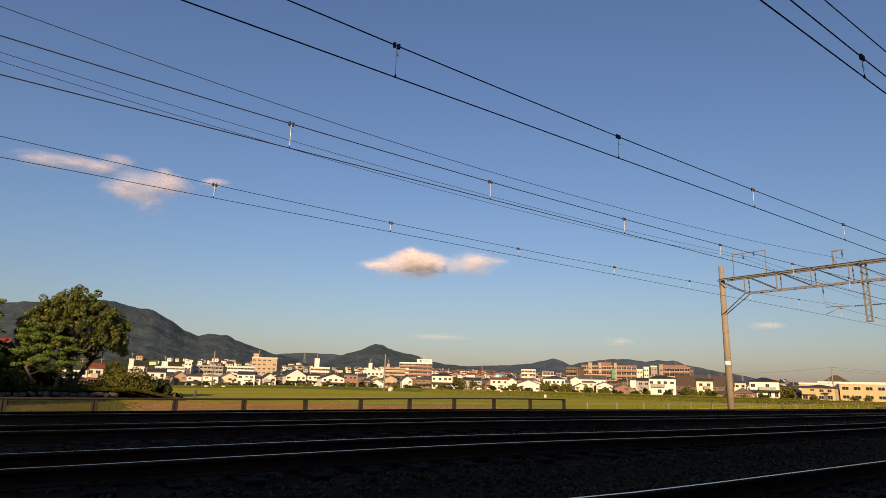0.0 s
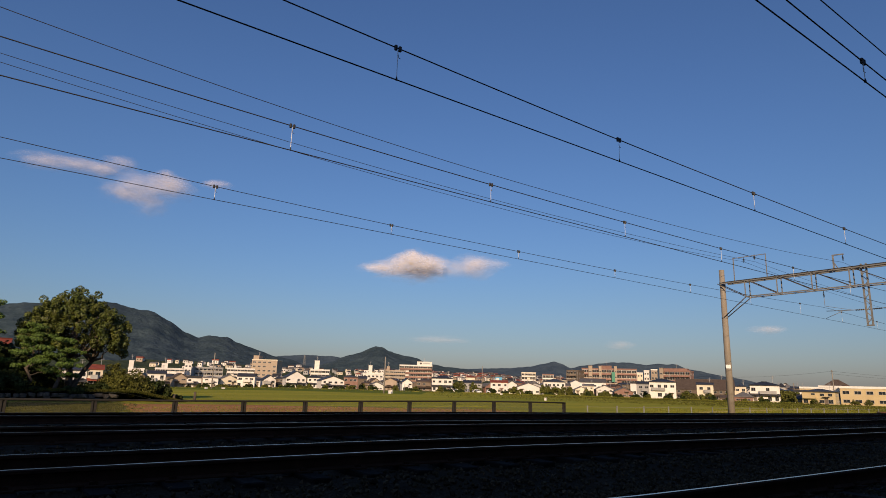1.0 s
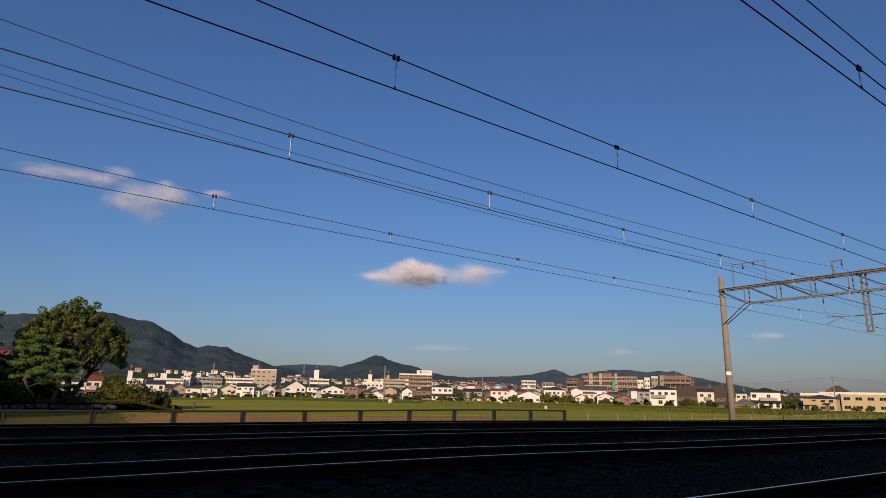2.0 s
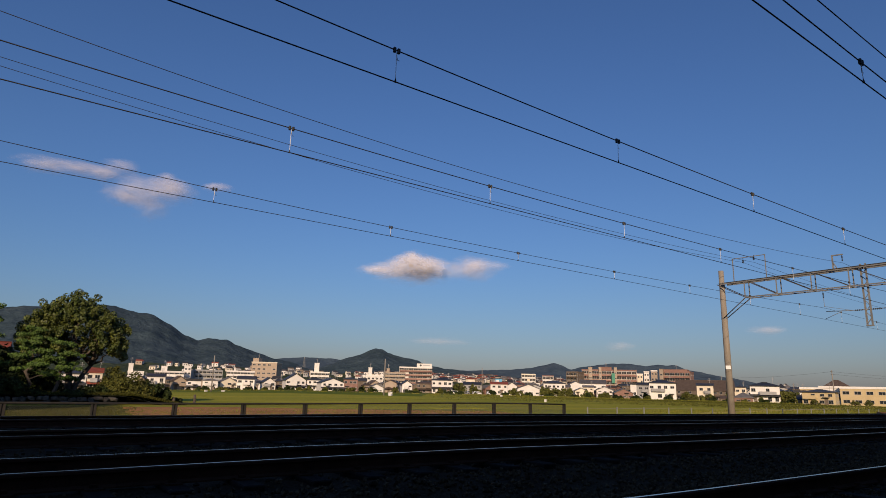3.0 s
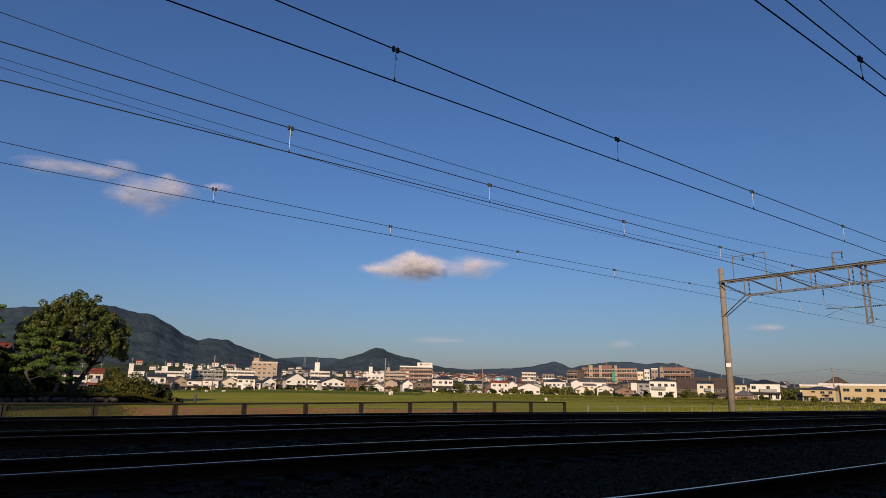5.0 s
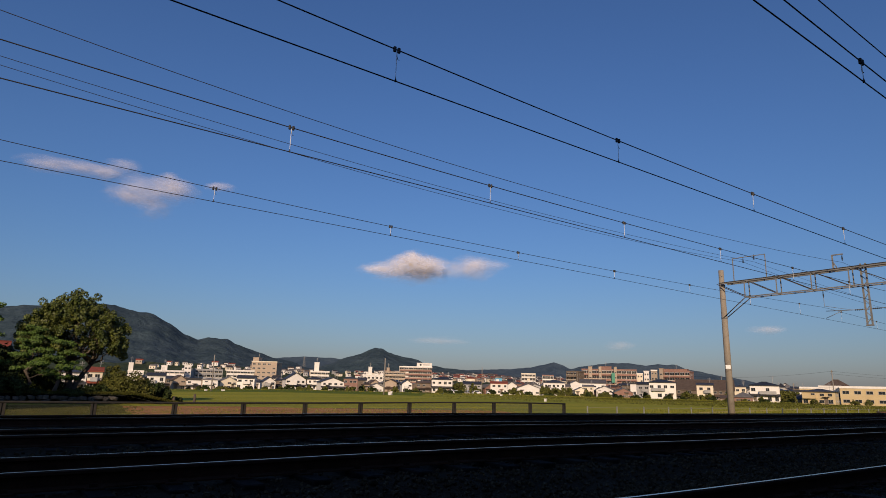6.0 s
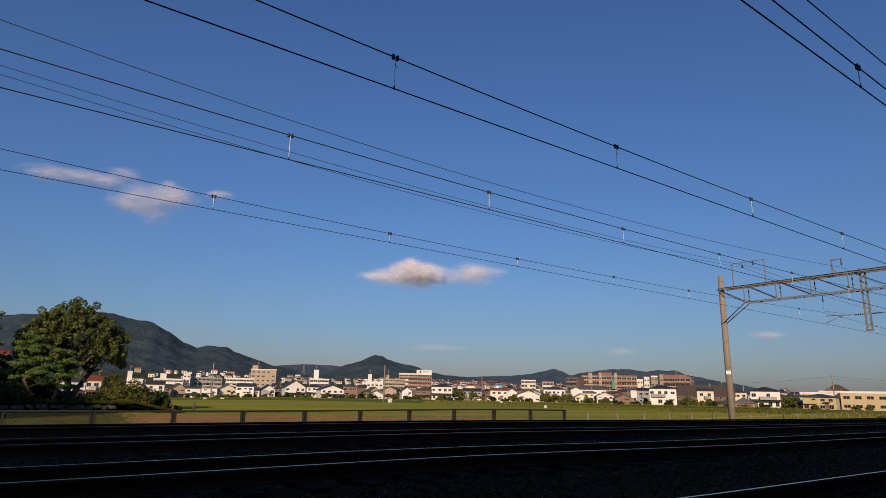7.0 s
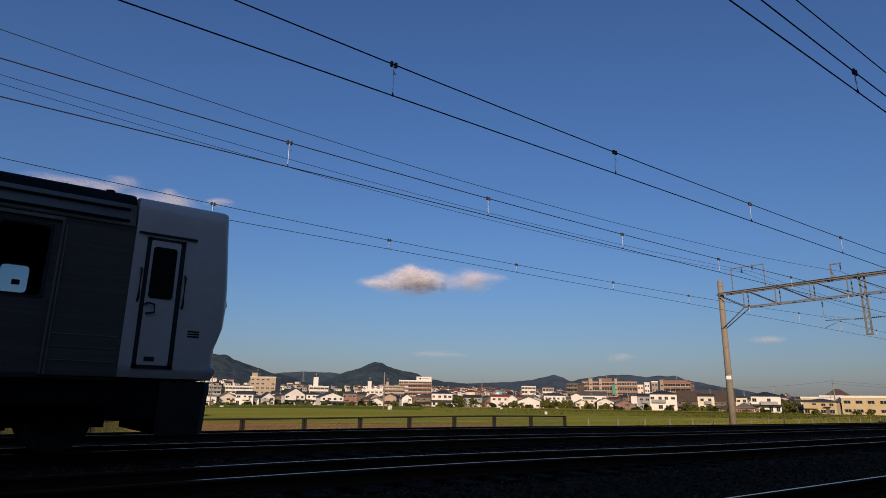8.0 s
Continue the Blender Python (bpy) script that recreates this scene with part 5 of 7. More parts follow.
        for i in range(2):
            add_window(body, pose(w / 2, -d / 4 + i * d / 2, zz, rz=90), 0.8, 0.9 * min(1.0, eave / 5.0))
    return h


def apartment_block(x, y, z, w, d, hgt, turn, floors, bays, wall_mat, band_mat, balconies, label, tower=None, piers=()):
    """A flat-roofed block; tower: its place along the front, its share of the front and its height over the roof."""
    h = thing("apartment_block", pose(x, y, z - 0.1, rz=turn), label, "building", "town blocks")
    bm = bmesh.new()
    box(bm, -w / 2, w / 2, -d / 2, d / 2, 0, hgt - 0.7)
    body = part("wall", bm, wall_mat, h)
    bm = bmesh.new()
    box(bm, -w / 2 - 0.15, w / 2 + 0.15, -d / 2 - 0.15, d / 2 + 0.15, hgt - 0.7, hgt)
    roof = part("parapet", bm, band_mat if not balconies else wall_mat, h)
    if tower:
        bm = bmesh.new()
        cx, tw = -w / 2 + w * tower[0], w * tower[1]
        box(bm, cx - tw / 2, cx + tw / 2, -d / 2 + 0.4, d * 0.1, hgt - 0.1, hgt + tower[2])
        box(bm, cx - tw / 2 - 0.12, cx + tw / 2 + 0.12, -d / 2 + 0.28, d * 0.1 + 0.12, hgt + tower[2], hgt + tower[2] + 0.25)
        part("stair_tower", bm, wall_mat, h)
        bm = bmesh.new()
        tube(bm, [(cx, 0, hgt), (cx, 0, hgt + tower[2] + 3.2)], 0.07, 5)
        for k in range(3):
            tube(bm, [(cx - 0.7, 0, hgt + tower[2] + 2.0 + k * 0.4), (cx + 0.7, 0, hgt + tower[2] + 2.0 + k * 0.4)], 0.03, 4)
        part("aerial", bm, M_FRAME, roof)
    for u, share in piers:
        bm = bmesh.new()
        cx, tw = -w / 2 + w * u, w * share
        box(bm, cx - tw / 2, cx + tw / 2, -d / 2 - 1.9, -d / 2 + 1.0, 0, hgt + 1.1)
        box(bm, cx - tw / 2 - 0.15, cx + tw / 2 + 0.15, -d / 2 - 2.05, -d / 2 + 1.15, hgt + 1.1, hgt + 1.35)
        pier = part("stair_tower", bm, W_BEIGE, h, "pale tiled stair tower")
        for f in range(floors):
            add_window(pier, pose(cx, -d / 2 - 1.9, (hgt - 0.7) / floors * (f + 0.55)), min(1.0, tw / 2.4), 0.7)
    fh = (hgt - 0.7) / floors
    rng = random.Random(int(abs(x) * 5 + abs(y)))
    for f in range(floors):
        z0 = fh * f
        if balconies and f:
            bm = bmesh.new()
            box(bm, -w / 2 + 0.3, w / 2 - 0.3, -d / 2 - 1.3, -d / 2, z0 - 0.1, z0 + 0.08)
            box(bm, -w / 2 + 0.3, w / 2 - 0.3, -d / 2 - 1.3, -d / 2 - 1.18, z0 + 0.08, z0 + 1.05)
            for k in range(bays + 1):
                xx = -w / 2 + 0.3 + (w - 0.6) * k / bays
                box(bm, xx - 0.06, xx + 0.06, -d / 2 - 1.18, -d / 2, z0 + 0.08, z0 + fh - 0.12)
            bal = part("balcony", bm, band_mat, h)
            bm = bmesh.new()
            box(bm, -w / 2 + 0.28, w / 2 - 0.28, -d / 2 - 1.34, -d / 2 - 1.14, z0 + 1.05, z0 + 1.22)
            part("railing", bm, W_CREAM, bal)
        for k in range(bays):
            if rng.random() < 0.06:
                continue
            xx = -w / 2 + w * (k + 0.5) / bays
            # Behind balconies, oversized dark panes stand for the shade of the recess.
            add_window(body, pose(xx, -d / 2, z0 + fh * 0.52), w / bays / 1.62 if balconies else min(1.5, w / bays / 2.7), fh / 1.45 if balconies else fh / 3.1)
        for k in range(2):
            add_window(body, pose(w / 2, -d / 4 + k * d / 2, z0 + fh * 0.52, rz=90), 0.7, 0.9)
    return h


house(16.6, 169.2, -1.90, 6.2, 6.0, 3.8, 0.9, -6, "hip", W_WHITE, R_DARK, 2, "white house with a dark hipped roof")
house(23.3, 183.5, -2.03, 3.3, 6.0, 4.2, 1.6, -7, "gable_side", W_CREAM, R_RED, 2, "cream house with a red tiled roof")
house(46.7, 225.2, -2.22, 5.5, 6.0, 4.3, 1.3, -12, "gable_side", W_WHITE, R_DARK, 2, "white house with a broad dark roof")
house(53.8, 244.1, -2.25, 3.6, 6.0, 3.5, 1.4, -12, "gable_side", W_BROWN, R_DARK, 2, "brown timber house with a dark roof")
house(55.7, 233.4, -2.12, 4.2, 6.0, 3.7, 1.4, -3, "gable_front", W_BEIGE, R_BROWN, 2, "beige gabled house with a brown roof")
house(68.0, 261.3, -2.07, 5.9, 6.0, 3.7, 0.9, -15, "flat", W_WHITE, R_DARK, 2, "white box-shaped two-storey house")
house(74.2, 259.6, -1.90, 5.7, 6.0, 3.5, 0.9, -16, "hip", W_WHITE, R_GREY, 2, "white two-storey house with a low hipped roof")
house(82.1, 262.5, -1.73, 6.8, 6.2, 3.3, 1.8, -9, "gable_front", W_CREAM, R_GREY, 2, "cream gabled house with a pale roof")
house(89.2, 260.1, -1.56, 7.0, 6.3, 3.8, 1.8, -27, "gable_side", W_WHITE, R_DARK, 2, "white house with a dark tiled roof")
house(99.0, 261.9, -1.39, 5.1, 6.0, 3.4, 1.7, -7, "gable_front", W_WHITE, R_DARK, 2, "small white gabled house with dark roof")
house(106.8, 269.6, -1.33, 3.4, 6.0, 3.3, 1.5, -22, "hip", W_BROWN, R_DARK, 2, "dark brown house with a dark roof")
house(105.2, 248.6, -1.27, 8.2, 7.4, 4.4, 2.5, -11, "gable_front", W_WHITE, R_DARK, 2, "tall white gabled house beside the field")
house(125.6, 272.4, -1.25, 7.0, 6.3, 4.2, 1.6, -25, "hip", W_WHITE, R_DARK, 2, "white house with a dark hipped roof")
house(121.0, 246.9, -1.25, 9.8, 8.8, 3.7, 1.7, -12, "gable_front", W_WHITE, R_DARK, 2, "white house with a wide low gable")
house(128.7, 243.0, -1.25, 6.0, 6.0, 4.9, 1.0, -28, "hip", W_PINK, R_DARK, 2, "pink-brown two-storey house with a dark roof")
house(145.2, 262.5, -1.25, 4.0, 6.0, 4.3, 1.8, -29, "gable_side", W_BROWN, R_DARK, 2, "brown house with a dark roof")
house(133.2, 229.1, -1.24, 5.9, 6.0, 2.1, 1.4, -24, "gable_front", W_WHITE, R_GREY, 2, "low white gabled house with pale roof")
house(146.8, 238.4, -1.23, 5.5, 6.0, 4.2, 1.2, -44, "gable_front", W_BEIGE, R_BROWN, 2, "beige house with a brown roof")
house(146.7, 226.7, -1.22, 4.3, 6.0, 3.8, 1.4, -23, "gable_front", W_WHITE, R_DARK, 2, "narrow white gabled house beside the field")
house(155.8, 226.6, -1.20, 6.2, 6.0, 3.8, 1.0, -35, "gable_side", W_BROWN, R_BROWN, 2, "brown house with a low roof")
house(159.4, 217.9, -1.18, 8.7, 7.8, 5.1, 1.7, -36, "hip", W_WHITE, R_DARK, 2, "white two-storey house with a dark hipped roof")
house(188.6, 233.3, -1.14, 8.6, 7.7, 3.7, 1.8, -39, "gable_side", W_GREY, R_DARK, 2, "grey house with a dark roof")
house(212.8, 265.2, -1.15, 4.9, 6.0, 7.2, 1.5, -39, "hip", W_CREAM, R_RED, 2, "house with an orange-red roof")
house(191.6, 217.7, -1.12, 7.7, 7.0, 4.4, 1.3, -41, "gable_side", W_WHITE, R_RED, 2, "white house with a reddish roof")
house(199.4, 217.4, -1.11, 4.7, 6.0, 4.3, 1.5, -43, "gable_front", W_WHITE, R_DARK, 2, "white gabled house with a dark roof")
house(201.1, 208.9, -1.10, 9.9, 9.0, 3.2, 1.8, -38, "gable_front", W_WHITE, R_GREY, 2, "low white house with a broad pale roof")
house(224.1, 214.2, -1.10, 10.2, 9.2, 5.2, 2.1, -46, "hip", W_WHITE, R_DARK, 2, "white house with a dark hipped roof")
house(217.4, 191.9, -1.10, 5.4, 6.0, 2.8, 1.2, -41, "gable_front", W_CREAM, R_GREY, 2, "low cream gabled house with pale roof")
house(243.9, 207.1, -1.10, 12.2, 10.0, 5.2, 3.0, -50, "gable_side", W_WHITE, R_GREY, 2, "white hall with a long grey roof")
house(232.3, 189.8, -1.10, 7.5, 6.8, 3.4, 1.5, -57, "gable_front", W_WHITE, R_GREY, 2, "low white gabled house with pale roof")
house(209.3, 162.5, -1.10, 7.2, 6.5, 2.3, 1.6, -44, "gable_front", W_PINK, R_GREY, 2, "reddish-brown gabled house with grey roof")
house(223.9, 168.1, -1.10, 2.5, 6.0, 5.9, 0.7, -53, "flat", W_WHITE, R_DARK, 1, "narrow white tower beside a house")
house(226.2, 165.0, -1.10, 4.8, 6.0, 5.3, 1.4, -54, "gable_side", W_GREY, R_DARK, 2, "grey house with a dark roof")
house(210.1, 144.5, -1.10, 9.5, 8.6, 5.6, 1.7, -55, "hip", W_WHITE, R_DARK, 2, "white two-storey house with a dark hipped roof")
house(248.0, 150.0, -1.10, 22.5, 12.0, 4.3, 4.0, -59, "gable_side", W_BROWN, R_BROWN, 2, "long dark timber house with a brown tiled roof")
house(224.2, 135.5, -1.10, 5.8, 6.0, 5.4, 1.1, -59, "gable_side", W_CREAM, R_DARK, 2, "cream two-storey house with a dark roof")
house(213.2, 120.6, -1.10, 4.2, 6.0, 1.2, 0.8, -61, "gable_side", W_BEIGE, R_BROWN, 1, "low beige shed beside the field")
house(206.9, 111.3, -1.10, 5.6, 6.0, 1.9, 1.3, -62, "hip", W_PINK, R_GREY, 1, "low pink house with a grey hipped roof")
house(263.7, 143.1, -1.10, 4.8, 6.0, 5.5, 1.2, -62, "hip", W_CREAM, R_DARK, 2, "cream house with a dark roof")
house(214.4, 107.8, -1.10, 8.8, 8.0, 4.9, 1.9, -63, "hip", W_WHITE, R_DARK, 2, "large white house with a black hipped roof")
house(232.6, 104.6, -1.10, 3.6, 6.0, 4.0, 0.8, -66, "flat", W_WHITE, R_DARK, 2, "white house beside the yellow building")
house(214.9, 95.0, -1.10, 4.7, 6.0, 1.7, 1.1, -66, "gable_side", W_BEIGE, R_DARK, 1, "low house with a dark roof")
house(207.3, 87.4, -1.10, 8.7, 7.9, 3.4, 1.2, -75, "hip", W_YELLOW, R_DARK, 2, "tan two-storey house with a dark roof")
apartment_block(236.1, 96.2, -1.10, 6.4, 14, 6.3, -68, 1, 6, W_WHITE, W_WHITE, False, "white hall front with tall narrow windows")
apartment_block(261.4, 113.4, -1.10, 7.4, 10, 6.3, -67, 2, 4, W_YELLOW, W_WHITE, False, "pale yellow two-storey building wing")
apartment_block(234.4, 80.2, -1.10, 22.2, 16, 6.1, -71, 2, 7, W_YELLOW, W_WHITE, False, "long yellow two-storey building with a flat roof")
house(278.7, 111.0, -1.10, 9.1, 8.2, 6.9, 2.5, -68, "hip", W_CREAM, R_BROWN, 0, "hall with a grey hipped roof")
apartment_block(58.0, 324.8, -2.49, 6.7, 12, 8.2, -10, 4, 3, W_WHITE, W_WHITE, False, "white clinic block with a tower", tower=(0.15, 0.3, 3.2))
apartment_block(79.1, 351.1, -2.28, 14.4, 12, 9.0, -13, 4, 6, W_WHITE, W_WHITE, True, "white apartment block with long balconies", tower=(0.3, 0.2, 2.2))
apartment_block(88.6, 354.1, -2.13, 3.4, 12, 12.0, -14, 5, 2, W_WHITE, W_WHITE, False, "slim white tower block above roofs")
apartment_block(101.4, 366.1, -1.96, 15.5, 12, 10.3, -0, 4, 7, W_GREY, W_GREY, True, "grey apartment block with dark balconies")
apartment_block(125.8, 379.6, -1.62, 15.9, 12, 10.4, -18, 4, 8, W_WHITE, W_WHITE, True, "long white apartment block above the roofs")
apartment_block(168.2, 449.5, -1.41, 18.3, 16, 18.6, -35, 6, 5, W_BEIGE, W_CREAM, False, "tan tiled six-storey apartment block", tower=(0.15, 0.22, 2.4))
apartment_block(186.8, 398.3, -1.25, 12.9, 12, 11.8, -25, 4, 5, W_WHITE, W_WHITE, True, "white apartment block with a tall stair tower", tower=(0.32, 0.25, 5.6))
apartment_block(209.3, 364.1, -1.24, 13.4, 12, 10.2, -30, 3, 5, W_WHITE, W_WHITE, False, "white school-like block with a tower", tower=(0.35, 0.18, 4.6))
apartment_block(227.1, 365.1, -1.23, 13.8, 12, 12.7, -32, 5, 5, W_BEIGE, W_BEIGE, True, "beige apartment block with long balconies", tower=(0.15, 0.14, 2.2))
hospital = apartment_block(266.6, 399.0, -1.21, 24.5, 18, 18.1, -34, 6, 7, W_WHITE, W_PINK, True, "white hospital block with banded floors", tower=(0.76, 0.46, 2.4))
bm = bmesh.new()
tube(bm, [(3.6, -8.72, 19.35), (3.6, -8.56, 19.35)], 0.75, 14)
part("sign_disc", bm, R_DARK, hospital, "round dark emblem")
bm = bmesh.new()
box(bm, 5.2, 10.4, -8.7, -8.58, 18.95, 19.75)
part("sign_bar", bm, W_GREY, hospital, "grey bar of unreadable writing")
apartment_block(389.1, 402.7, -1.10, 12.3, 12, 17.2, -44, 5, 5, W_CREAM, W_WHITE, True, "distant cream apartment block with balconies")
apartment_block(429.8, 418.7, -1.10, 10.5, 12, 17.2, -46, 4, 4, W_PINK, W_WHITE, True, "distant pink apartment block with balconies")
# Separate block in dark brown that stands for the long block's shaded end.
apartment_block(298.4, 266.3, -1.10, 7.2, 12, 14.8, -73, 5, 3, W_BROWN, W_BROWN, True, "long block's balconied end, dark brown for its shadow side")
apartment_block(318.7, 257.4, -1.10, 32.9, 14, 16.6, -51, 5, 11, W_PINK, W_PINK, True, "long reddish-brown apartment block with balconies", tower=(0.45, 0.2, 1.4), piers=((0.16, 0.07), (0.34, 0.05), (0.62, 0.05)))
apartment_block(338.4, 248.7, -1.10, 3.4, 12, 14.8, -54, 5, 2, W_CREAM, W_WHITE, False, "slim cream block behind the houses")
apartment_block(340.8, 245.5, -1.10, 3.1, 12, 16.3, -54, 5, 2, W_WHITE, W_WHITE, False, "slim white block behind the houses")
apartment_block(343.5, 241.7, -1.10, 3.7, 12, 17.0, -55, 5, 2, W_BEIGE, W_WHITE, False, "slim beige block behind the houses")
apartment_block(334.2, 219.6, -1.10, 17.3, 12, 15.8, -67, 5, 6, W_PINK, W_PINK, True, "pink-brown apartment block with balcony bands", tower=(0.5, 0.8, 0.9), piers=((0.08, 0.12),))
house(46.2, 308.3, -2.55, 3.4, 6.0, 3.4, 1.0, -18, "gable_front", W_BROWN, R_BROWN, 2, "small timber house between the others")
house(53.7, 326.2, -2.52, 3.8, 6.0, 2.5, 1.8, -25, "gable_side", W_GREY, R_DARK, 2, "small house with a dark tiled roof")
house(56.7, 333.4, -2.51, 6.3, 6.0, 4.6, 1.6, -27, "hip", W_PINK, R_DARK, 2, "small house with a dark tiled roof")
house(58.5, 308.9, -2.45, 3.5, 6.0, 4.4, 1.2, -29, "gable_front", W_BEIGE, R_DARK, 2, "small house with a dark tiled roof")
house(58.9, 288.9, -2.39, 4.0, 6.0, 4.1, 1.0, -34, "gable_front", W_GREY, R_DARK, 2, "small timber house between the others")
house(68.7, 330.1, -2.37, 4.5, 6.0, 3.2, 1.2, -7, "gable_front", W_WHITE, R_GREY, 2, "small timber house between the others")
house(70.5, 306.2, -2.25, 4.5, 6.0, 3.7, 1.1, 13, "gable_side", W_BROWN, R_DARK, 2, "small timber house between the others")
house(69.9, 286.5, -2.17, 4.7, 6.0, 3.7, 1.1, -36, "gable_front", W_BEIGE, R_GREY, 2, "small timber house between the others")
house(82.4, 329.9, -2.14, 4.2, 6.0, 3.5, 1.7, 8, "gable_front", W_PINK, R_GREY, 2, "small house with a dark tiled roof")
house(84.1, 311.8, -2.01, 4.9, 6.0, 2.7, 1.8, 3, "hip", W_BROWN, R_DARK, 2, "two-storey house in the second row")
house(78.1, 287.5, -2.00, 3.9, 6.0, 3.0, 1.6, -14, "gable_front", W_BEIGE, R_DARK, 2, "small house with a dark tiled roof")
house(91.6, 320.5, -1.91, 6.2, 6.0, 2.6, 1.7, -20, "gable_front", W_CREAM, R_GREY, 2, "small house with a dark tiled roof")
house(95.8, 318.2, -1.81, 5.3, 6.0, 1.7, 1.6, -5, "gable_side", W_CREAM, R_DARK, 2, "two-storey house in the second row")
house(102.5, 326.0, -1.72, 6.5, 6.0, 3.5, 1.3, -47, "gable_side", W_WHITE, R_GREY, 2, "small house with a dark tiled roof")
house(106.1, 316.4, -1.60, 4.8, 6.0, 3.5, 1.8, -15, "hip", W_BEIGE, R_DARK, 2, "small house with a dark tiled roof")
house(111.8, 312.2, -1.48, 4.8, 6.0, 3.5, 1.5, -14, "hip", W_CREAM, R_GREY, 2, "small house with a dark tiled roof")
house(106.1, 287.6, -1.43, 5.4, 6.0, 2.4, 1.3, -40, "gable_side", W_WHITE, R_DARK, 2, "small timber house between the others")
house(108.4, 280.3, -1.36, 5.9, 6.0, 2.0, 1.2, -46, "hip", W_GREY, R_BROWN, 2, "small timber house between the others")
house(126.3, 318.0, -1.32, 5.9, 6.0, 2.0, 1.2, -20, "hip", W_BROWN, R_BROWN, 2, "small timber house between the others")
house(128.4, 308.5, -1.28, 6.9, 6.2, 2.0, 2.0, -46, "gable_side", W_WHITE, R_DARK, 2, "small timber house between the others")
house(116.6, 271.2, -1.26, 6.2, 6.0, 1.9, 1.5, -1, "gable_side", W_WHITE, R_DARK, 2, "small house with a dark tiled roof")
house(139.4, 313.4, -1.25, 6.1, 6.0, 2.9, 1.4, -17, "gable_front", W_BROWN, R_GREY, 2, "small timber house between the others")
house(135.6, 293.4, -1.25, 4.2, 6.0, 3.5, 1.7, -34, "gable_front", W_WHITE, R_DARK, 2, "two-storey house in the second row")
house(137.7, 285.7, -1.25, 6.2, 6.0, 4.0, 1.2, 2, "hip", W_BEIGE, R_DARK, 2, "small timber house between the others")
house(138.1, 280.3, -1.25, 5.4, 6.0, 3.2, 1.8, -9, "hip", W_BROWN, R_DARK, 2, "small house with a dark tiled roof")
house(138.5, 263.6, -1.25, 3.8, 6.0, 3.5, 1.5, -13, "gable_front", W_WHITE, R_DARK, 2, "two-storey house in the second row")
house(143.3, 266.5, -1.25, 6.5, 6.0, 4.1, 1.1, -57, "gable_side", W_PINK, R_GREY, 2, "two-storey house in the second row")
house(143.7, 255.5, -1.25, 3.9, 6.0, 2.6, 1.1, -23, "hip", W_BEIGE, R_BROWN, 2, "small house with a dark tiled roof")
house(163.7, 284.3, -1.24, 4.5, 6.0, 4.3, 1.3, -7, "gable_front", W_BEIGE, R_BROWN, 2, "two-storey house in the second row")
house(153.1, 254.5, -1.24, 4.7, 6.0, 3.4, 1.5, -8, "hip", W_GREY, R_GREY, 2, "two-storey house in the second row")
house(154.4, 252.7, -1.23, 4.6, 6.0, 2.7, 1.8, -50, "hip", W_GREY, R_BROWN, 2, "two-storey house in the second row")
house(157.1, 251.9, -1.23, 4.7, 6.0, 4.2, 1.2, -42, "gable_front", W_BEIGE, R_DARK, 2, "two-storey house in the second row")
house(178.9, 269.8, -1.21, 7.3, 6.6, 2.8, 1.5, -59, "hip", W_BROWN, R_GREY, 2, "small timber house between the others")
house(177.4, 262.6, -1.21, 6.9, 6.2, 3.2, 1.8, -36, "gable_front", W_BROWN, R_GREY, 2, "small house with a dark tiled roof")
house(182.1, 263.4, -1.20, 4.3, 6.0, 3.9, 1.9, -45, "gable_side", W_WHITE, R_DARK, 2, "small timber house between the others")
house(194.2, 273.8, -1.19, 7.8, 7.0, 3.0, 1.5, -35, "gable_side", W_BROWN, R_GREY, 2, "two-storey house in the second row")
house(181.8, 246.5, -1.18, 4.9, 6.0, 3.7, 1.2, -66, "gable_side", W_BROWN, R_DARK, 2, "small timber house between the others")
house(187.6, 242.7, -1.16, 5.6, 6.0, 2.7, 1.4, -51, "hip", W_PINK, R_DARK, 2, "small timber house between the others")
house(202.7, 257.9, -1.15, 4.9, 6.0, 3.5, 1.8, -35, "gable_front", W_BEIGE, R_GREY, 2, "two-storey house in the second row")
house(188.5, 235.7, -1.15, 6.3, 6.0, 3.2, 1.1, -24, "gable_side", W_CREAM, R_DARK, 2, "small house with a dark tiled roof")
house(196.0, 231.7, -1.13, 4.4, 6.0, 3.0, 1.4, -14, "gable_front", W_PINK, R_GREY, 2, "small timber house between the others")
house(202.9, 236.7, -1.12, 5.1, 6.0, 2.4, 1.8, -16, "gable_front", W_GREY, R_DARK, 2, "small timber house between the others")
house(204.8, 233.8, -1.12, 6.8, 6.1, 2.4, 1.9, -15, "gable_front", W_CREAM, R_GREY, 2, "small timber house between the others")
house(204.3, 224.9, -1.11, 7.0, 6.3, 4.2, 1.6, -33, "gable_side", W_BROWN, R_GREY, 2, "two-storey house in the second row")
house(204.0, 218.4, -1.11, 4.6, 6.0, 4.5, 1.4, -45, "hip", W_PINK, R_DARK, 2, "small timber house between the others")
house(208.0, 217.8, -1.10, 4.2, 6.0, 3.5, 1.2, -23, "hip", W_BROWN, R_GREY, 2, "small timber house between the others")
house(219.1, 222.3, -1.10, 7.0, 6.3, 4.0, 1.3, -44, "gable_front", W_GREY, R_DARK, 2, "two-storey house in the second row")
house(218.6, 213.3, -1.10, 5.7, 6.0, 2.8, 1.3, -37, "gable_front", W_WHITE, R_DARK, 2, "two-storey house in the second row")
house(244.0, 232.7, -1.10, 4.8, 6.0, 5.0, 1.6, -59, "hip", W_WHITE, R_DARK, 2, "small house with a dark tiled roof")
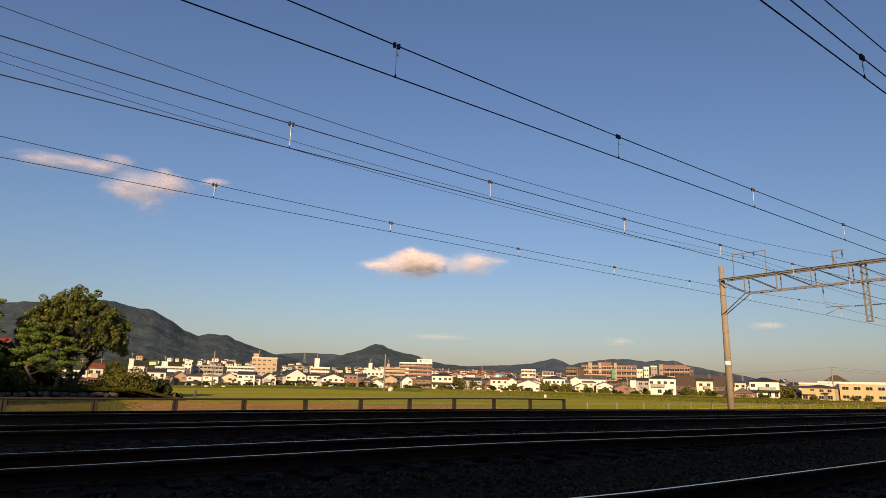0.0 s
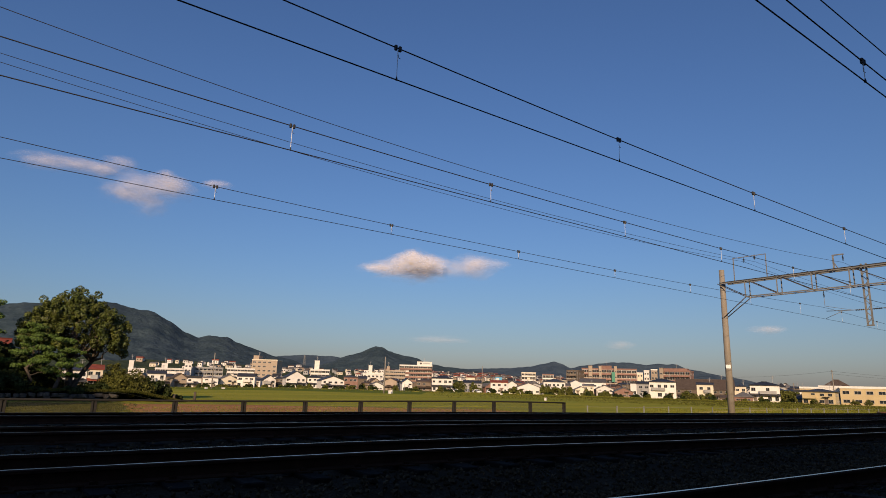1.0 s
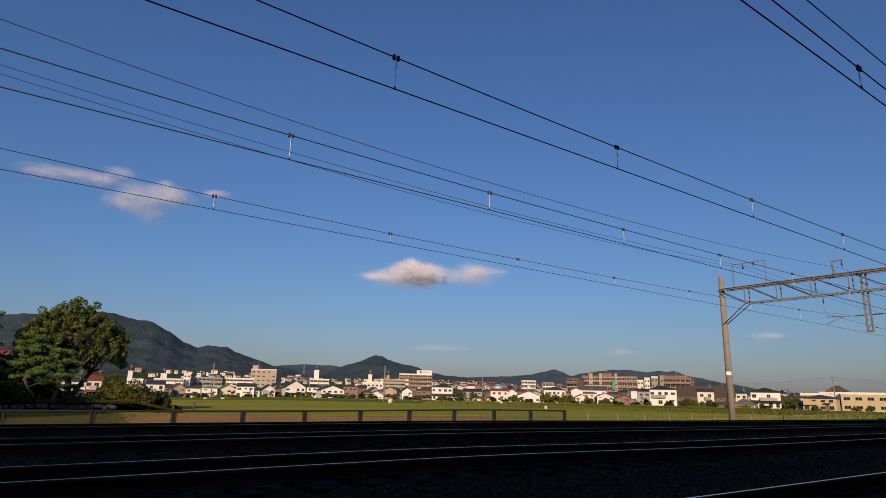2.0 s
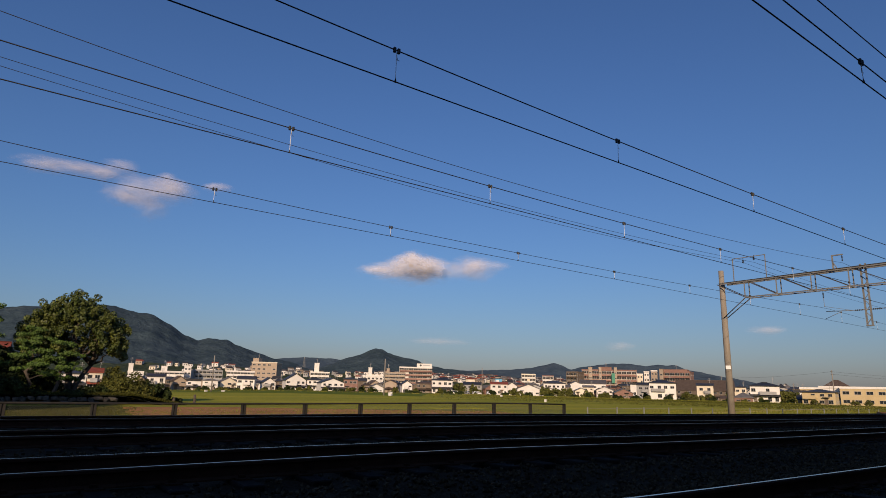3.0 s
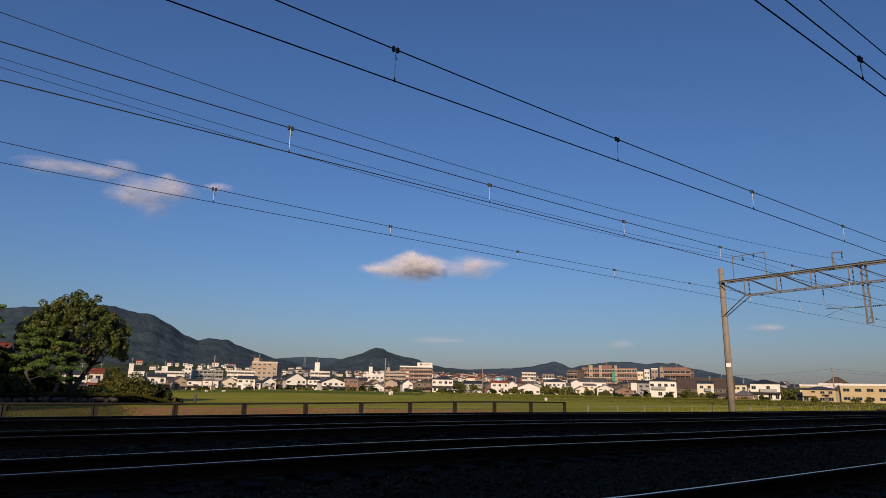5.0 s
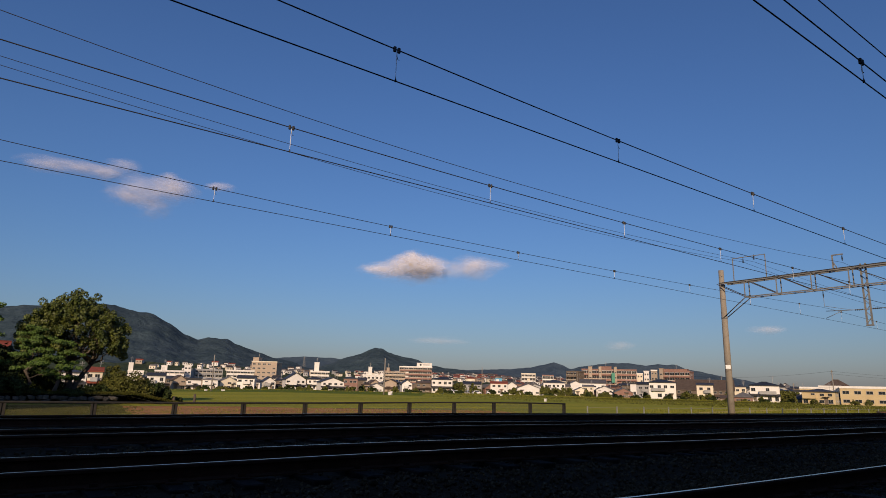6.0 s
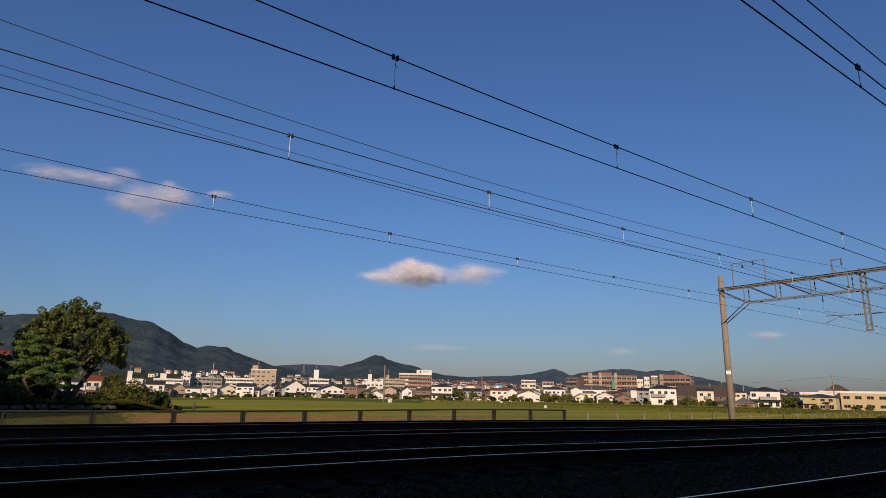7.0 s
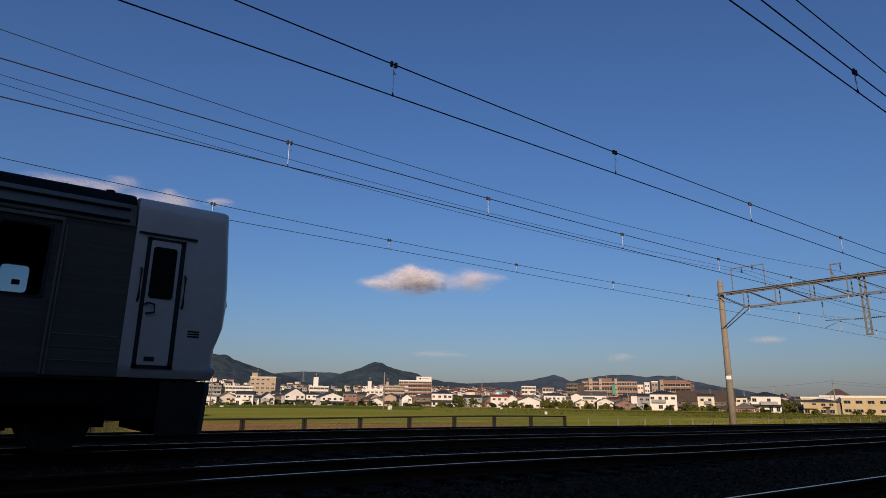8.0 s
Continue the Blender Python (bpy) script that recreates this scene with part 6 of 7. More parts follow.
house(238.4, 221.9, -1.10, 7.1, 6.4, 3.9, 1.7, -44, "gable_side", W_BEIGE, R_GREY, 2, "small house with a dark tiled roof")
house(254.6, 230.6, -1.10, 4.4, 6.0, 4.8, 1.4, -57, "hip", W_BROWN, R_BROWN, 2, "small timber house between the others")
house(225.0, 193.8, -1.10, 4.8, 6.0, 4.1, 1.1, -49, "gable_side", W_CREAM, R_GREY, 2, "two-storey house in the second row")
house(249.2, 211.9, -1.10, 6.9, 6.2, 4.2, 1.5, -21, "gable_side", W_GREY, R_DARK, 2, "two-storey house in the second row")
house(236.7, 196.1, -1.10, 5.0, 6.0, 2.9, 1.4, -28, "gable_front", W_PINK, R_DARK, 2, "small timber house between the others")
house(237.6, 189.3, -1.10, 4.3, 6.0, 4.3, 1.1, -78, "gable_side", W_PINK, R_BROWN, 2, "small house with a dark tiled roof")
house(258.1, 199.3, -1.10, 5.1, 6.0, 5.1, 1.5, -24, "gable_side", W_GREY, R_DARK, 2, "two-storey house in the second row")
house(233.3, 178.3, -1.10, 4.2, 6.0, 5.1, 1.1, -56, "gable_side", W_BROWN, R_DARK, 2, "small house with a dark tiled roof")
house(246.5, 182.1, -1.10, 6.4, 6.0, 4.3, 1.7, -75, "hip", W_BROWN, R_GREY, 2, "small timber house between the others")
house(245.1, 175.8, -1.10, 4.3, 6.0, 4.2, 1.6, -26, "hip", W_PINK, R_GREY, 2, "small timber house between the others")
house(260.4, 179.9, -1.10, 5.3, 6.0, 3.8, 1.4, -40, "hip", W_WHITE, R_DARK, 2, "small timber house between the others")
house(276.3, 187.9, -1.10, 4.2, 6.0, 3.2, 1.6, -54, "hip", W_BROWN, R_BROWN, 2, "small house with a dark tiled roof")
house(244.6, 160.7, -1.10, 4.0, 6.0, 3.9, 1.0, -70, "gable_side", W_BROWN, R_DARK, 2, "two-storey house in the second row")
house(265.7, 170.0, -1.10, 5.0, 6.0, 3.7, 1.3, -46, "gable_side", W_PINK, R_DARK, 2, "two-storey house in the second row")
house(262.6, 162.5, -1.10, 4.7, 6.0, 3.5, 1.2, -31, "gable_front", W_BROWN, R_DARK, 2, "two-storey house in the second row")
house(252.2, 153.4, -1.10, 4.2, 6.0, 4.3, 1.2, -40, "hip", W_CREAM, R_BROWN, 2, "two-storey house in the second row")
house(296.8, 174.5, -1.10, 4.2, 6.0, 4.4, 1.2, -43, "gable_front", W_WHITE, R_DARK, 2, "two-storey house in the second row")
house(293.4, 170.1, -1.10, 5.9, 6.0, 4.9, 1.2, -35, "hip", W_PINK, R_DARK, 2, "small house with a dark tiled roof")
house(294.2, 165.2, -1.10, 4.0, 6.0, 4.4, 1.3, -57, "hip", W_CREAM, R_DARK, 2, "small house with a dark tiled roof")
house(290.1, 157.1, -1.10, 4.2, 6.0, 4.8, 1.6, -48, "gable_side", W_BEIGE, R_DARK, 2, "small house with a dark tiled roof")
house(287.4, 149.7, -1.10, 4.3, 6.0, 4.8, 1.1, -69, "hip", W_WHITE, R_GREY, 2, "two-storey house in the second row")
house(275.4, 141.9, -1.10, 5.3, 6.0, 4.3, 1.6, -93, "gable_front", W_WHITE, R_DARK, 2, "small timber house between the others")
house(279.1, 138.4, -1.10, 3.7, 6.0, 4.2, 1.6, -53, "hip", W_WHITE, R_BROWN, 2, "two-storey house in the second row")
house(265.6, 129.1, -1.10, 4.9, 6.0, 4.9, 1.0, -80, "gable_front", W_PINK, R_DARK, 2, "small house with a dark tiled roof")
house(265.8, 123.1, -1.10, 4.5, 6.0, 4.0, 1.3, -52, "hip", W_GREY, R_DARK, 2, "small timber house between the others")
house(297.1, 135.6, -1.10, 3.3, 6.0, 5.6, 1.1, -67, "gable_side", W_BROWN, R_DARK, 2, "two-storey house in the second row")
house(153.9, 405.1, -1.38, 4.7, 6.0, 3.7, 1.9, -0, "gable_front", W_WHITE, R_GREY, 1, "distant two-storey house among roofs")
house(140.8, 347.0, -1.30, 6.3, 6.0, 3.8, 1.8, -35, "gable_side", W_BEIGE, R_GREY, 1, "distant small house with a tiled roof")
house(293.6, 368.0, -1.15, 6.9, 6.2, 7.4, 2.3, -25, "hip", W_GREY, R_DARK, 1, "distant two-storey house among roofs")
house(270.1, 380.4, -1.19, 7.8, 7.0, 4.1, 2.4, -12, "hip", W_BEIGE, R_RED, 1, "distant small house with a tiled roof")
house(79.1, 346.9, -2.26, 3.1, 6.0, 2.7, 1.4, -12, "hip", W_PINK, R_BROWN, 1, "distant two-storey house among roofs")
house(287.6, 321.6, -1.11, 5.2, 6.0, 6.8, 1.8, -32, "gable_side", W_WHITE, R_BROWN, 1, "distant two-storey house among roofs")
house(451.8, 218.5, -1.10, 5.3, 6.0, 6.9, 1.7, -83, "hip", W_GREY, R_BROWN, 1, "distant two-storey house among roofs")
house(315.4, 144.2, -1.10, 4.2, 6.0, 6.3, 1.1, -47, "hip", W_CREAM, R_GREY, 1, "distant small house with a tiled roof")
house(328.3, 342.9, -1.10, 5.5, 6.0, 5.6, 2.1, -19, "gable_side", W_CREAM, R_GREY, 1, "distant two-storey house among roofs")
house(49.9, 347.0, -2.55, 3.6, 6.0, 3.2, 1.6, -25, "hip", W_CREAM, R_GREY, 1, "distant small house with a tiled roof")
house(357.4, 167.1, -1.10, 3.5, 6.0, 7.3, 1.7, -58, "hip", W_BEIGE, R_GREY, 1, "distant pale house among roofs")
house(261.5, 231.9, -1.10, 5.9, 6.0, 4.3, 1.4, -27, "gable_side", W_PINK, R_DARK, 1, "distant two-storey house among roofs")
house(388.3, 182.4, -1.10, 4.4, 6.0, 8.6, 1.6, -71, "gable_front", W_GREY, R_BROWN, 1, "distant pale house among roofs")
house(243.3, 239.5, -1.10, 4.7, 6.0, 5.0, 1.6, -34, "hip", W_CREAM, R_GREY, 1, "distant small house with a tiled roof")
house(347.3, 375.4, -1.11, 4.2, 6.0, 6.8, 2.3, -59, "hip", W_CREAM, R_GREY, 1, "distant small house with a tiled roof")
house(171.1, 361.7, -1.25, 5.4, 6.0, 5.1, 1.6, -35, "gable_side", W_WHITE, R_GREY, 1, "distant small house with a tiled roof")
house(277.7, 261.1, -1.10, 4.2, 6.0, 4.7, 1.7, -24, "hip", W_WHITE, R_DARK, 1, "distant pale house among roofs")
house(269.7, 412.2, -1.22, 4.8, 6.0, 6.1, 2.3, -47, "hip", W_GREY, R_GREY, 1, "distant small house with a tiled roof")
house(84.7, 504.9, -2.52, 4.6, 6.0, 4.1, 2.1, 6, "gable_front", W_CREAM, R_BROWN, 1, "distant two-storey house among roofs")
house(278.5, 301.0, -1.11, 5.3, 6.0, 4.1, 1.8, -47, "hip", W_PINK, R_GREY, 1, "distant two-storey house among roofs")
house(68.2, 402.8, -2.51, 3.3, 6.0, 5.0, 1.8, -7, "hip", W_GREY, R_GREY, 1, "distant pale house among roofs")
house(160.3, 443.6, -1.47, 7.1, 6.4, 3.6, 2.0, -0, "hip", W_CREAM, R_GREY, 1, "distant small house with a tiled roof")
house(318.5, 151.8, -1.10, 2.9, 6.0, 7.1, 1.5, -61, "hip", W_GREY, R_DARK, 1, "distant small house with a tiled roof")
house(207.0, 285.9, -1.18, 4.6, 6.0, 5.8, 1.3, -14, "gable_front", W_GREY, R_GREY, 1, "distant pale house among roofs")
house(83.9, 343.7, -2.17, 5.3, 6.0, 3.7, 1.6, -29, "gable_side", W_WHITE, R_BROWN, 1, "distant pale house among roofs")
house(91.0, 364.3, -2.14, 3.5, 6.0, 3.0, 1.3, -37, "hip", W_WHITE, R_GREY, 1, "distant two-storey house among roofs")
house(163.4, 416.5, -1.34, 5.5, 6.0, 6.3, 1.8, -44, "gable_side", W_WHITE, R_DARK, 1, "distant small house with a tiled roof")
house(101.0, 505.2, -2.41, 7.0, 6.3, 7.7, 2.1, -33, "hip", W_CREAM, R_DARK, 1, "distant two-storey house among roofs")
house(319.4, 304.7, -1.10, 5.0, 6.0, 7.4, 1.8, -36, "gable_front", W_WHITE, R_DARK, 1, "distant two-storey house among roofs")
house(359.3, 250.0, -1.10, 3.3, 6.0, 6.5, 1.9, -49, "gable_front", W_GREY, R_GREY, 1, "distant two-storey house among roofs")
house(81.9, 441.7, -2.46, 5.7, 6.0, 5.8, 2.1, -23, "gable_front", W_BEIGE, R_GREY, 1, "distant pale house among roofs")
house(170.8, 407.8, -1.27, 6.7, 6.0, 5.7, 1.6, 1, "hip", W_WHITE, R_BROWN, 1, "distant pale house among roofs")
house(310.8, 218.3, -1.10, 4.3, 6.0, 6.9, 1.8, -47, "hip", W_PINK, R_GREY, 1, "distant pale house among roofs")
house(186.7, 388.5, -1.25, 6.7, 6.0, 3.6, 1.8, -24, "gable_front", W_WHITE, R_GREY, 1, "distant pale house among roofs")
house(111.4, 484.6, -2.25, 4.1, 6.0, 6.4, 2.3, -4, "gable_front", W_WHITE, R_DARK, 1, "distant pale house among roofs")
house(394.1, 195.7, -1.10, 5.5, 6.0, 8.4, 1.9, -83, "gable_side", W_GREY, R_GREY, 1, "distant pale house among roofs")
house(97.8, 424.0, -2.25, 5.0, 6.0, 3.1, 1.5, -6, "gable_side", W_WHITE, R_DARK, 1, "distant two-storey house among roofs")
house(331.3, 337.9, -1.10, 5.5, 6.0, 6.8, 2.0, -21, "hip", W_CREAM, R_GREY, 1, "distant two-storey house among roofs")
house(310.8, 410.5, -1.17, 6.2, 6.0, 5.0, 2.0, -54, "hip", W_PINK, R_GREY, 1, "distant two-storey house among roofs")
house(94.2, 335.2, -1.94, 4.7, 6.0, 2.6, 1.4, -34, "gable_side", W_BEIGE, R_GREY, 1, "distant small house with a tiled roof")
house(114.7, 412.3, -1.96, 6.5, 6.0, 2.9, 1.8, -11, "hip", W_CREAM, R_DARK, 1, "distant pale house among roofs")
house(257.1, 280.8, -1.11, 3.8, 6.0, 6.9, 1.7, -39, "gable_side", W_BEIGE, R_DARK, 1, "distant small house with a tiled roof")
house(208.3, 429.2, -1.25, 4.4, 6.0, 2.5, 2.0, -22, "hip", W_GREY, R_DARK, 1, "distant pale house among roofs")
house(275.0, 319.3, -1.12, 6.3, 6.0, 4.0, 1.8, -20, "hip", W_PINK, R_DARK, 1, "distant small house with a tiled roof")
house(346.1, 329.2, -1.10, 4.0, 6.0, 7.8, 1.9, -62, "gable_side", W_WHITE, R_BROWN, 1, "distant pale house among roofs")
house(250.7, 225.1, -1.10, 5.6, 6.0, 6.4, 1.2, -37, "gable_front", W_WHITE, R_GREY, 1, "distant small house with a tiled roof")
house(91.7, 368.9, -2.14, 5.6, 6.0, 5.7, 1.5, -39, "hip", W_PINK, R_DARK, 1, "distant two-storey house among roofs")
house(179.3, 360.0, -1.25, 3.4, 6.0, 3.6, 1.9, -24, "gable_side", W_BEIGE, R_GREY, 1, "distant small house with a tiled roof")
house(83.7, 403.6, -2.37, 4.2, 6.0, 5.3, 1.5, -3, "hip", W_GREY, R_RED, 1, "distant two-storey house among roofs")
house(308.3, 232.5, -1.10, 5.2, 6.0, 5.0, 1.8, -44, "hip", W_CREAM, R_DARK, 1, "distant pale house among roofs")
house(285.8, 356.2, -1.15, 6.0, 6.0, 7.7, 1.8, -31, "gable_side", W_PINK, R_GREY, 1, "distant pale house among roofs")
house(259.0, 255.8, -1.10, 6.0, 6.0, 4.9, 1.3, -38, "hip", W_GREY, R_DARK, 1, "distant pale house among roofs")
house(298.5, 317.0, -1.10, 6.2, 6.0, 6.0, 1.8, -63, "gable_front", W_WHITE, R_RED, 1, "distant small house with a tiled roof")
house(345.1, 261.8, -1.10, 6.1, 6.0, 7.0, 1.7, -76, "gable_side", W_BEIGE, R_DARK, 1, "distant pale house among roofs")
house(179.0, 426.0, -1.27, 5.7, 6.0, 2.4, 2.3, -30, "gable_front", W_BEIGE, R_GREY, 1, "distant small house with a tiled roof")
house(120.5, 425.4, -1.92, 5.7, 6.0, 3.7, 2.1, -12, "gable_side", W_WHITE, R_DARK, 1, "distant pale house among roofs")

# the house beside the garden, its red roof, dimmed for shade, over the hedge
house(-5.3, 69.0, -0.4, 13.4, 8.0, 3.0, 1.15, -4, "gable_side", W_BROWN, R_RED, 1, "dark timber house with a red tiled roof")


# ---- trees and hedges of the town ----
def town_tree(x, y, w, hgt, seed, mat=None):
    if math.hypot(x, y) > 440:
        hgt *= 0.55
    bush(x, y, ground_z(x, y), w, w * 0.8, hgt, seed, mat or M_BUSH, "rounded green tree between the houses", "town_tree", 26)


town_tree(174.0, 225.7, 6.8, 6.6, 50)
town_tree(182.7, 225.2, 3.2, 5.1, 51)
town_tree(189.6, 206.0, 3.6, 3.9, 52)
town_tree(202.8, 200.3, 4.2, 5.0, 53)
town_tree(207.2, 200.1, 5.8, 5.4, 54)
town_tree(208.6, 194.2, 6.8, 4.3, 55)
town_tree(204.4, 176.4, 6.5, 3.0, 56)
town_tree(202.6, 166.1, 5.8, 2.5, 57)
town_tree(217.0, 102.5, 5.7, 6.2, 58)
town_tree(222.5, 102.5, 5.4, 4.8, 59)
town_tree(197.5, 84.9, 3.2, 2.0, 60)
town_tree(219.9, 82.9, 3.0, 2.3, 61)
town_tree(221.2, 79.5, 2.6, 2.1, 62)
town_tree(211.2, 133.8, 7.8, 3.2, 63)
town_tree(209.9, 126.3, 5.4, 2.8, 64)
town_tree(235.4, 132.2, 5.0, 3.7, 65)
town_tree(107.4, 239.0, 3.4, 2.1, 66)
town_tree(112.6, 234.3, 2.4, 1.8, 67)
town_tree(137.9, 249.4, 2.6, 3.2, 68)
town_tree(129.8, 227.6, 1.9, 2.5, 69)
town_tree(66.1, 246.3, 1.9, 1.2, 70)
town_tree(81.9, 248.9, 1.9, 1.2, 71)
town_tree(97.3, 243.2, 1.9, 1.4, 72)
town_tree(147.3, 220.3, 2.4, 2.8, 73)
town_tree(154.3, 211.7, 1.9, 3.1, 74)
town_tree(178.7, 215.5, 2.6, 2.6, 75)
town_tree(222.0, 201.8, 3.9, 4.7, 76)
town_tree(212.2, 153.7, 2.4, 2.5, 77)
town_tree(206.7, 105.4, 1.7, 1.9, 78)
town_tree(92.3, 259.0, 2.5, 1.5, 79)
town_tree(104.3, 240.3, 2.9, 1.3, 80)
town_tree(124.5, 245.2, 2.5, 2.4, 81)
town_tree(141.9, 227.3, 2.0, 2.6, 82)
town_tree(452.8, 495.6, 23.9, 15.8, 83)
town_tree(425.8, 369.9, 14.1, 13.3, 84, M_DUSKLEAF)
town_tree(592.1, 346.7, 11.8, 17.9, 85)
town_tree(351.2, 530.4, 17.4, 16.7, 86, M_DUSKLEAF)
town_tree(96.3, 591.3, 20.9, 11.6, 87)
town_tree(517.7, 427.8, 11.9, 19.9, 88, M_DUSKLEAF)
town_tree(375.6, 415.7, 19.0, 16.5, 89)
town_tree(227.0, 659.6, 23.7, 15.5, 90, M_DUSKLEAF)
town_tree(251.4, 583.6, 18.9, 11.1, 91)
town_tree(211.0, 621.9, 23.7, 10.7, 92, M_DUSKLEAF)
town_tree(513.1, 330.9, 11.2, 17.9, 93)
town_tree(162.8, 579.8, 16.9, 13.8, 94, M_DUSKLEAF)
town_tree(93.0, 600.1, 13.1, 9.4, 95)
town_tree(484.3, 361.3, 15.3, 16.6, 96, M_DUSKLEAF)
town_tree(509.9, 474.5, 10.6, 20.9, 97)
town_tree(428.2, 364.9, 18.1, 13.7, 98, M_DUSKLEAF)
town_tree(260.1, 497.4, 8.8, 12.5, 99)
town_tree(176.6, 560.3, 18.5, 9.5, 100, M_DUSKLEAF)
town_tree(521.2, 313.4, 13.7, 14.7, 101)
town_tree(344.1, 460.9, 18.0, 13.0, 102, M_DUSKLEAF)
town_tree(446.2, 346.8, 20.1, 13.8, 103)
town_tree(144.8, 629.1, 22.6, 12.5, 104, M_DUSKLEAF)
town_tree(280.2, 571.3, 13.8, 11.8, 105)
town_tree(239.8, 518.2, 10.3, 14.3, 106, M_DUSKLEAF)
town_tree(420.4, 403.3, 9.2, 13.0, 107)
town_tree(543.3, 292.1, 12.3, 17.0, 108, M_DUSKLEAF)
town_tree(407.2, 472.5, 15.0, 14.2, 109)
town_tree(110.1, 553.7, 14.5, 8.3, 110, M_DUSKLEAF)
town_tree(538.2, 386.3, 23.6, 20.0, 111)
town_tree(391.0, 421.5, 14.0, 13.6, 112, M_DUSKLEAF)
town_tree(164.3, 578.4, 14.9, 9.9, 113)
town_tree(617.0, 323.5, 17.2, 17.1, 114, M_DUSKLEAF)
town_tree(356.3, 516.0, 13.3, 14.0, 115)
town_tree(304.1, 532.0, 22.4, 16.2, 116, M_DUSKLEAF)
town_tree(548.0, 310.6, 14.0, 16.8, 117)
town_tree(149.0, 652.7, 22.7, 13.3, 118, M_DUSKLEAF)
town_tree(307.0, 593.8, 20.1, 13.3, 119)
town_tree(430.2, 433.7, 18.5, 14.7, 120, M_DUSKLEAF)
town_tree(259.2, 615.4, 20.0, 14.2, 121)
town_tree(260.2, 596.7, 17.9, 11.5, 122, M_DUSKLEAF)


# ---- poles in the fields ----
M_POLE = stuff_mat("utility_pole_concrete", (0.17, 0.15, 0.13), (0.27, 0.245, 0.21), 1.0, 0.9, streak=(4, 4, 0.5))


def utility_pole(x, y, z, top, arms=1, label="concrete utility pole standing in the field"):
    p = thing("utility_pole", pose(x, y, z), label, "utility pole", "utility poles")
    bm = bmesh.new()
    tube(bm, [(0, 0, -0.5), (0, 0, top - z)], [0.19, 0.13], 10)
    part("pole", bm, M_POLE, p)
    for i in range(arms):
        bm = bmesh.new()
        bar(bm, (-0.9, 0, top - z - 0.5 - 0.8 * i), (0.9, 0, top - z - 0.5 - 0.8 * i), 0.09, 0.09)
        arm = part("cross_arm", bm, M_GALV, p)
        for xx in (-0.8, 0.8, -0.3):
            bm = bmesh.new()
            tube(bm, [(xx, 0, top - z - 0.46 - 0.8 * i), (xx, 0, top - z - 0.3 - 0.8 * i)], [0.05, 0.03], 6)
            part("insulator", bm, M_CLAMP, arm)


utility_pole(52.65, 182.55, ground_z(52.65, 182.55), 8.6, 0)
utility_pole(82.24, 137.25, ground_z(82.24, 137.25), 8.0, 0)
utility_pole(166.45, 199.7, ground_z(166.45, 199.7), 9.95, 0)
utility_pole(213.4, 85.9, ground_z(213.4, 85.9), 9.6, 2, "concrete utility pole with cross arms")
utility_pole(262.0, 120.0, ground_z(262.0, 120.0), 6.6, 1, "distant utility pole with a cross arm")
for a, b in (((213.4, 85.9, 9.2), (330.0, 62.0, 10.5)), ((213.4, 85.9, 9.2), (232.0, 150.0, 8.6)), ((213.4, 85.9, 8.4), (330.0, 62.0, 9.6))):
    bm = bmesh.new()
    a, b = Vector(a), Vector(b)
    tube(bm, [a.lerp(b, i / 16) - Vector((0, 0, 1.3 * (1 - (i / 8 - 1) ** 2))) for i in range(17)], 0.022, 5)
    solid("power_cable", bm, M_WIRE, pose(0, 0, 0), "thin sagging power cable", "cable", "power cables")


def pylon(x, y, z, hgt):
    p = thing("pylon", pose(x, y, z), "distant steel lattice power pylon", "pylon", "pylons")
    bm = bmesh.new()
    w = hgt * 0.09
    for sx in (-1, 1):
        for sy in (-1, 1):
            bar(bm, (sx * w, sy * w, 0), (sx * w * 0.15, sy * w * 0.15, hgt), 0.9, 0.9)
    for i in range(7):
        a, b = i / 7, (i + 1) / 7
        wa, wb = w * (1 - 0.85 * a), w * (1 - 0.85 * b)
        for s in (-1, 1):
            bar(bm, (-wa, s * wa, hgt * a), (wb, s * wb, hgt * b), 0.35, 0.35)
            bar(bm, (wa, s * wa, hgt * a), (-wb, s * wb, hgt * b), 0.35, 0.35)
    part("tower", bm, M_GALV, p)
    for k in (0.7, 0.82, 0.94):
        bm = bmesh.new()
        bar(bm, (-w * 1.1, 0, hgt * k), (w * 1.1, 0, hgt * k), 0.5, 0.5)
        part("cross_arm", bm, M_GALV, p)


pylon(1567.0, 3571.0, 80.0, 92.0)

# advertising board on the blue box
bd = thing("billboard", pose(204.0, 232.0, ground_z(204, 232), rz=-42), "blue and white advertising board on posts", "billboard")
bm = bmesh.new()
box(bm, -1.6, 1.6, -0.2, 0.2, 4.6, 7.6)
part("board", bm, stuff_mat("blue_board", (0.03, 0.24, 0.42), (0.06, 0.32, 0.5), 0.8, 0.5), bd)
bm = bmesh.new()
box(bm, -1.2, 0.2, -0.23, -0.2, 6.2, 7.1)
box(bm, -1.2, 1.2, -0.23, -0.2, 5.2, 5.6)
part("sign_bars", bm, W_WHITE, bd, "pale unreadable bars")
for s in (-1, 1):
    bm = bmesh.new()
    tube(bm, [(s * 1.1, 0.05, 0), (s * 1.1, 0.05, 4.6)], 0.12, 8)
    part("post", bm, M_GALV, bd)


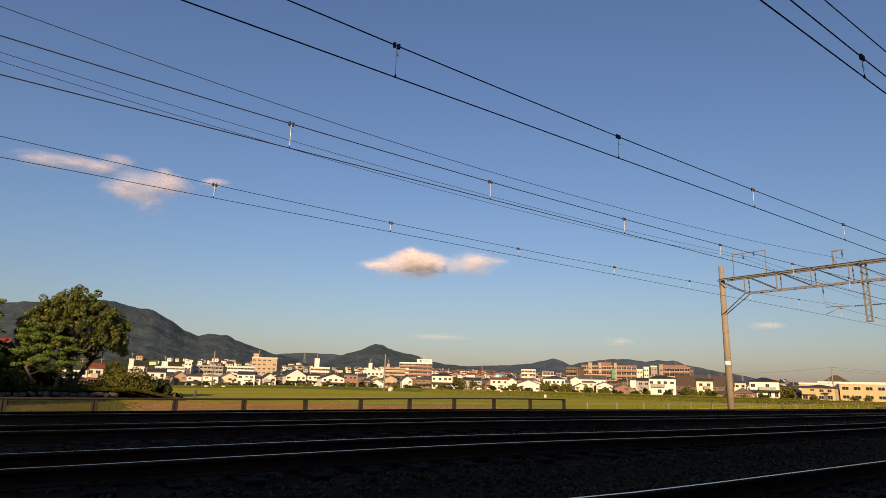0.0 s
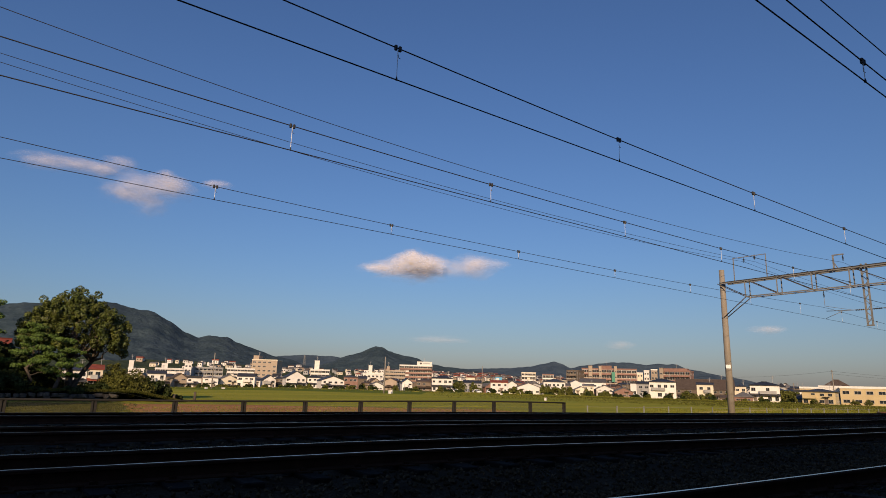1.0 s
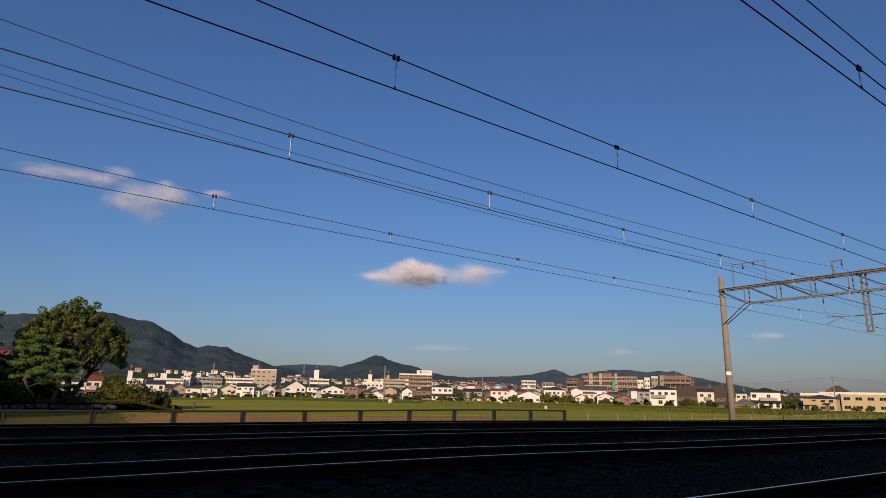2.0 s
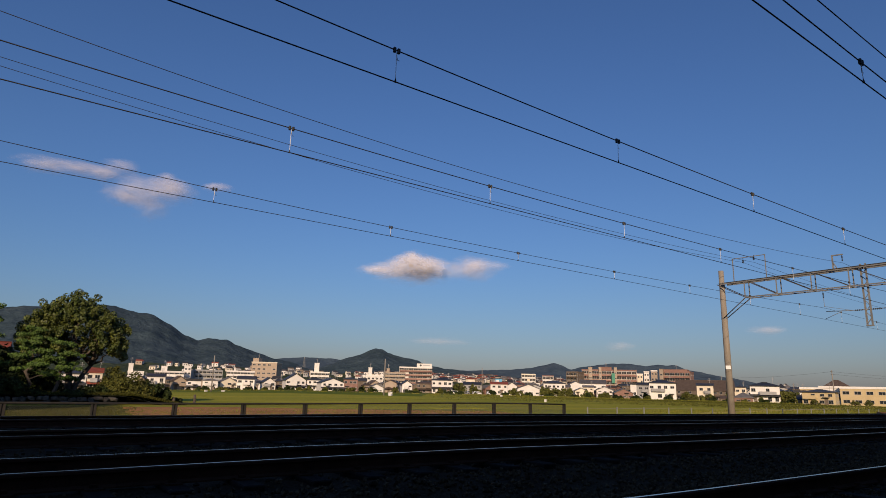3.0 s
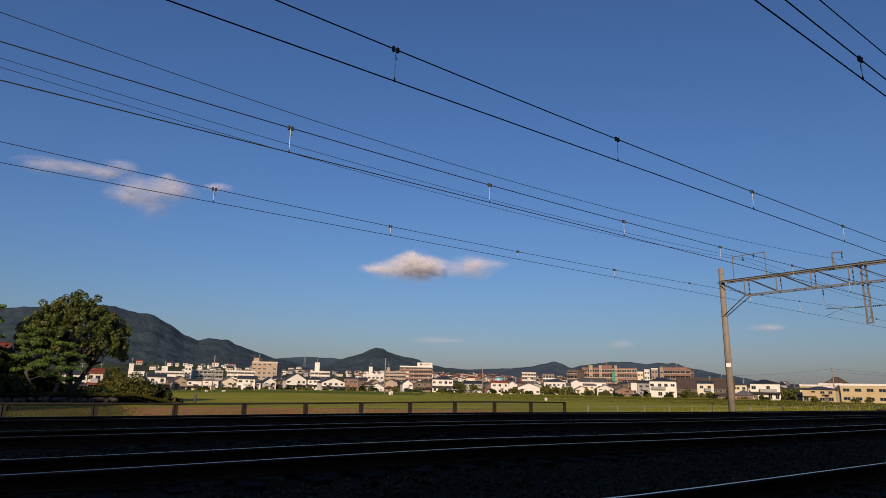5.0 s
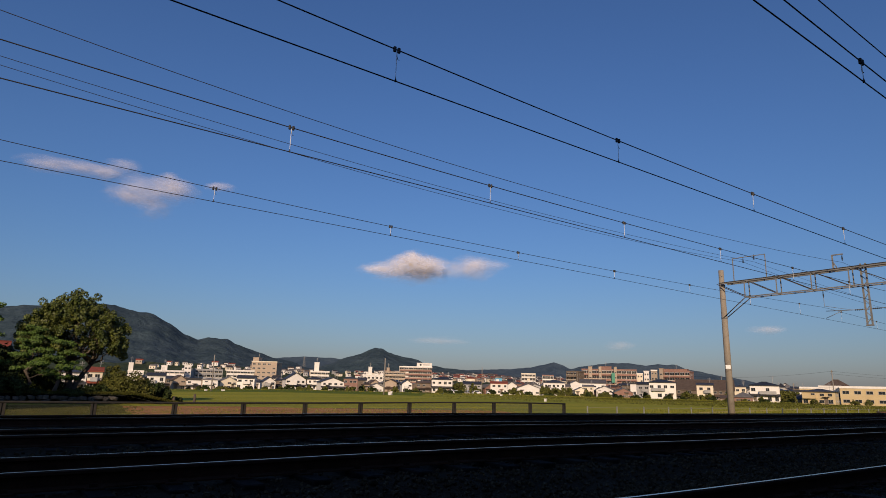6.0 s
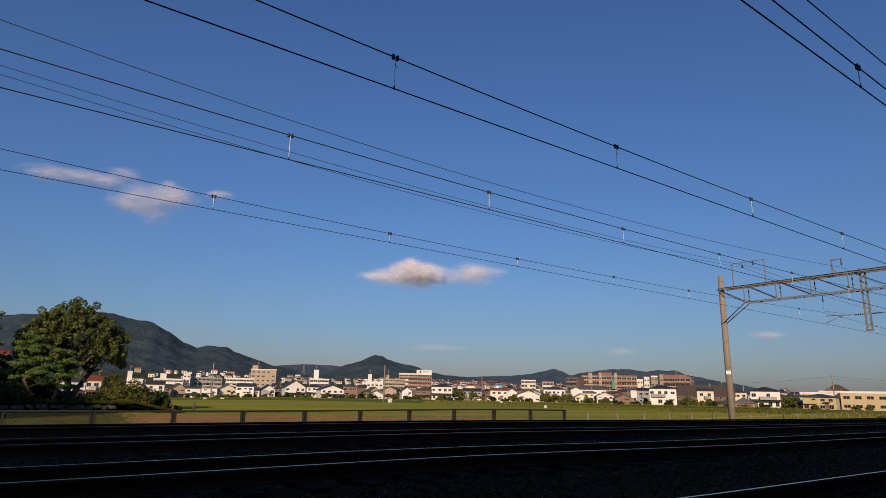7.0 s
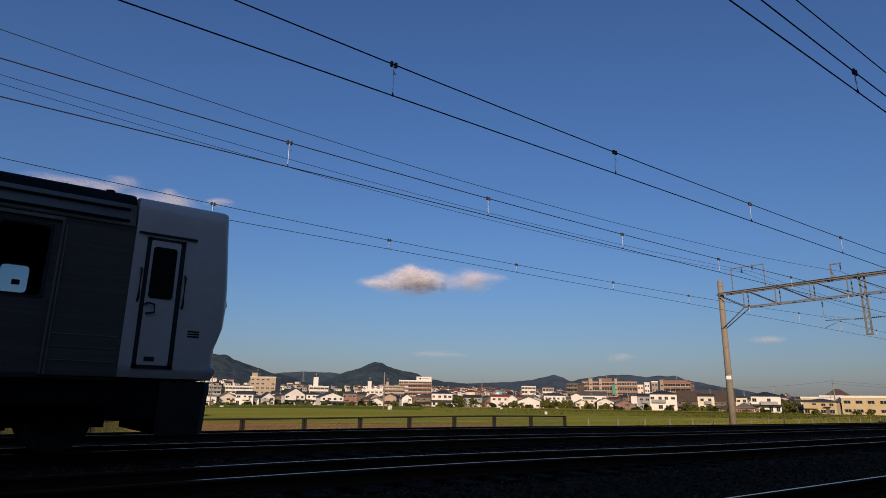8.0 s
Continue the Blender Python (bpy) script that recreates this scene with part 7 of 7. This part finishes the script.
# ---- small things in the fields ----
def field_bank():
    """The dark weedy bank along the far edge of the crop."""
    rng = random.Random(17)
    bm = bmesh.new()
    rings = []
    for i in range(90):
        b = radians(80 - 28 * i / 89)
        r = 222 + 4 * noise.noise((i * 0.2, 0, 0))
        x, y = math.cos(b) * r, math.sin(b) * r
        z = ground_z(x, y)
        h = 0.55 + 0.35 * noise.noise((i * 0.35, 4, 0)) if rng.random() < 0.9 else 0.1
        n = Vector((math.cos(b), math.sin(b), 0))
        rings.append([bm.verts.new(Vector((x, y, z + dz)) + n * d) for d, dz in ((-1.3, -0.05), (-0.6, h * 0.8), (0.3, h), (1.3, -0.05))])
    for r, s in zip(rings, rings[1:]):
        for k in range(3):
            bm.faces.new((r[k], r[k + 1], s[k + 1], s[k]))
    solid("field_bank", bm, M_HEDGE, pose(0, 0, 0), "dark weedy bank along the far field edge", kind="structure")


field_bank()


def crate(x, y, w, hgt):
    bm = bmesh.new()
    z = ground_z(x, y)
    box(bm, -w / 2, w / 2, -0.2, 0.2, -0.02, hgt)
    box(bm, -w / 2 - 0.04, w / 2 + 0.04, -0.24, 0.24, hgt, hgt + 0.08)
    bmesh.ops.bevel(bm, geom=bm.edges[:], offset=0.03, segments=1, affect="EDGES")
    solid("field_box", bm, W_WHITE, pose(x, y, z + 0.1, rz=random.uniform(-30, 30)), "small white plastic box in the field", "box", "white boxes")


crate(82.3, 134.6, 0.6, 0.75)
crate(83.4, 135.6, 0.5, 0.9)
crate(50.5, 180.0, 0.8, 0.5)
crate(54.6, 178.0, 0.9, 0.4)
crate(85.0, 83.5, 0.5, 0.45)
crate(133.0, 150.0, 0.9, 0.5)

for x, y, h in ((15.9, 60.0, 0.95), (14.2, 60.4, 0.7)):
    bm = bmesh.new()
    tube(bm, [(0, 0, -0.2), (0.02, 0, h * 0.6), (0, 0, h)], [0.13, 0.12, 0.11], 9)
    solid("wooden_post", bm, M_BARK, pose(x, y, ground_z(x, y)), "short weathered wooden post in the grass", "post", "wooden posts")


# ---- low shrubs along the gardens of the front row ----
def garden_shrubs():
    rng = random.Random(23)
    for i in range(46):
        b = 81 - 58 * (i + rng.uniform(-0.3, 0.3)) / 46
        r = (246 if b > 60 else 258 if b > 40 else 228) + rng.uniform(-4, 6)
        x, y = math.cos(radians(b)) * r, math.sin(radians(b)) * r
        bush(x, y, ground_z(x, y), rng.uniform(2.2, 5.5), 2.0, rng.uniform(0.9, 2.4), 200 + i, M_DUSKLEAF if i % 3 else M_BUSH, "low garden shrub before the houses", "garden_shrub", 16)


garden_shrubs()


# ---- people's cars parked before the houses ----
def parked_car(x, y, turn, mat, label):
    z = ground_z(x, y)
    c = thing("parked_car", pose(x, y, z + 0.05, rz=turn), label, "car", "parked cars")
    bm = bmesh.new()
    prof = [(-1.7, 0.3), (1.7, 0.3), (1.72, 0.75), (1.2, 0.9), (0.7, 1.45), (-1.2, 1.5), (-1.65, 0.95)]
    ends = [[bm.verts.new((a, s * (0.74 if b < 1.2 else 0.62), b)) for a, b in prof] for s in (-1, 1)]
    n = len(prof)
    for k in range(n):
        bm.faces.new((ends[0][k], ends[0][(k + 1) % n], ends[1][(k + 1) % n], ends[1][k]))
    for v in ends:
        bm.faces.new(v)
    part("body", bm, mat, c)
    for s in (-1, 1):
        bm = bmesh.new()
        vs = [bm.verts.new((a, s * yy, b)) for a, b, yy in ((-1.4, 0.98, 0.735), (0.98, 0.95, 0.745), (0.62, 1.36, 0.665), (-1.1, 1.4, 0.655))]
        bm.faces.new(vs)
        ob = part("side_window", bm, M_PANE, c)
        for xx in (-1.05, 1.1):
            bm = bmesh.new()
            tube(bm, [(xx, s * 0.6, 0.3), (xx, s * 0.78, 0.3)], 0.3, 14)
            part("wheel", bm, M_RUBBER, c)


CAR_WHITE = stuff_mat("white_car_paint", (0.66, 0.66, 0.66), (0.72, 0.72, 0.72), 0.5, 0.25, coat=0.4)
CAR_GREY = stuff_mat("grey_car_paint", (0.2, 0.2, 0.21), (0.26, 0.26, 0.27), 0.5, 0.25, coat=0.4)
for b, r, m in ((52.6, 262, CAR_WHITE), (51.2, 263, CAR_GREY), (50.6, 263, CAR_WHITE), (49.4, 266, CAR_WHITE), (36.6, 242, CAR_GREY)):
    parked_car(math.cos(radians(b)) * r, math.sin(radians(b)) * r, b - 90 + 10, m, "white small car parked by a house" if m is CAR_WHITE else "grey small car parked by a house")


# green netting hung on the long block
bm = bmesh.new()
for i in range(4):
    box(bm, -1.0 + 0.49 * i, -1.0 + 0.49 * i + 0.47, -0.05 - 0.02 * (i % 2), 0.05, 8.2, 14.2)
bmesh.ops.remove_doubles(bm, verts=bm.verts, dist=0.03)
NETTING_AT = (312.4, 249.0)
net = thing("netting", pose(NETTING_AT[0], NETTING_AT[1], -1.1, rz=-51), "green building netting hung on a facade", "netting")
part("sheet", bm, stuff_mat("green_netting", (0.05, 0.2, 0.13), (0.09, 0.28, 0.2), 0.8, 0.8), net)


# ---- crowded small houses on the lower slopes ----
def far_houses():
    rng = random.Random(41)
    walls, roofs = [W_WHITE, W_CREAM, W_GREY, W_BEIGE, W_PINK], [R_DARK, R_BROWN, R_GREY, R_RED]
    verts, faces, mats = [], [], []
    for i in range(520):
        b = (rng.uniform(29, 80), rng.uniform(49.5, 57), rng.uniform(40, 50))[i % 3]
        r = 1270 + 215 * rng.random() ** 0.8
        q, z = hill_height(FOOT, 1500, 500, b, r, 20.0, 1.0)
        w, d, e, rise = rng.uniform(7, 14), rng.uniform(6, 8), rng.uniform(5.5, 9.0), rng.uniform(1.4, 2.6)
        m = pose(q.x, q.y, z - 1.0, rz=b - 90 + rng.uniform(-50, 50))
        k = len(verts)
        o = 0.5
        local = [(-w / 2, -d / 2, 0), (w / 2, -d / 2, 0), (w / 2, d / 2, 0), (-w / 2, d / 2, 0), (-w / 2, -d / 2, e), (w / 2, -d / 2, e), (w / 2, d / 2, e), (-w / 2, d / 2, e), (-w / 2, 0, e + rise), (w / 2, 0, e + rise),
                 (-w / 2 - o, -d / 2 - o, e - 0.2), (w / 2 + o, -d / 2 - o, e - 0.2), (w / 2 + o, d / 2 + o, e - 0.2), (-w / 2 - o, d / 2 + o, e - 0.2), (-w / 2 - o, 0, e + rise + 0.25), (w / 2 + o, 0, e + rise + 0.25)]
        verts += [m @ Vector(c) for c in local]
        wall, roof = rng.choice([0, 0, 0, 1, 2, 3]), 5 + rng.choice([0, 0, 1, 2, 2, 2, 3])
        for f in ((0, 1, 5, 4), (2, 3, 7, 6), (1, 2, 6, 9, 5), (3, 0, 4, 8, 7)):
            faces.append([k + n for n in f])
            mats.append(wall)
        for f in ((10, 11, 15, 14), (13, 12, 15, 14), (10, 11, 12, 13)):
            faces.append([k + n for n in f])
            mats.append(roof)
        for x in (-0.25, 0.22):
            k = len(verts)
            x *= w
            verts += [m @ Vector(c) for c in ((x - 0.9, -d / 2 - 0.06, e * 0.45), (x + 0.9, -d / 2 - 0.06, e * 0.45), (x + 0.9, -d / 2 - 0.06, e * 0.75), (x - 0.9, -d / 2 - 0.06, e * 0.75))]
            faces.append([k, k + 1, k + 2, k + 3])
            mats.append(9)
    me = bpy.data.meshes.new("far_houses")
    me.from_pydata(verts, [], faces)
    for m in walls + roofs + [M_PANE]:
        me.materials.append(m)
    me.polygons.foreach_set("material_index", mats)
    tagged(new("far_houses", me), "crowd of tiny houses on the lower slopes", "houses", kind="stuff")


far_houses()


# ---- what moves: the train runs in over the third track ----
def motions():
    walk(train, [(i / 30, pose(SPEED * (i / 30 - 8.0) - 0.03, TRAIN_Y, 0)) for i in range(0, 241, 10)])
    for c in DRIFTING:
        walk(c, [(0.0, pose(0, 0, 0, rz=0.25)), (8.0, pose(0, 0, 0, rz=-0.3))])
    for w, x in wheelsets:
        walk(w, [(i / 30, pose(x, 0, 0.42, ry=math.degrees(SPEED * i / 30 / 0.42) % 360)) for i in range(241)])


motions()
